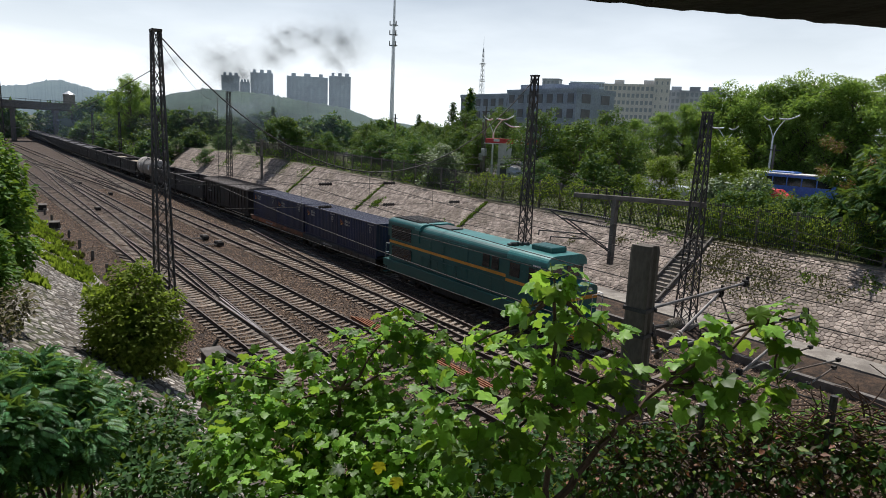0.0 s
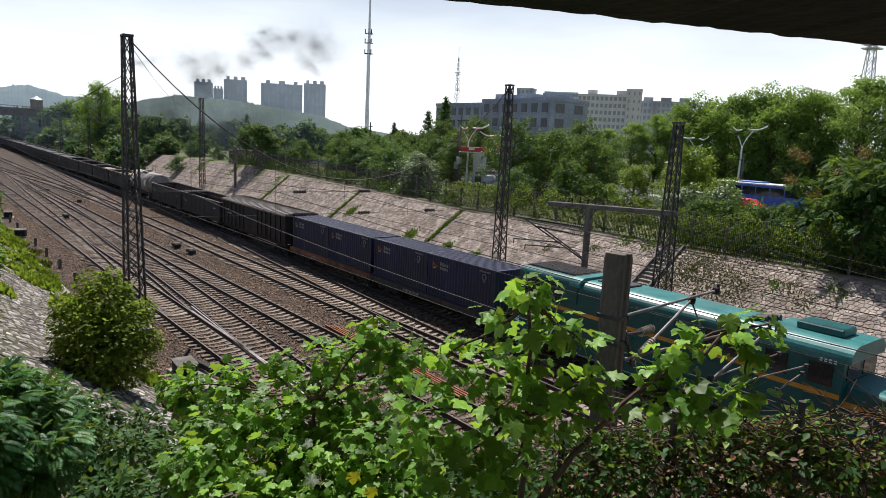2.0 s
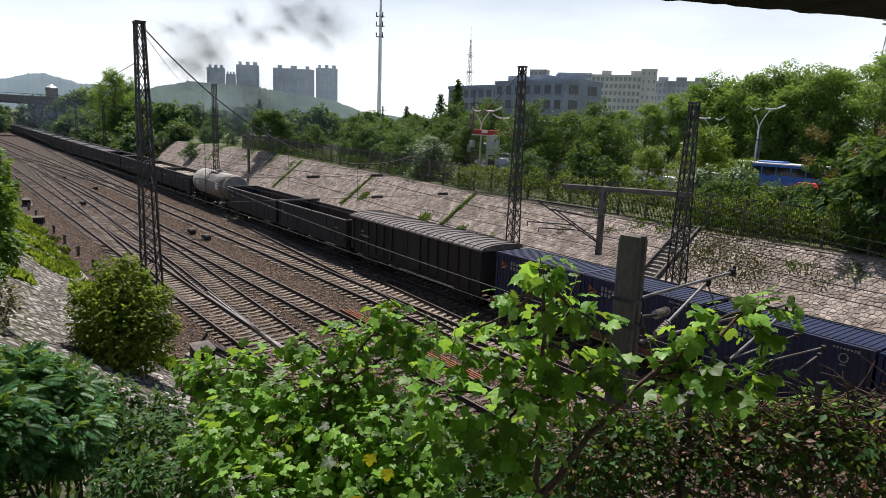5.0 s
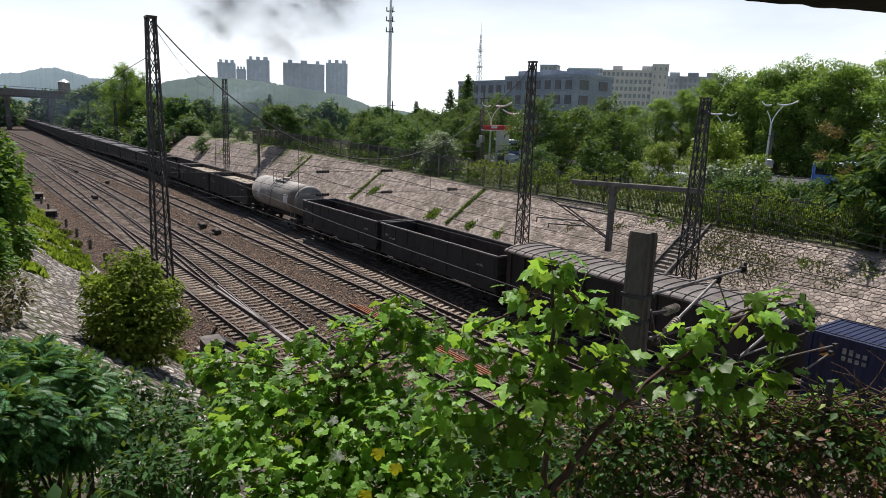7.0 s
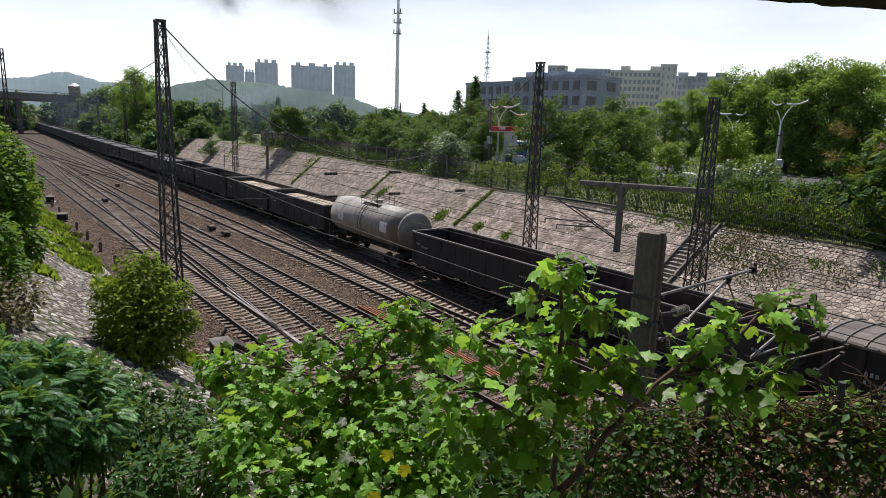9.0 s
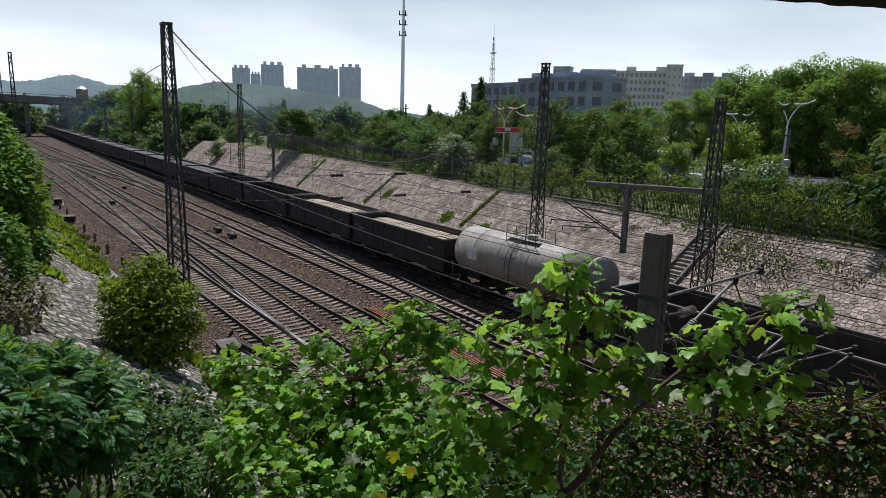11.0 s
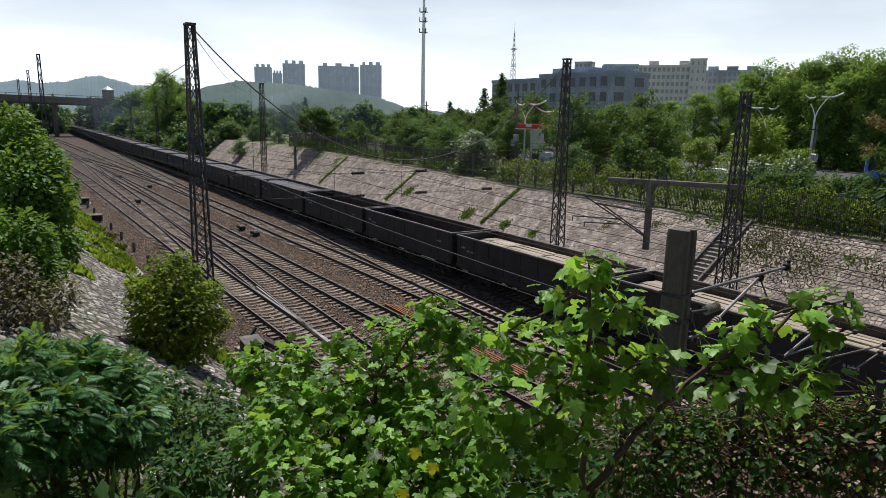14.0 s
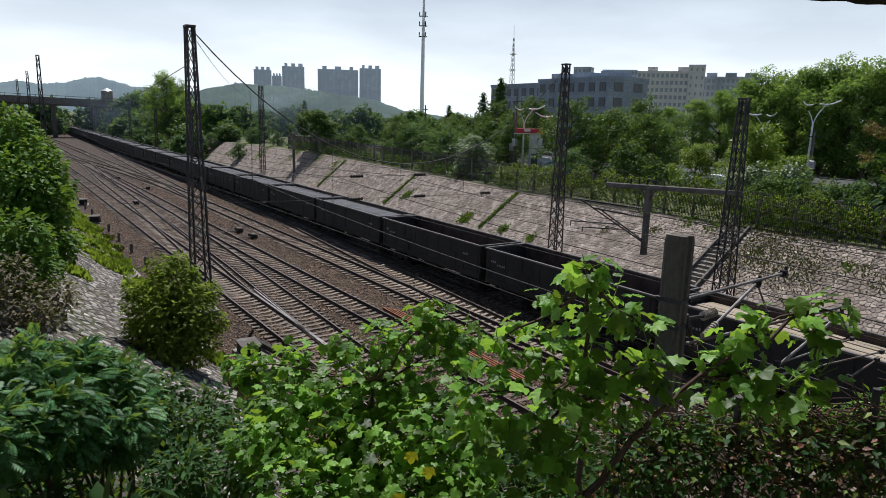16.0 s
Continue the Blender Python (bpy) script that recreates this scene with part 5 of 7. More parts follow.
TREE_LABELS = {
    "plane": ("plane_tree", "tall leafy green plane tree beyond the road", "tree"), "plane_b": ("plane_tree", "tall dark green plane tree beyond the road", "tree"),
    "round": ("broadleaf_tree", "dark green rounded broadleaf tree behind the fence", "tree"), "round_b": ("broadleaf_tree", "mid-green rounded broadleaf tree behind the fence", "tree"),
    "low": ("shrub_tree", "low spreading blue-green tree behind the fence", "tree"), "low_b": ("shrub_tree", "low dark green bushy tree behind the fence", "tree"),
    "far": ("woodland_tree", "hazy green woodland tree in the distance", "tree"), "far_b": ("woodland_tree", "dark woodland tree in the distance", "tree"),
    "bright": ("young_tree", "bright yellow-green young tree in sunlight", "tree"), "cedar": ("cedar_tree", "dark conical cedar with drooping layers", "tree"),
    "silver": ("silver_shrub", "pale silvery green shrub behind the fence", "shrub"),
}


def tree_at(kind, x, y, scale=1.0, turn=0.0, sink=0.0):
    name, label, cat = TREE_LABELS[kind]
    g = plant(name, label, cat, TREES[kind], pose(x, y, ground_z(x, y) - sink, 0, 0, turn), "trees beyond the cutting")
    g.scale = (scale, scale, scale)
    return g


def build_trees():
    rng = random.Random(77)
    for x, y, s in ((-86, 97, 0.42), (-81, 96, 0.5), (-76, 97, 0.58), (-72, 99, 0.66), (-68.5, 101, 0.76), (-64.2, 101, 0.87), (-59.9, 101, 0.97), (-54.5, 101, 0.96), (-51.3, 101, 0.99), (-48.6, 101, 1.05),
                    (-45, 100, 0.99), (-42, 101, 0.96), (-36, 100, 1.08), (-29, 100, 1.05), (-22, 100, 1.0), (-13, 100, 1.0), (-66, 111, 0.85), (-61, 110, 0.9), (-57, 112, 1.02), (-48, 112, 1.05), (-40, 112, 1.1), (-25, 112, 1.15)):
        tree_at(rng.choice(("plane", "plane_b")), x, y, s, rng.uniform(0, 360))
    for kind, x, y, s in (("round", -57, 55.5, 1.05), ("round_b", -53, 58.5, 1.08), ("round", -54.5, 64.2, 1.1), ("round_b", -49.5, 61, 1.0), ("round_b", -57, 70, 1.05),
                          ("low_b", -46, 53, 0.95), ("low", -51, 50, 0.62), ("bright", -36.5, 51, 0.82), ("bright", -30.7, 50.5, 1.12), ("bright", -31.8, 53.0, 0.98), ("bright", -26.8, 49.0, 0.75),
                          ("low", -20.5, 45.6, 0.55), ("low", -17.5, 45.2, 0.55), ("low_b", -12, 46, 0.8), ("silver", -60.5, 44.2, 1.05), ("silver", -63.5, 45.0, 0.95), ("low", -67, 45, 0.8), 
                          ("low", -73, 48.5, 0.9), ("round", -78, 53, 0.7), ("low", -83, 49, 0.85), ("round", -89, 50, 0.75), ("low_b", -80, 62, 1.2), ("round", -74, 60, 0.8),
                          ("cedar", -102.3, 80.2, 1.05), ("cedar", -106, 79, 0.85), ("cedar", -133, 89, 0.72), ("cedar", -180, 92, 0.7), ("cedar", -212, 84, 0.85), ("round", -98, 76, 1.05), ("round", -96, 84, 1.15),
                          ("round", -105, 90, 1.2), ("round_b", -88, 72, 0.9), ("plane_b", -205, 39.0, 1.15), ("plane_b", -212, 44, 0.95)):
        tree_at(kind, x, y, s, rng.uniform(0, 360))
    # woods towards the hills
    placed = 0
    while placed < 150:
        x = -rng.uniform(105, 430)
        y = rng.uniform(44, 60 + abs(x) * 0.75)
        if y < 46 and x > -150:
            continue
        tree_at(rng.choice(("far", "far", "far_b")), x, y, rng.uniform(0.62, 1.05) * (1.15 if x < -250 else 1.0), rng.uniform(0, 360))
        placed += 1
    for k in range(34):
        tree_at(rng.choice(("far", "far_b")), -rng.uniform(318, 430), rng.uniform(-70, 62), rng.uniform(0.8, 1.35), rng.uniform(0, 360))
    for k in range(46):
        x = -rng.uniform(128, 300)
        tree_at(rng.choice(("far", "far_b", "low")), x, rng.uniform(30.5, 43), rng.uniform(0.45, 0.85), rng.uniform(0, 360))
    for k in range(34):
        x = -rng.uniform(90, 300)
        tree_at(rng.choice(("far", "low", "low_b")), x, rng.uniform(43.5, 50), rng.uniform(0.4, 0.62), rng.uniform(0, 360))
    for k in range(26):
        x, y = -rng.uniform(60, 110), rng.uniform(52, 85)
        if 0.78 < -y / x < 1.04:
            continue
        tree_at(rng.choice(("low", "low_b", "round_b")), x, y, rng.uniform(0.7, 1.0), rng.uniform(0, 360))
    for k in range(30):
        x = -rng.uniform(110, 330)
        tree_at(rng.choice(("far", "low_b")), x, rng.uniform(-14, -4) - (abs(x) - 110) * 0.02, rng.uniform(0.6, 0.9), rng.uniform(0, 360))
    # tall trees beyond the viaduct and low bushes behind the fence
    for k in range(22):
        y = -45 + 4.6 * k
        if 20 < y < 33:
            continue
        tree_at(rng.choice(("far", "far_b")), -rng.uniform(335, 385), y, rng.uniform(1.5, 1.9), rng.uniform(0, 360))
    for x, y, s in ((-26.0, 45.0, 0.62), (-24.0, 44.8, 0.66), (-21.4, 44.2, 0.62), (-19, 44.4, 0.6), (-16.6, 44.0, 0.45)):
        tree_at("low_b", x, y, s, rng.uniform(0, 360))
    # thick woods in front of the viaduct, behind the line
    for k in range(26):
        x = -rng.uniform(225, 285)
        tree_at(rng.choice(("far", "far_b")), x, rng.uniform(31.5, 46), rng.uniform(0.75, 1.0), rng.uniform(0, 360))
    for x, y, s in ((-282, 34.5, 1.35), (-280, 38.5, 1.5), (-276, 42.5, 1.45), (-270, 46.5, 1.5), (-268, 51, 1.4)):
        tree_at("far", x, y, s, rng.uniform(0, 360))
    for x, y, s in ((-214, 45, 1.2), (-221, 50, 1.3), (-209, 50, 1.15)):
        tree_at("far_b", x, y, s, rng.uniform(0, 360))


build_trees()

# tall dark tree with pinnate fronds and reddish seed heads, close behind the fence
pin = tree_parts(6.9, 2.7, 41, 1900, 0.52, LEAF_DARK, 0.12, 30, PINNATE)
g = plant("sumac_tree", "dark tree with long feathery leaves and reddish seed heads", "tree", pin, pose(-17.4, 46.4, 4.0))
share("seed_mass", cloud([(rx, ry, rz, 0.45) for rx, ry, rz in ((-1.5, -2.6, 6.5), (0.8, -3.0, 5.6), (-2.4, -2.0, 5.0), (1.8, -2.2, 7.0), (-0.5, -3.0, 4.2), (-2.8, -1.2, 6.8))], 900, 0.14, 5, SIMPLE, LEAF_RED, "seed_heads"), g, pose(0, 0, 0))
plant("sumac_tree", "dark tree with long feathery leaves and reddish seed heads", "tree", pin, pose(-13.2, 46.6, 4.0, 0, 0, 120))
# Extra copy added by the edge so its canopy shades the slope.
plant("sumac_tree", "dark tree with long feathery leaves and reddish seed heads", "tree", pin, pose(-14.6, 42.6, 3.9, 0, 0, 210))
# pale reed clump
reed = Solid()
rng_reed = random.Random(9)
for k in range(900):
    a, r = rng_reed.uniform(0, 6.28), 2.3 * math.sqrt(rng_reed.random())
    x, y = r * math.cos(a), 0.7 * r * math.sin(a)
    h = rng_reed.uniform(2.2, 4.2) * (1 - 0.12 * r)
    lean = Vector((rng_reed.uniform(-0.6, 0.6), rng_reed.uniform(-0.6, 0.6), h))
    w = Vector((rng_reed.uniform(-1, 1), rng_reed.uniform(-1, 1), 0)).normalized() * 0.05
    b = Vector((x, y, 0))
    reed.poly([b - w, b + w, b + lean * 0.6 + w, b + lean + Vector((lean.x * 0.5, lean.y * 0.5, -0.3)), b + lean * 0.6 - w])
reeds = thing("reed_clump", "tall pale green reed clump behind the fence", "reeds", at=pose(-27.6, 47.2, 4.0))
part("stalk_mass", reed, LEAF_SILVER, reeds)
share("leaves", cloud([(x * 1.1, 0, 2.3 + 0.5 * (x % 2), 1.1) for x in (-1.6, -0.7, 0.2, 1.0, 1.8)], 2600, 0.34, 6, SIMPLE, LEAF_SILVER, "leaves", droop=0.6), reeds, pose(0, 0, 0))
# small umbrella-shaped tree on the slope top
tree_top = tree_parts(7.5, 3.4, 43, 4200, 0.4, LEAF_DARK, 0.55, 22)
plant("umbrella_tree", "dark umbrella-shaped tree on the slope top", "tree", tree_top, pose(-101, 41.9, 4.2))


def strip(name, label, x0, x1, y, half, z0, z1, count, size, material, seed, template=SIMPLE, gaps=0.0, base=None):
    """Vine leaves along a fence or wall."""
    rng = np.random.default_rng(seed)
    xs = rng.uniform(x0, x1, count)
    if gaps:
        keep = np.array([noise.noise((x * 0.45, seed, 0)) + rng.uniform(-0.3, 0.3) > gaps - 0.3 for x in xs])
        xs = xs[keep]
    n = len(xs)
    topline = np.array([0.75 + 0.35 * noise.noise((x * 0.6, 3.1, seed)) for x in xs])
    z = np.array([(base(x) if base else 0.0) for x in xs]) + z0 + (z1 - z0) * topline * rng.uniform(0, 1, n) ** 0.75
    pts = np.stack([xs, y + rng.normal(0, half, n), z], 1)
    head = rng.normal(size=(n, 3)) * 0.6 + np.array([0, -0.5, -0.5])
    nrm = rng.normal(size=(n, 3)) * 0.5 + np.array([0, -0.5, 0.8])
    ob = new(name, leaf_mesh(name, material, pts, head, nrm, size * rng.uniform(0.6, 1.4, n), template))
    return tagged(ob, label, "vine", "", "stuff")


top_of = lambda x: lerp(FAR_TOP, x)
strip("ivy", "green ivy hedge covering the fence", -52, 12, 41.3, 0.28, 0.1, 3.3, 15000, 0.17, LEAF_OLIVE, 51, base=top_of)
strip("ivy", "dark green ivy inside the fence", -52, 12, 41.7, 0.3, 0.0, 2.9, 8000, 0.19, LEAF_PARK, 52, base=top_of)
strip("weeds", "green weeds along the far fence", -115, -50, 41.9, 0.5, 0.0, 1.9, 9000, 0.26, LEAF, 53, gaps=0.25, base=top_of)
strip("weeds", "olive weeds on the slope edge", -115, -40, 40.9, 0.3, 0.0, 0.7, 2600, 0.16, LEAF_YELLOW, 54, gaps=0.5, base=top_of)


def tufts(name, label, places, count, blade, material, seed):
    """Grass blades round a set of points (x, y, radius)."""
    rng = np.random.default_rng(seed)
    p = np.array(places, float)
    w = p[:, 2] ** 1.5
    pick = rng.choice(len(p), count, p=w / w.sum())
    xy = p[pick, :2] + rng.normal(size=(count, 2)) * (p[pick, 2] * 0.5)[:, None]
    pts = np.array([(x, y, ground_z(x, y) + 0.02) for x, y in xy])
    head = rng.normal(size=(count, 3)) * 0.5 + np.array([0, 0, 1.1])
    nrm = rng.normal(size=(count, 3))
    ob = new(name, leaf_mesh(name, material, pts, head, nrm, blade * rng.uniform(0.5, 1.5, count), SIMPLE))
    return tagged(ob, label, "grass", "", "stuff")


rib = [(x, 36.0 + 0.45 * k, 0.22) for x in (-48, -66.5, -86) for k in range(10)] + [(-45, 36.2, 0.5), (-51, 36.4, 0.7), (-41, 36, 0.4), (-64, 37.5, 0.6)]
tufts("grass", "green grass growing in the slope joints", rib, 2200, 0.24, LEAF_PARK, 61)
tufts("grass", "grass tufts on the slope", [(-29, 40.3, 0.8), (-27, 40.2, 0.6), (-17.5, 39.0, 0.5), (-14.5, 39.6, 0.5), (-13.9, 39.2, 0.4), (-33, 40.4, 0.6), (-88, 39.6, 1.2), (-95, 39.8, 1.4), (-105, 39.8, 1.6), (-120, 39.5, 2.0), (-135, 39.5, 2.0)], 3400, 0.17, LEAF_PARK, 62)
dry = [(-22 + 2.4 * math.sin(k * 1.9), 38.9 + 1.0 * math.sin(k * 2.7), 1.9) for k in range(6)] + [(-16.5, 39.0, 0.9), (-15.3, 38.4, 0.7), (-31, 39, 0.7), (-35, 38.2, 0.5)]
tufts("dry_creeper", "dry brown creeper stems on the stone slope", dry, 5200, 0.13, LEAF_BROWN, 63)
edge = [(x, lerp(NEAR_FOOT, x) - 0.5 + 0.5 * math.sin(x * 1.3), 0.55) for x in range(-78, -24, 3)]
tufts("grass", "yellow-green weeds at the near slope foot", edge, 5200, 0.36, LEAF_YELLOW, 64)
tufts("grass", "green weeds on the near slope", [(-52, 4.4, 0.9), (-46, 4.2, 1.0), (-43, 4.6, 0.8), (-38, 5.6, 0.7), (-34, 5.2, 0.5), (-60, 4.4, 1.2), (-68, 4.6, 1.5), (-76, 3.8, 1.8), (-34.5, 2.2, 0.5)], 4200, 0.36, LEAF_OLIVE, 65)
tufts("grass", "brown dry weeds near the tracks", [(-21.5, 6.9, 0.7), (-19.5, 6.6, 0.8), (-17.5, 7, 0.8), (-62, 5.8, 1.0), (-56, 6.1, 0.7), (-23.5, 6.6, 0.4)], 3000, 0.32, LEAF_BROWN, 66)


# bush on the near slope
def bush(name, label, blobs, count, size, material, base, seed, template=SIMPLE, stems=7):
    g = thing(name, label, "shrub")
    rng = random.Random(seed)
    s = Solid()
    for b in blobs:
        limb(s, (base[0] + rng.uniform(-0.15, 0.15), base[1] + rng.uniform(-0.15, 0.15), base[2]), b[:3], 0.035, 0.01, rng, 0.06, 4)
    part("branch_frame", s, TWIG, g)
    share("foliage", cloud(blobs, count, size, seed, template, material, "foliage"), g, pose(0, 0, 0))
    return g


bush("round_bush", "round yellow-green bush on the stone slope", [(-24.11, 4.38, 3.06, 1.32), (-24.31, 3.79, 3.62, 0.99), (-24.27, 5.11, 3.44, 1.00), (-24.57, 4.63, 4.18, 1.00), (-23.67, 3.97, 2.41, 1.09), (-23.77, 5.05, 2.41, 0.95), (-24.9, 4.3, 5.0, 0.5), (-24.7, 5.2, 4.7, 0.45), (-24.4, 3.3, 4.4, 0.4), (-24.5, 5.9, 4.0, 0.4), (-23.9, 5.9, 3.0, 0.45), (-23.6, 3.2, 3.1, 0.4), (-24.6, 4.9, 5.3, 0.3)], 11500, 0.17, LEAF_OLIVE, (-23.9, 4.5, 1.4), 71)
bush("shrub", "leafy bright green shrub at the slope top", [(-27.00, 0.14, 9.63, 0.93), (-25.99, 0.68, 8.64, 1.01), (-24.99, 0.70, 7.43, 1.08), (-23.98, 1.03, 6.26, 0.73), (-25.00, 0.13, 8.00, 1.19), (-23.00, -0.10, 6.53, 1.11), (-22.50, 0.32, 5.73, 0.79), (-25.96, 1.36, 7.86, 0.56)], 12000, 0.2, LEAF, (-24.5, 0.2, 4.2), 72)
bush("shrub", "dark green shrub behind the slope top", [(-31, -0.6, 8.2, 1.6), (-35, 0.4, 7.6, 1.6), (-40, 0.8, 6.6, 1.5), (-29, -1.2, 7.0, 1.5)], 7000, 0.24, LEAF_DARK, (-33, -0.5, 4.2), 73)
bush("twiggy_shrub", "half-bare brownish shrub on the slope", [(-20.00, -0.05, 5.37, 0.80), (-20.48, 0.90, 5.44, 0.55), (-21.00, -0.24, 5.95, 0.74), (-19.50, 0.42, 5.13, 0.52)], 1800, 0.14, LEAF_BROWN, (-20.2, 0.2, 4.2), 74)
# Dark leaf colour puts the shade of the hollow into the vine.
bush("climber", "climbing vine on the near wall, leaf colour darkened for shade", [(-10.43, 1.21, 6.69, 0.29), (-9.86, 1.69, 6.44, 0.33), (-9.75, 2.23, 6.13, 0.36), (-9.25, 2.59, 5.93, 0.37), (-8.81, 1.84, 6.13, 0.47), (-8.91, 1.29, 6.32, 0.51), (-8.17, 2.34, 5.87, 0.50), (-9.46, 0.89, 6.51, 0.44), (-7.86, 1.48, 6.12, 0.47), (-9.50, 3.12, 6.16, 0.28)], 6500, 0.10, LEAF_DARK, (-8.8, 1.6, 3.6), 75)
bush("feather_shrub", "shrub with long feathery dark green leaves", [(-7.50, -0.01, 7.86, 0.42), (-7.59, 0.44, 7.8, 0.34), (-7.20, -0.10, 7.77, 0.50), (-7.39, 0.45, 7.64, 0.48), (-7.55, 0.86, 7.49, 0.32), (-6.78, 0.12, 7.66, 0.42), (-7.0, 0.7, 7.35, 0.36), (-6.45, -0.3, 7.75, 0.36)], 3800, 0.165, LEAF_FROND, (-6.9, 0.2, 4.4), 76, PINNATE)
# Added fill of dark leaves takes the place of shade below the fronds.
bush("feather_shrub", "dense undergrowth shrub, dark leaves standing in for the hollow's shade", [(-7.50, -0.01, 7.86, 0.42), (-7.59, 0.44, 7.8, 0.34), (-7.20, -0.10, 7.77, 0.50), (-7.39, 0.45, 7.64, 0.48), (-7.55, 0.86, 7.49, 0.32), (-6.78, 0.12, 7.66, 0.42), (-7.0, 0.7, 7.35, 0.36), (-6.45, -0.3, 7.75, 0.36), (-6.45, 0.05, 6.95, 0.42), (-6.1, -0.25, 7.0, 0.42), (-6.1, 0.55, 6.75, 0.4), (-5.6, -0.1, 6.5, 0.45), (-5.3, 0.5, 6.3, 0.45), (-5.6, 1.0, 6.2, 0.4)], 4800, 0.11, LEAF_DARK, (-6.9, 0.4, 4.4), 77)


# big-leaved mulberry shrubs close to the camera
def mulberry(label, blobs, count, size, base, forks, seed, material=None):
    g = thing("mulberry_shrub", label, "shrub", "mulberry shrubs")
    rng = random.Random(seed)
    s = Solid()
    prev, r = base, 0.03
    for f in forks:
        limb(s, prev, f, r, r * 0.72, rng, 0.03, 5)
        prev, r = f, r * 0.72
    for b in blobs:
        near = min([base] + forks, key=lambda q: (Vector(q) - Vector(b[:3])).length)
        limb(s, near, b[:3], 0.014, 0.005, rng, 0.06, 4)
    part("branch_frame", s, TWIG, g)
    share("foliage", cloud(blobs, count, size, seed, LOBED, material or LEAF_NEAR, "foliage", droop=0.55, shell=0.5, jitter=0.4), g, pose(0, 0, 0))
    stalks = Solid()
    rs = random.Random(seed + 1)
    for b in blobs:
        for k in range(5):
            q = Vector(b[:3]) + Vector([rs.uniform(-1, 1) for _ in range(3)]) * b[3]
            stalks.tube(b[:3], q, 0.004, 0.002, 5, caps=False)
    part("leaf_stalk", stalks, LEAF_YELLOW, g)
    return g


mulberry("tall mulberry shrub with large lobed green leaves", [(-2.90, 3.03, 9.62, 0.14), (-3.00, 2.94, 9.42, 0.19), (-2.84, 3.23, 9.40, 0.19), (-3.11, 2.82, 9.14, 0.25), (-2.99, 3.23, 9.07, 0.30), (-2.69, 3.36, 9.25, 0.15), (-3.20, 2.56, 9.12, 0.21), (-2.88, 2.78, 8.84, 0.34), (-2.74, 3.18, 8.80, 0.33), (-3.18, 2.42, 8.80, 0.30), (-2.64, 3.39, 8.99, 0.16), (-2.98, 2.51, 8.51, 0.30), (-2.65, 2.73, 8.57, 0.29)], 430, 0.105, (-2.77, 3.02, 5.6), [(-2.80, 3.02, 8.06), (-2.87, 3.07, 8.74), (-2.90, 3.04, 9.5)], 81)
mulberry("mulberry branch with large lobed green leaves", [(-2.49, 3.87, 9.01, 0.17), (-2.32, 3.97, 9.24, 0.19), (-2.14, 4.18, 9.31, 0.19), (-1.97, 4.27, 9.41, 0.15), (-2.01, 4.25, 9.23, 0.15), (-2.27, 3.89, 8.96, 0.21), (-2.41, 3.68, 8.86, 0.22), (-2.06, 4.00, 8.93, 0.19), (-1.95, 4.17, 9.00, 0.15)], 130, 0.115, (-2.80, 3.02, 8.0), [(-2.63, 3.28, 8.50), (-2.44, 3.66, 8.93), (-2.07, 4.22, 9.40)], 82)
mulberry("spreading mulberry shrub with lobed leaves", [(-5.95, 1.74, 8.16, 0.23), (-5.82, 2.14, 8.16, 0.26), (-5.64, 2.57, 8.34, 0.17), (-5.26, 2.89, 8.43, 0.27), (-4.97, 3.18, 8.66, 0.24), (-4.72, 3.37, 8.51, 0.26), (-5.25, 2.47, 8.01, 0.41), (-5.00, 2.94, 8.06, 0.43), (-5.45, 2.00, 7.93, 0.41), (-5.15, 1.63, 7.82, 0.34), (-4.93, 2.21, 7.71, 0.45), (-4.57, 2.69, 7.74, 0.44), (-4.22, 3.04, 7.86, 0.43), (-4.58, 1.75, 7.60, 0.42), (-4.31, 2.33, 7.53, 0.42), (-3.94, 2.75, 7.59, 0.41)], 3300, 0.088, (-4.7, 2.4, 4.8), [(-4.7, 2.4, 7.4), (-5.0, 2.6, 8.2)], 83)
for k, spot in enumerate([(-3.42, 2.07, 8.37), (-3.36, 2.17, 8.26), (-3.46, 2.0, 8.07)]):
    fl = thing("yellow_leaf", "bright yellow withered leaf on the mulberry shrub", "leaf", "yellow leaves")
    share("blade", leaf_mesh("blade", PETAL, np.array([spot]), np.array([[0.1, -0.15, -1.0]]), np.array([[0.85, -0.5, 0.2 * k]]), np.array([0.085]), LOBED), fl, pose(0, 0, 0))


# undergrowth on the bank
def undergrowth(label, count, size, material, seed, zone):
    rng = np.random.default_rng(seed)
    x = rng.uniform(zone[0], zone[1], count)
    y = rng.uniform(zone[2], zone[3], count)
    z = np.array([ground_z(a, b) for a, b in zip(x, y)]) + rng.uniform(0, 1, count) ** 1.6 * zone[4]
    pts = np.stack([x, y, z], 1)
    head = rng.normal(size=(count, 3)) * 0.7 + np.array([0, 0, 0.2])
    nrm = rng.normal(size=(count, 3)) * 0.5 + np.array([0, 0, 1])
    ob = new("undergrowth", leaf_mesh("undergrowth", material, pts, head, nrm, size * rng.uniform(0.5, 1.5, count), SIMPLE))
    tagged(ob, label, "undergrowth", "", "stuff")


undergrowth("dense dark green undergrowth on the bank", 16000, 0.13, LEAF_DARK, 91, (-11, 1, -1.0, 8.0, 0.9))
# More dark leaves added where the hollow is only shade.
undergrowth("dense undergrowth below the shrubs, dark leaves standing in for shade", 9000, 0.14, LEAF_DARK, 94, (-12, -2.5, -2.0, 2.6, 1.5))
undergrowth("mixed green undergrowth on the bank", 9000, 0.12, LEAF, 92, (-5.5, 1, 2.5, 7.5, 1.1))
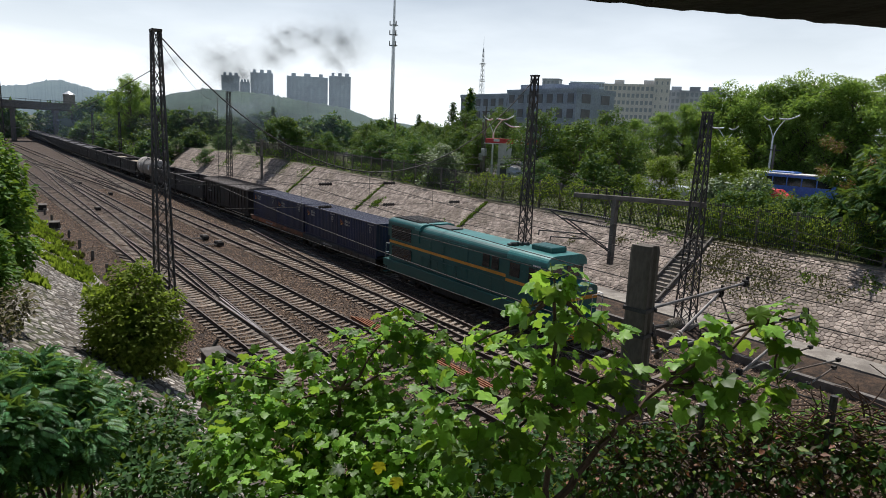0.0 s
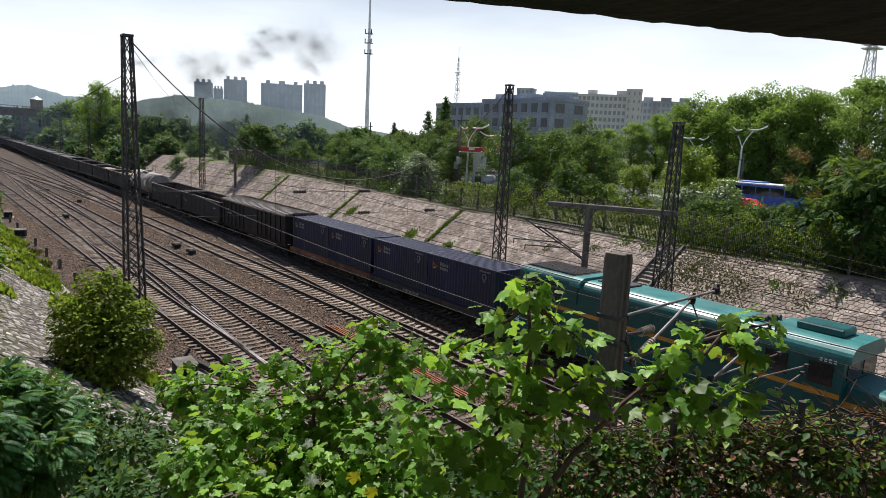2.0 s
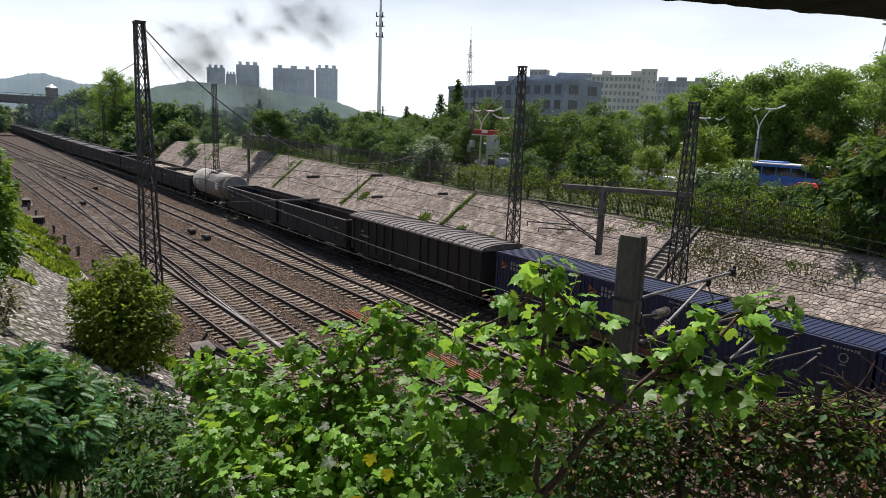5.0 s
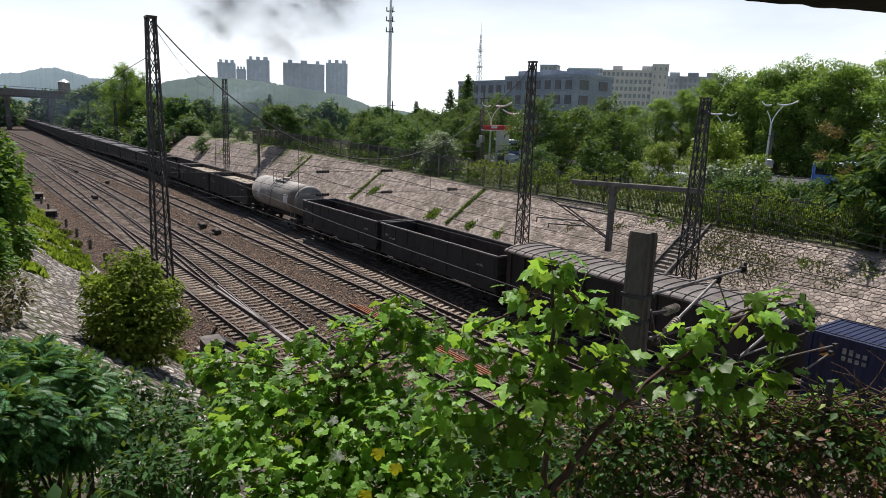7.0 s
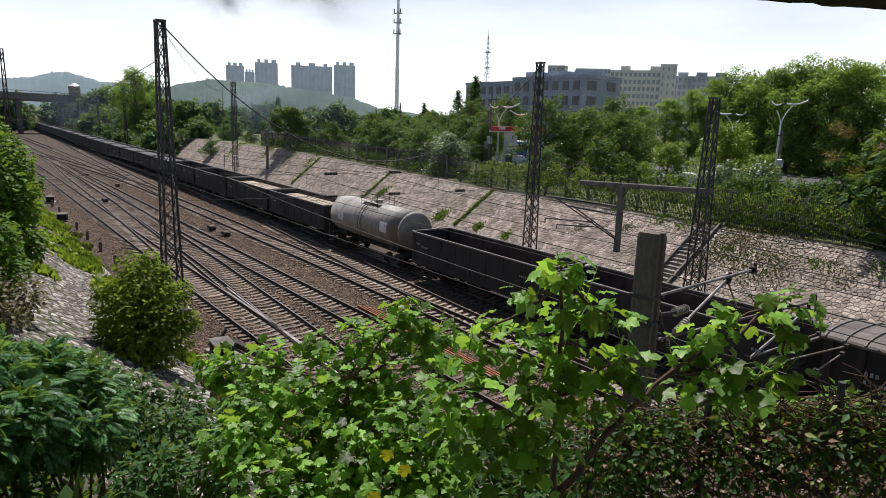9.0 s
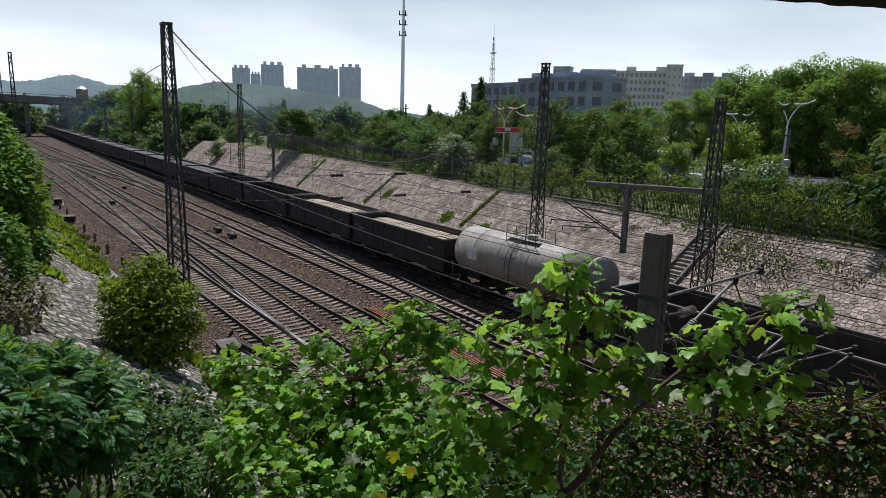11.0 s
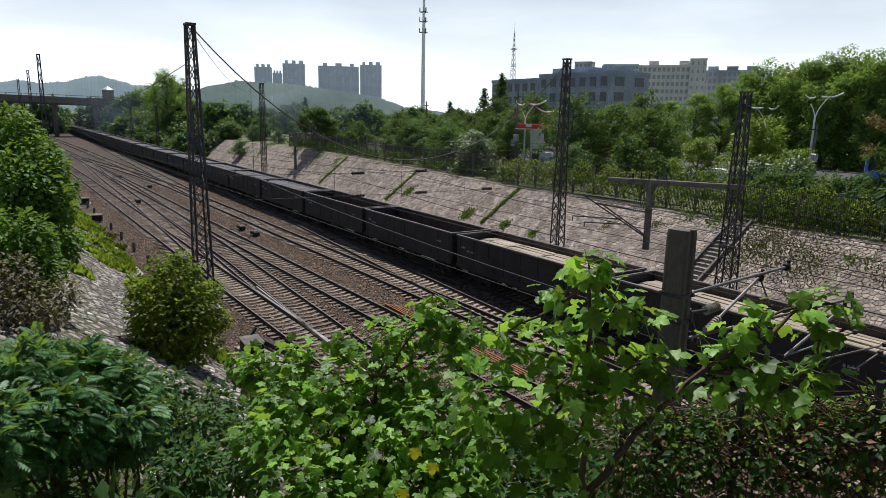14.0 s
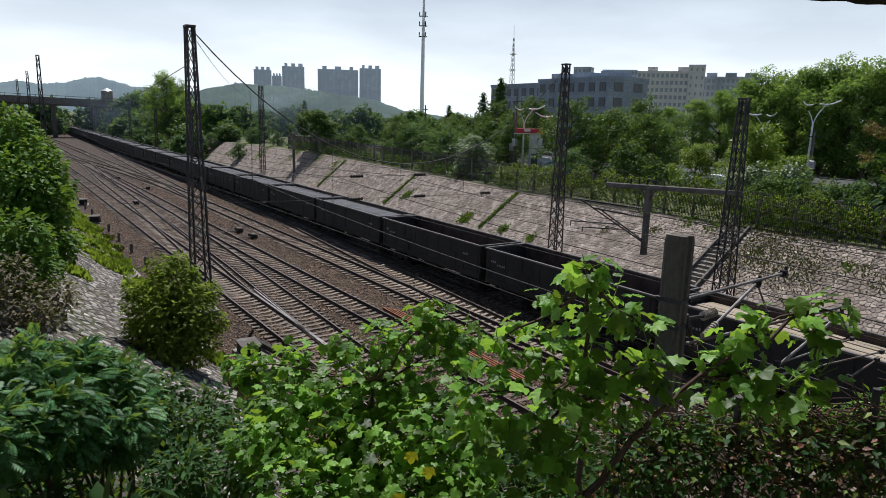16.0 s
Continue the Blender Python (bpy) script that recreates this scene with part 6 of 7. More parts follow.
undergrowth("brown dry leaves on the bank", 6000, 0.1, LEAF_BROWN, 93, (-7, 1, 2.5, 8.5, 0.7))


bush("undergrowth_shrub", "dense dark leafy undergrowth shrub", [(-4.81, 3.91, 7.05, 0.43), (-4.66, 4.39, 7.12, 0.44), (-4.33, 4.71, 7.18, 0.44), (-4.00, 5.00, 7.32, 0.37), (-3.70, 5.22, 7.33, 0.31), (-4.42, 3.76, 6.93, 0.41), (-4.02, 4.18, 7.01, 0.41), (-3.64, 4.52, 7.16, 0.35), (-4.71, 3.03, 7.01, 0.34), (-5.02, 2.48, 7.02, 0.34)], 3600, 0.10, LEAF_DARK, (-4.4, 4.2, 4.6), 78)
tagged(new("ballast_stones", leaf_mesh("ballast_stones", BALLAST_STONES, *gravel(150000), GRAVEL)), "loose brown gravel between the tracks", "gravel", "", "stuff")


# wire mesh fence with creeper
def build_mesh_fence():
    g = thing("mesh_fence", "old rusty wire mesh fence overgrown with creeper", "fence")
    a, b, top = Vector((-3.45, 4.15, 0)), Vector((-1.2, 5.5, 0)), 8.15
    d = b - a
    for k in range(4):
        p = a + d * (k / 3)
        z = top + 0.25 * k
        part("post", Solid().tube((p.x, p.y, z - 3.2), (p.x, p.y, z + 0.08), 0.03, 0.028, 8), STEEL, g)
    mesh = Solid()
    n = 34
    for k in range(-12, n):
        for sgn in (1, -1):
            t0, t1 = k / n, k / n + 0.42
            if sgn < 0:
                t0, t1 = t1, t0
            p, q = a + d * t0, a + d * t1
            if min(t0, t1) < 0 or max(t0, t1) > 1:
                continue
            mesh.tube((p.x, p.y, top + 0.75 * t0 - 1.5), (q.x, q.y, top + 0.75 * t1 - 0.05), 0.0035, 0.0035, 3, caps=False)
    part("wire_mesh", mesh, RUST, g)
    rng = random.Random(19)
    s = Solid()
    for k in range(720):
        t = rng.random()
        p = a + d * t
        z = top + 0.75 * t - rng.uniform(0, 1.4)
        q = p + d * rng.uniform(-0.18, 0.18) + Vector((rng.uniform(-0.15, 0.15), rng.uniform(-0.15, 0.15), 0))
        limb(s, (p.x, p.y, z), (q.x, q.y, z + rng.uniform(-0.35, 0.35)), 0.007, 0.004, rng, 0.15, 3)
    part("creeper_mass", s, TWIG, g)
    blobs = [(p.x, p.y, top + 0.75 * t - 0.45, 0.42) for t, p in [(k / 8, a + d * (k / 8)) for k in range(9)]]
    share("creeper_leaves", cloud(blobs, 2000, 0.075, 17, SIMPLE, LEAF_DARK, "creeper_leaves"), g, pose(0, 0, 0))
    share("dry_leaves", cloud(blobs, 1100, 0.05, 21, SIMPLE, LEAF_BROWN, "dry_leaves"), g, pose(0, 0, 0))
    share("young_leaves", cloud(blobs, 520, 0.07, 23, SIMPLE, LEAF_YELLOW, "young_leaves"), g, pose(0, 0, 0))
    share("red_leaves", cloud(blobs, 420, 0.06, 18, SIMPLE, LEAF_RED, "red_leaves"), g, pose(0, 0, 0))
    share("top_leaves", cloud([(-3.17, 4.37, 8.05, 0.13), (-2.93, 4.54, 8.14, 0.14), (-2.74, 4.77, 8.21, 0.14), (-2.50, 4.90, 8.30, 0.14), (-2.30, 5.00, 8.39, 0.14), (-2.06, 5.10, 8.39, 0.13), (-1.99, 5.24, 8.52, 0.15)], 700, 0.085, 20, SIMPLE, LEAF, "top_leaves"), g, pose(0, 0, 0))


build_mesh_fence()

# ---- distance: buildings, towers, hills, road ----
FACADE = mat("facade_grey", (0.36, 0.39, 0.44), (0.45, 0.48, 0.53), 0.3, 0.85, 0.0, 0.1, fine=3, stain=(0.27, 0.29, 0.32))
FACADE_OFFICE = mat("facade_office", (0.23, 0.27, 0.335), (0.31, 0.35, 0.415), 0.3, 0.85, 0.0, 0.1, fine=3, stain=(0.17, 0.19, 0.22))
FACADE_WARM = mat("facade_beige", (0.52, 0.51, 0.50), (0.62, 0.60, 0.585), 0.2, 0.85, 0.0, 0.1, fine=2)
FACADE_BLUE = mat("facade_blue_glass", (0.34, 0.43, 0.54), (0.44, 0.52, 0.62), 0.2, 0.3, 0.0, 0.0, fine=2)
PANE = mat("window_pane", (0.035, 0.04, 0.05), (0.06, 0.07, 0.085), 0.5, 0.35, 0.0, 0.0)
# Paler than the near pane, with distance haze put into the colour.
PANE_HAZED = mat("hazed_pane", (0.20, 0.235, 0.27), (0.26, 0.295, 0.33), 0.5, 0.3, 0.0, 0.0)
RED = mat("red_fascia", (0.45, 0.025, 0.03), (0.52, 0.04, 0.04), 2.0, 0.5, 0.0, 0.0)
BLUE_PAINT = mat("blue_paint", (0.03, 0.12, 0.42), (0.05, 0.16, 0.5), 2.0, 0.35, 0.0, 0.0)
SILVER = mat("lamp_silver", (0.55, 0.57, 0.6), (0.7, 0.72, 0.74), 2.0, 0.35, 0.3, 0.0)
RUBBER = mat("rubber", (0.015, 0.015, 0.015), (0.03, 0.03, 0.03), 5.0, 0.9, 0.0, 0.1)


def hazed_mat(name, c1, c2, glow, strength):
    """Far hills and tower blocks; blue emission puts the haze of distance into them."""
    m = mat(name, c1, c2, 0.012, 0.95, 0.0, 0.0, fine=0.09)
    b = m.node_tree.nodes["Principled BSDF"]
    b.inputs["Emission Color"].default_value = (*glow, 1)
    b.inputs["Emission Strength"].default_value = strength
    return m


HILL = hazed_mat("far_hill", (0.02, 0.035, 0.03), (0.035, 0.055, 0.042), (0.30, 0.43, 0.56), 0.36)
HILL_NEAR = hazed_mat("wooded_hill", (0.010, 0.026, 0.016), (0.042, 0.075, 0.044), (0.24, 0.37, 0.45), 0.17)
# Towers glow blue-grey for haze; panes are paled towards the wall colour.
TOWER_WALL = hazed_mat("hazed_tower_wall", (0.20, 0.23, 0.27), (0.26, 0.29, 0.33), (0.36, 0.44, 0.52), 0.24)
TOWER_PANE = hazed_mat("hazed_tower_pane", (0.17, 0.20, 0.235), (0.215, 0.245, 0.28), (0.36, 0.44, 0.52), 0.23)


def hill(name, material, crest, depth, seed, label):
    """A wooded ridge along a few crest points (x, y, height)."""
    s = Solid()
    n = 260
    rings = []
    total = len(crest) - 1
    for k in range(n + 1):
        t = k / n * total
        i = min(int(t), total - 1)
        f = t - i
        f = f * f * (3 - 2 * f)
        a, b = Vector(crest[i]), Vector(crest[i + 1])
        p = a.lerp(b, f)
        out = Vector((p.x, p.y, 0)).normalized()
        ring = []
        for j, (d, h) in enumerate(((-1.0, 0.0), (-0.6, 0.42), (-0.3, 0.78), (-0.1, 0.97), (0.0, 1.0), (0.5, 0.6), (1.0, 0.0))):
            q = p + out * d * depth
            z = p.z * h * (1 + 0.05 * noise.noise((k * 0.16, j * 0.7, seed))) + ((1.2 + p.z * 0.035) * noise.noise((k * 0.9, j * 1.3, seed)) + 1.5 * noise.noise((k * 2.3, j * 2.3, seed)) if 0 < h else 0)
            ring.append((q.x, q.y, z))
        rings.append(ring)
    s.loft(rings, closed=False, caps=False)
    ob = setting(name, s, material, label, "hill", smooth=True)
    return ob


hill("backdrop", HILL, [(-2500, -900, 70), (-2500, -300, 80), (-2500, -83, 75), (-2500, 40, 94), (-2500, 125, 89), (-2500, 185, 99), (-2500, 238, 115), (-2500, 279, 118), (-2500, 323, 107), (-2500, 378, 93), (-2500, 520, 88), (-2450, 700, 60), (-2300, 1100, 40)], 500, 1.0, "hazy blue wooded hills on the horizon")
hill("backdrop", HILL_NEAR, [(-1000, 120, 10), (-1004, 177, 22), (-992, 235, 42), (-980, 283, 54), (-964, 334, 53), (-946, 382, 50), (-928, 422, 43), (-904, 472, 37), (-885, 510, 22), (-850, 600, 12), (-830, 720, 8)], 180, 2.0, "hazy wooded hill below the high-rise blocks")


def block(name, label, category, corner, along, length, depth, z0, z1, storeys, bays, wall_mat, pane_mat, win=(0.55, 0.6), group="", roof_bits=0, every=1):
    """A building: corner on the ground, main face along a heading (degrees) and side face to its left."""
    g = thing(name, label, category, group, at=pose(corner[0], corner[1], z0, 0, 0, along))
    h = z1 - z0
    wall = Solid().box((length / 2, depth / 2, h / 2), (length, depth, h))
    part("wall", wall, wall_mat, g)
    part("parapet", Solid().box((length / 2, depth / 2, h + 0.35), (length + 0.3, depth + 0.3, 0.7)), wall_mat, g)
    fh, bw = h / storeys, length / bays
    me = Solid().box((0, 0, 0), (bw * win[0], 0.16, fh * win[1])).mesh("window", pane_mat)
    sill = Solid().box((0, 0, 0), (bw * win[0] * 1.12, 0.3, fh * 0.06)).mesh("sill", wall_mat)
    for i in range(storeys):
        for j in range(bays):
            w = share("window", me, g, pose((j + 0.5) * bw, -0.02, (i + 0.55) * fh))
            if z1 - z0 < 25:
                share("sill", sill, w, pose(0, -0.08, -fh * win[1] / 2 - fh * 0.03))
    nb = max(2, int(depth / bw / 1.4))
    ms = Solid().box((0, 0, 0), (0.16, depth / nb * win[0] * 0.8, fh * win[1])).mesh("window", pane_mat)
    for i in range(storeys):
        for j in range(nb):
            share("window", ms, g, pose(-0.02, (j + 0.5) * depth / nb, (i + 0.55) * fh))
            share("window", ms, g, pose(length + 0.02, (j + 0.5) * depth / nb, (i + 0.55) * fh))
    rng = random.Random(int(length * 7))
    for k in range(roof_bits):
        w = rng.uniform(0.08, 0.2) * length
        x = length * (k + 0.5) / roof_bits
        part("roof_block", Solid().box((x, depth / 2, h + 0.7 + h * 0.03), (w, depth * 0.6, h * 0.06 + 0.6)), wall_mat, g)
    return g


# grey office block: long face towards +x, short face towards the cutting
block("office_building", "grey five-storey office building with dark windows", "building", (-118.5, 104.0), 0, 21.5, 12.0, 3.9, 19.6, 5, 7, FACADE_OFFICE, PANE, roof_bits=3)
block("office_building", "grey lower wing of the office building", "building", (-139.0, 106.0), 0, 20.3, 12.0, 3.9, 19.0, 5, 7, FACADE_OFFICE, PANE)
block("campus_building", "distant beige institute building with window rows", "building", (-274.5, 317.9), 38, 34.5, 14, 4, 41.5, 9, 13, FACADE_WARM, PANE_HAZED, (0.62, 0.55), "distant buildings", 2)
block("campus_building", "distant beige stair tower of the institute", "building", (-250.5, 334.0), 38, 9, 14, 4, 45.0, 9, 3, FACADE_WARM, PANE_HAZED, (0.3, 0.4), "distant buildings")
block("campus_building", "distant grey institute building with window rows", "building", (-263.5, 364.8), 34, 33, 14, 4, 40.5, 9, 12, FACADE, PANE_HAZED, (0.62, 0.6), "distant buildings", 3)
block("glass_office", "distant blue glass office building", "building", (-413.6, 434.6), 42, 29, 16, 4, 56, 12, 12, FACADE_BLUE, PANE_HAZED, (0.8, 0.6), "distant buildings")
block("campus_building", "distant pale slab building", "building", (-324, 314), 30, 11, 9, 4, 46, 10, 4, FACADE, PANE_HAZED, (0.5, 0.5), "distant buildings")
for cx, cy, ln, top, st in ((-1239, 393, 30, 92, 24), (-1229, 424, 16, 82, 20), (-1222, 441, 40, 100, 26), (-1199, 502, 76, 98, 26), (-1166, 574, 40, 102, 28)):
    block("high_rise", "distant high-rise apartment block, blue-grey with haze put into its colour", "building", (cx, cy), 66, ln, 22, 8, top, st, max(4, int(ln / 7)), TOWER_WALL, TOWER_PANE, (0.5, 0.45), "distant high-rise blocks", 3)


def monopole():
    g = thing("radio_tower", "tall slender pale grey monopole radio tower", "tower", at=pose(-255.9, 156.6, 3.5))
    part("mast", Solid().tube((0, 0, 0), (0, 0, 46), 1.05, 0.7, 16).tube((0, 0, 46), (0, 0, 66), 0.7, 0.35, 12).tube((0, 0, 66), (0, 0, 84), 0.12, 0.04, 8), SILVER, g)
    for z in (42.5, 47.0, 51.0):
        p = Solid()
        for k in range(12):
            a, b = 2 * math.pi * k / 12, 2 * math.pi * (k + 1) / 12
            p.bar((1.7 * math.cos(a), 1.7 * math.sin(a), z), (1.7 * math.cos(b), 1.7 * math.sin(b), z), 0.16)
            if k % 4 == 0:
                p.bar((0, 0, z), (1.7 * math.cos(a), 1.7 * math.sin(a), z), 0.12)
                p.box((1.75 * math.cos(a), 1.75 * math.sin(a), z + 0.8), (0.3, 0.3, 2.0))
        part("antenna_ring", p, STEEL, g)


monopole()


def lattice_tower(x, y, z0, h, w, label):
    g = thing("lattice_tower", label, "tower", "radio towers", at=pose(x, y, z0))
    legs = []
    for sx, sy in ((-1, -1), (1, -1), (1, 1), (-1, 1)):
        a, b = Vector((sx * w, sy * w, 0)), Vector((sx * w * 0.12, sy * w * 0.12, h * 0.86))
        legs.append((a, b))
        part("leg", Solid().bar(a, b, w * 0.08), STEEL_PALE, g)
    for i in range(4):
        br = Solid()
        (a0, a1), (b0, b1) = legs[i], legs[(i + 1) % 4]
        for k in range(16):
            br.bar(a0.lerp(a1, k / 16), b0.lerp(b1, (k + 1) / 16), w * 0.04).bar(b0.lerp(b1, k / 16), a0.lerp(a1, (k + 1) / 16), w * 0.04)
        tagged(part("bracing", br, STEEL_PALE, g), kind="stuff")
    part("spire", Solid().tube((0, 0, h * 0.84), (0, 0, h), w * 0.07, w * 0.02, 6), STEEL_PALE, g)
    for t in (0.5, 0.68):
        part("platform", Solid().box((0, 0, h * t), (w * 1.5, w * 1.5, w * 0.12)), STEEL_PALE, g)
        part("platform_rail", Solid().box((0, 0, h * t + w * 0.4), (w * 1.6, w * 1.6, w * 0.06)), STEEL_PALE, g)


lattice_tower(-326.2, 264.5, 14, 54.5, 1.9, "distant slender lattice radio mast")
lattice_tower(-88.9, 244.3, 4, 62, 3.2, "distant steel lattice radio tower above the trees")


def viaduct():
    g = thing("viaduct", "long grey concrete road viaduct crossing in the distance", "viaduct", kind="structure")
    a, b = Vector((-310, -90, 14.2)), Vector((-303, 38, 11.5))
    d = (b - a)
    rings = []
    for p in (a, b):
        rings.append([(p.x - 5, p.y, p.z), (p.x + 5, p.y, p.z), (p.x + 6, p.y, p.z + 0.6), (p.x + 6, p.y, p.z + 3.0), (p.x + 5.7, p.y, p.z + 3.0), (p.x + 5.7, p.y, p.z + 1.7), (p.x - 6, p.y, p.z + 1.7)])
    part("deck", Solid().loft(rings), CONCRETE_DARK, g)
    for k in range(9):
        p = a.lerp(b, (k + 0.5) / 9)
        part("pier", Solid().box((p.x, p.y, p.z / 2 - 0.2), (2.2, 1.6, p.z)).box((p.x, p.y, p.z - 0.5), (8, 1.8, 1.0)), CONCRETE_DARK, g)
    for k in range(26):
        p = a.lerp(b, (k + 0.5) / 26)
        part("rail_post", Solid().box((p.x + 5.85, p.y, p.z + 3.4), (0.15, 0.15, 0.9)), STEEL, g)
    part("parapet_rail", Solid().bar((a.x + 5.85, a.y, a.z + 3.7), (b.x + 5.85, b.y, b.z + 3.7), 0.14), STEEL, g)
    g = thing("viaduct_ramp", "pale concrete road ramp among the trees", "viaduct", kind="structure")
    part("deck", Solid().bar((-300, 88, 10.3), (-270, 125, 9.6), 6, 1.2), CONCRETE, g)
    for k in range(4):
        p = Vector((-300, 88, 0)).lerp(Vector((-270, 125, 0)), (k + 0.5) / 4)
        part("pier", Solid().box((p.x, p.y, 4.8), (1.4, 1.4, 10)), CONCRETE, g)
    g = thing("water_tower", "round grey concrete water tower in the distance", "tower", at=pose(-327.7, 38.8, 3.4))
    part("drum", Solid().tube((0, 0, 9), (0, 0, 15.5), 2.3, 2.3, 24), CONCRETE, g)
    part("roof_cone", Solid().tube((0, 0, 15.5), (0, 0, 16.8), 2.5, 0.3, 24), SILVER, g)
    part("stem", Solid().tube((0, 0, -4), (0, 0, 9), 1.7, 1.7, 16), CONCRETE, g)


viaduct()


# ---- road and street furniture ----
s = Solid()
s.loft([[(x, 59, 3.6), (x, 93, 3.6), (x, 93, lerp(FAR_TOP, x) + 0.04), (x, 59, lerp(FAR_TOP, x) + 0.04)] for x in (-140, -100, -72, -50, -20, 60)])
setting("road", s, ASPHALT, "grey asphalt road beyond the park strip", "road")
s = Solid()
for y in (58.8, 93.2):
    s.loft([[(x, y - 0.2, 3.6), (x, y + 0.2, 3.6), (x, y + 0.2, lerp(FAR_TOP, x) + 0.18), (x, y - 0.2, lerp(FAR_TOP, x) + 0.18)] for x in (-140, -100, -72, -50, -20, 60)])
setting("road_kerb", s, CONCRETE, "pale concrete kerbs along the road", "kerb")


def street_lamp(x, y, height, turn):
    g = thing("street_lamp", "silver street lamp with two curved wing-shaped heads", "street lamp", "street lamps", at=pose(x, y, ground_z(x, y), 0, 0, turn))
    part("pole", Solid().tube((0, 0, 0), (0, 0, height * 0.72), 0.16, 0.11, 12), SILVER, g)
    for e, ln, rise in ((1, 2.4, 1.0), (-1, 1.2, 0.7)):
        pts = [(e * ln * 0.55 * t ** 2.0, 0, height * (0.68 + 0.30 * t * rise)) for t in [k / 7 for k in range(8)]]
        part("arm", Solid().path(pts, 0.06, 8), SILVER, g)
        rings = []
        for k in range(9):
            t = k / 8
            px = e * (ln * 0.18 + ln * 0.95 * t)
            pz = height * (0.955 + 0.02 * rise) - 0.3 * math.sin(math.pi * t) + 0.45 * t * rise
            w = 0.8 * math.sin(math.pi * (0.12 + 0.8 * t)) + 0.03
            rings.append([(px, -w, pz + 0.06), (px, 0, pz + 0.13), (px, w, pz + 0.06), (px, w * 0.8, pz - 0.03), (px, 0, pz - 0.06), (px, -w * 0.8, pz - 0.03)])
        part("lamp_head", Solid().loft(rings), SILVER, g, "curved silver lamp wing")
    part("base", Solid().tube((0, 0, 0), (0, 0, 0.9), 0.24, 0.2, 12), SILVER, g)


street_lamp(-44.2, 84.1, 9.9, 27)
street_lamp(-50.1, 83.3, 8.5, 205)
street_lamp(-70.2, 59.4, 8.1, 40)
street_lamp(-66.9, 62.0, 7.2, 215)

for x, y, h in ((-71.0, 58.6, 9.5), (-43.7, 83.9, 6.4), (-72.5, 59.4, 7.4), (-92, 57, 8)):
    g = thing("utility_pole", "dark slim utility pole beside the road", "utility pole", "utility poles", at=pose(x, y, ground_z(x, y)))
    part("shaft", Solid().tube((0, 0, 0), (0, 0, h), 0.17, 0.12, 10), CONCRETE_DARK, g)
    part("cross_arm", Solid().box((0, 0, h - 0.7), (1.6, 0.12, 0.12)), STEEL, g)
    part("transformer", Solid().box((0.3, -0.3, h * 0.35), (0.7, 0.5, 1.0)), STEEL_PALE, g, bevel=0.05)

g = thing("petrol_kiosk", "small white roadside building with a red fascia", "building", at=pose(-69.6, 60.6, 4.1, 0, 0, 49))
part("wall", Solid().box((0.4, 0, 2.5), (1.8, 2.6, 5.0)), FACADE_WARM, g)
part("fascia", Solid().box((1.2, 0, 5.25), (7.0, 3.0, 0.6)), RED, g, "red roof fascia")
part("fascia_trim", Solid().box((1.2, 0, 4.9), (7.5, 3.1, 0.1)), WHITE, g)
part("door", Solid().box((0.3, -1.31, 1.2), (0.9, 0.05, 2.1)), PANE, g)
part("column", Solid().box((4.5, 0, 2.45), (0.35, 0.35, 4.9)), WHITE, g)
part("fascia_marks", Solid().box((-0.8, -1.52, 5.35), (0.8, 0.02, 0.35)).box((2.6, -1.52, 5.35), (1.6, 0.02, 0.3)), WHITE, g)


def car(x, y, turn, paint, label):
    g = thing("car", label, "car", "cars on the road", at=pose(x, y, ground_z(x, y) + 0.04, 0, 0, turn))
    prof = [(-2.2, 0.35), (-2.2, 0.75), (-2.05, 0.9), (-1.55, 0.95), (-0.95, 1.4), (0.6, 1.42), (1.25, 0.95), (2.0, 0.85), (2.2, 0.65), (2.2, 0.35)]
    part("body", Solid().loft([[(px, w * (0.86 if pz > 1.0 else 1.0), pz) for px, pz in prof] for w in (-0.86, -0.8, 0.8, 0.86)]), paint, g, bevel=0.03)
    part("windows", Solid().loft([[(px, w, pz) for px, pz in [(-1.35, 1.0), (-0.9, 1.34), (0.55, 1.36), (1.05, 1.0)]] for w in (-0.765, 0.765)]), GLASS_DARK, g)
    for wx in (-1.35, 1.35):
        for wy in (-0.78, 0.78):
            w = part("wheel", Solid().tube((wx, wy - 0.1, 0.32), (wx, wy + 0.1, 0.32), 0.32, 0.32, 16), RUBBER, g)
            part("rim", Solid().tube((wx, wy - 0.108, 0.32), (wx, wy + 0.108, 0.32), 0.19, 0.19, 12), SILVER, w)
    for wy in (-0.6, 0.6):
        part("headlight", Solid().box((2.15, wy, 0.7), (0.14, 0.34, 0.14)), WHITE, g)
    return g


car(-47.6, 63.2, 170, WHITE, "white car on the road behind the park strip")
car(-43.2, 64.6, 172, SILVER, "silver car on the road behind the park strip")
car(-54.0, 63.0, 168, BLUE_PAINT, "blue car on the road behind the park strip")
car(-68.9, 61.6, 170, WHITE, "white car near the roadside building")
RED_CAR = car(-36.8, 74.5, 172, RED, "red car beside the bus")


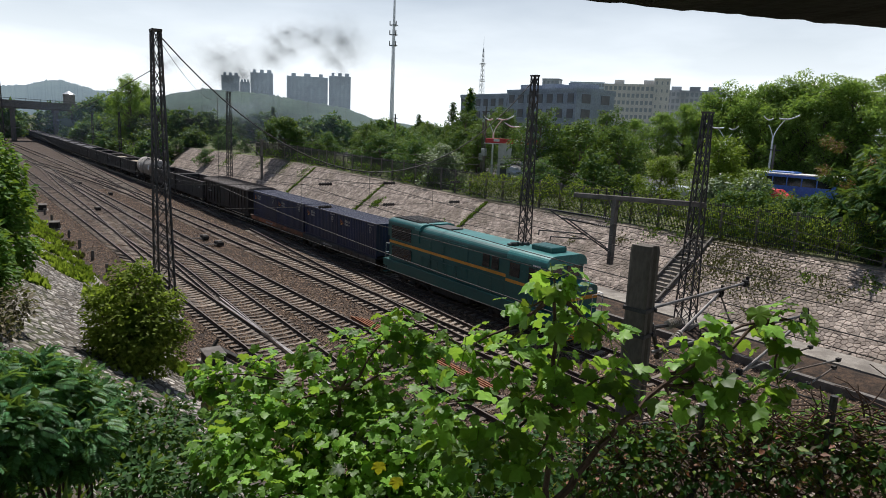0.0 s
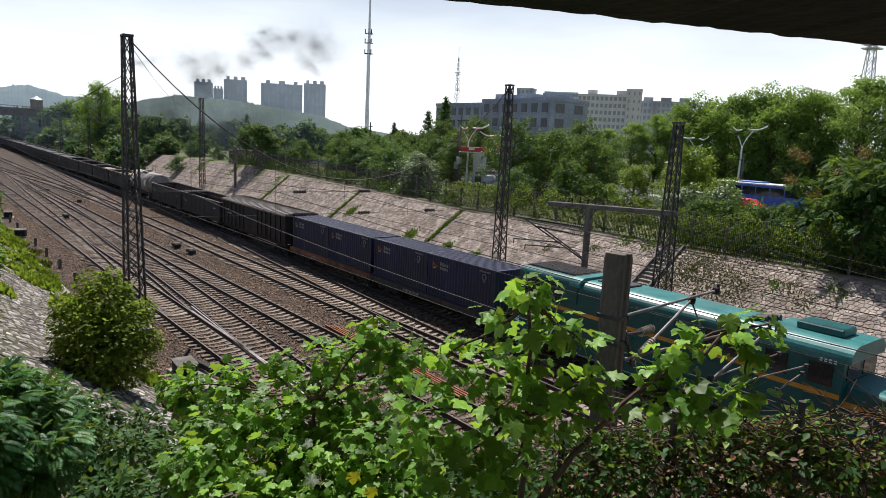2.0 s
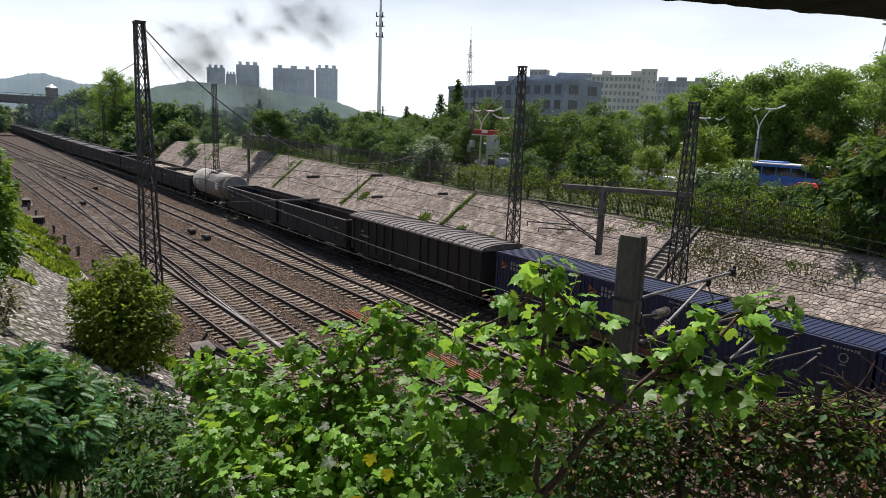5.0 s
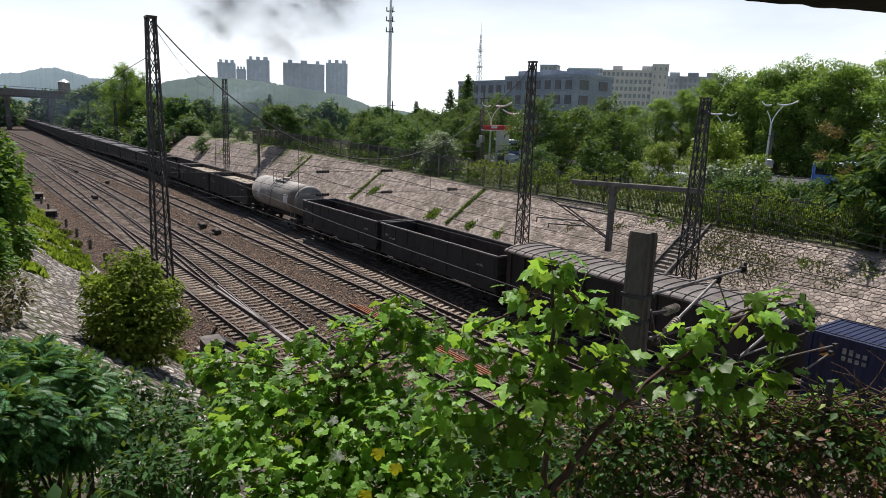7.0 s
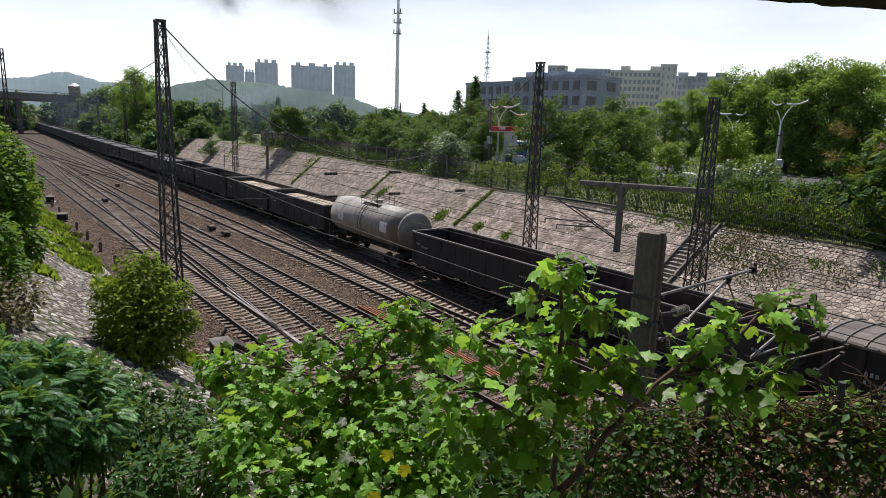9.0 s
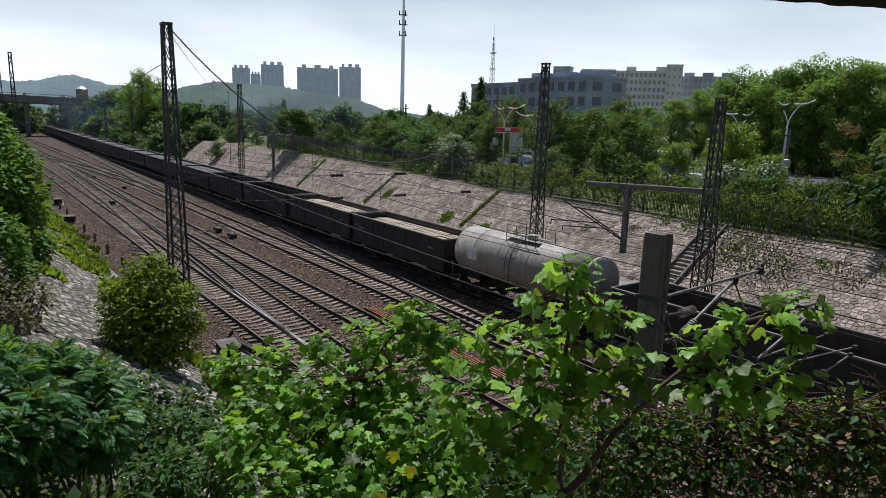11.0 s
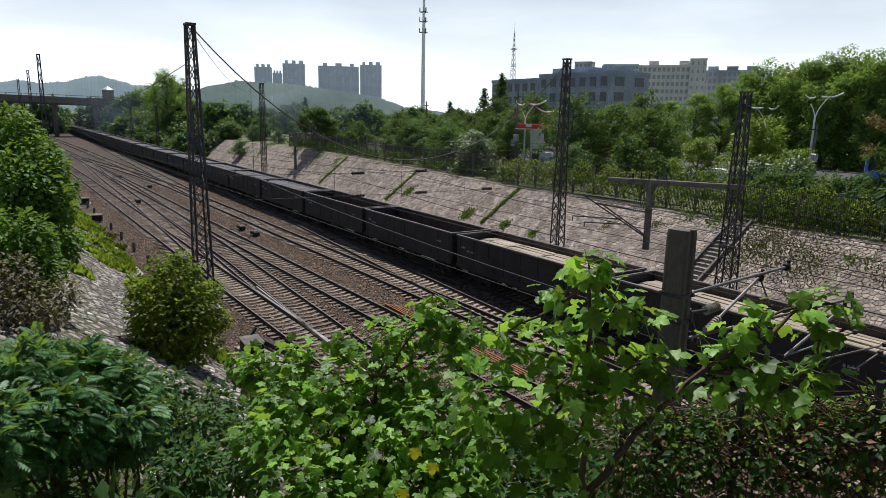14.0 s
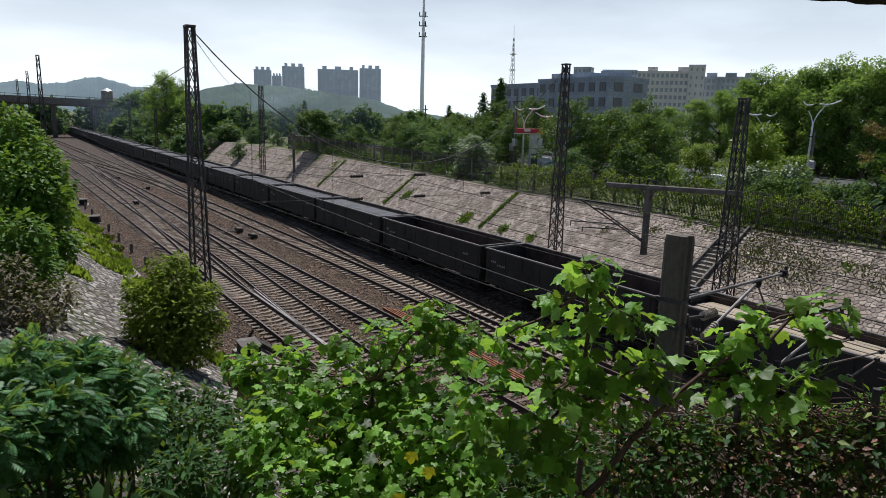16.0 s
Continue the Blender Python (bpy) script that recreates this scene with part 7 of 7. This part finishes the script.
def bus(x, y, turn, label):
    g = thing("bus", label, "bus", "", at=pose(x, y, ground_z(x, y) + 0.04, 0, 0, turn))
    part("body", Solid().box((0, 0, 1.65), (11.0, 2.5, 2.6)), BLUE_PAINT, g, bevel=0.12)
    part("roof", Solid().box((0, 0, 3.02), (10.8, 2.4, 0.2)), WHITE, g, "white roof", bevel=0.06)
    part("roof_unit", Solid().box((-1, 0, 3.2), (3.0, 1.7, 0.24)), BLUE_PAINT, g, bevel=0.05)
    for e in (-1, 1):
        for k in range(6):
            part("side_window", Solid().box((-4.3 + k * 1.7, e * 1.255, 2.2), (1.55, 0.03, 0.95)), GLASS_DARK, g)
    for wx in (-3.2, 3.4):
        for wy in (-1.1, 1.1):
            part("wheel", Solid().tube((wx, wy - 0.15, 0.48), (wx, wy + 0.15, 0.48), 0.48, 0.48, 16), RUBBER, g)
    part("windscreen", Solid().box((5.5, 0, 2.0), (0.04, 2.2, 1.3)), GLASS_DARK, g)
    return g


BUS = bus(-38.5, 79.0, 172, "blue city bus with white roof on the road")
BUS_B = bus(-25.5, 78.0, 172, "blue city bus with white roof, further along the road")

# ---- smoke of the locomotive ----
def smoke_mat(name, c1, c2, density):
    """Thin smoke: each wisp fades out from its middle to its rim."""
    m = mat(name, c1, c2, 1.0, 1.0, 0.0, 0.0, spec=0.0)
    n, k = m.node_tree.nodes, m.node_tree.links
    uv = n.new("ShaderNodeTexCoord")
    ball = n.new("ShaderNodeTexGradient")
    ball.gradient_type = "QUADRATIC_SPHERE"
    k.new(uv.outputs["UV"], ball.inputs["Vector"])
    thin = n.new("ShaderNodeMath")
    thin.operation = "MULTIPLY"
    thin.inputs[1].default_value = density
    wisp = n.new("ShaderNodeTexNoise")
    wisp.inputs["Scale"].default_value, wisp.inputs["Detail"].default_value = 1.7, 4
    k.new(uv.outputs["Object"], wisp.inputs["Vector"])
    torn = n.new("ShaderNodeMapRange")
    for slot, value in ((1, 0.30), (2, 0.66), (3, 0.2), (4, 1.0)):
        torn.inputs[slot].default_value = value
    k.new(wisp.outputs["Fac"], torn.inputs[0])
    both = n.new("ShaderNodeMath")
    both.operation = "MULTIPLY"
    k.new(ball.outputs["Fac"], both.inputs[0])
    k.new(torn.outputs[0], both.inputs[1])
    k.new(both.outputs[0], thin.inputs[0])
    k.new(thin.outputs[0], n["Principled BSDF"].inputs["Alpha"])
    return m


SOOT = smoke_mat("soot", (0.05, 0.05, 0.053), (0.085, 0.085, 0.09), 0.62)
# Pale blue-grey colour stands for air haze as well as thin smoke.
HAZE = smoke_mat("thin_smoke_haze", (0.34, 0.39, 0.45), (0.42, 0.47, 0.53), 0.6)
SMOKE = []
WISP = [(math.cos(math.pi * k / 5), math.sin(math.pi * k / 5), 0.0) for k in range(10)]


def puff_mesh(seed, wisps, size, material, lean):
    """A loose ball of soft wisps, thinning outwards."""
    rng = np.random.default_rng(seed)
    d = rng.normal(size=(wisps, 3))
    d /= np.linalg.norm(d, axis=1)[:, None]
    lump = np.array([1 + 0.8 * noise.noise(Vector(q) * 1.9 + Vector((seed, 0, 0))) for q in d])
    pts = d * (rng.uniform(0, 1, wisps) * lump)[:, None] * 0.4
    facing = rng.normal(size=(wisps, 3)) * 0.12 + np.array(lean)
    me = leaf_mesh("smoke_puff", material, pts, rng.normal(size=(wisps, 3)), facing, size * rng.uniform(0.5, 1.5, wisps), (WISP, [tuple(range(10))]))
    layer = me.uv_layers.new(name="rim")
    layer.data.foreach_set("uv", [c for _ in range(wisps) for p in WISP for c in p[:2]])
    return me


def build_smoke():
    rng = random.Random(31)
    meshes = [puff_mesh(k, 1, 1.0, SOOT, (0.88, -0.42, 0.1)) for k in range(5)]
    # (start, radius, drift in metres a second): a dense head, a long trail and haze over the line
    seeds = []
    for x, y, z in ((-191, 87, 37), (-189, 91, 34), (-193, 83, 32.5), (-195, 79, 29), (-187, 95, 30), (-200, 64.5, 29), (-201.5, 59, 21)):
        seeds.append((Vector((x, y, z)), rng.uniform(6.0, 8.5), Vector((-0.3, rng.uniform(-0.1, 0.4), rng.uniform(0.5, 0.9)))))
    for k in range(3):
        seeds.append((Vector((-187 + rng.uniform(-4, 4), 82 + rng.uniform(-8, 7), 29.5 + rng.uniform(-8, 8))), rng.uniform(2.6, 4.8), Vector((-0.6, rng.uniform(0.2, 2.0), rng.uniform(0.5, 1.6)))))
    for k in range(2):
        u = (k + 0.5) / 2
        seeds.append((Vector((-203 + 14 * u, 34 + 44 * u + rng.uniform(-4, 4), 23 + 2 * u + rng.uniform(-6, 5))), rng.uniform(4.0, 8.0), Vector((-0.5, rng.uniform(0.0, 1.6), rng.uniform(0.7, 2.4)))))
    for k in range(3):
        u = (k + 0.5) / 3
        seeds.append((Vector((-150 + 45 * u, 30 + 14 * u, 8 + rng.uniform(-1, 3))), rng.uniform(5.5, 9.0), Vector((-0.3, rng.uniform(0.4, 1.2), rng.uniform(0.6, 1.4)))))
    # thin blue-grey sheets add smoke and air haze over the far woods and line
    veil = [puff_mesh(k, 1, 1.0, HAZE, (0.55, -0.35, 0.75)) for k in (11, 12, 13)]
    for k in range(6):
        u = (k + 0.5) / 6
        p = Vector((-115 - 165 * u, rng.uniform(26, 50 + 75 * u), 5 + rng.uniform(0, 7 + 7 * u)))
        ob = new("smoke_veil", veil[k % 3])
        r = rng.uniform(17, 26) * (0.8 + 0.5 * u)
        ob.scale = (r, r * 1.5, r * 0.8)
        tagged(ob, "thin blue-grey sheet standing in for smoke and hazy air over the woods", "smoke", "smoke veils")
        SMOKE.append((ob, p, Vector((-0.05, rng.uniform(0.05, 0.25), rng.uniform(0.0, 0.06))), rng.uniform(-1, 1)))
    for k, (p, r, drift) in enumerate(seeds):
        ob = new("smoke_puff", meshes[k % 5])
        ob.scale = (r * 1.2, r * 1.5, r * 1.2)
        tagged(ob, "thin drifting puff of dark diesel smoke", "smoke", "smoke puffs")
        SMOKE.append((ob, p, drift, rng.uniform(-4, 4)))


build_smoke()



def motions():
    for vehicle, offset in TRAIN:
        rows = []
        for t, s in S_ROWS:
            x = s + offset
            rows.append((t, pose(x, lerp(TRACKS[5], x), 0)))
        walk(vehicle, rows)
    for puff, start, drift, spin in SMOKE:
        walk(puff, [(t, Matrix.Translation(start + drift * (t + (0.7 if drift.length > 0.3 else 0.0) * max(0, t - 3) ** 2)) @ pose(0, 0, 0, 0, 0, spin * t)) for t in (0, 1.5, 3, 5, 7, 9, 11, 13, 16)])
    # the first bus waits, then drives on; another crawls in later
    z = ground_z(-38.5, 79.0) + 0.04
    walk(BUS, [(t, pose(x, 79.0, z, 0, 0, 0)) for t, x in ((0, -38.5), (4.5, -38.5), (7, -30), (9, -15), (16, 45))])
    walk(RED_CAR, [(t, pose(x, 74.5, z, 0, 0, 172)) for t, x in ((0, -38.5), (3, -37.5), (5, -33), (7, -18), (9, 0), (16, 60))])
    walk(BUS_B, [(t, pose(x, 76.0, z, 0, 0, 0)) for t, x in ((0, -96), (9, -80), (12, -48), (13, -40), (14.5, -20), (16, 10))])


motions()
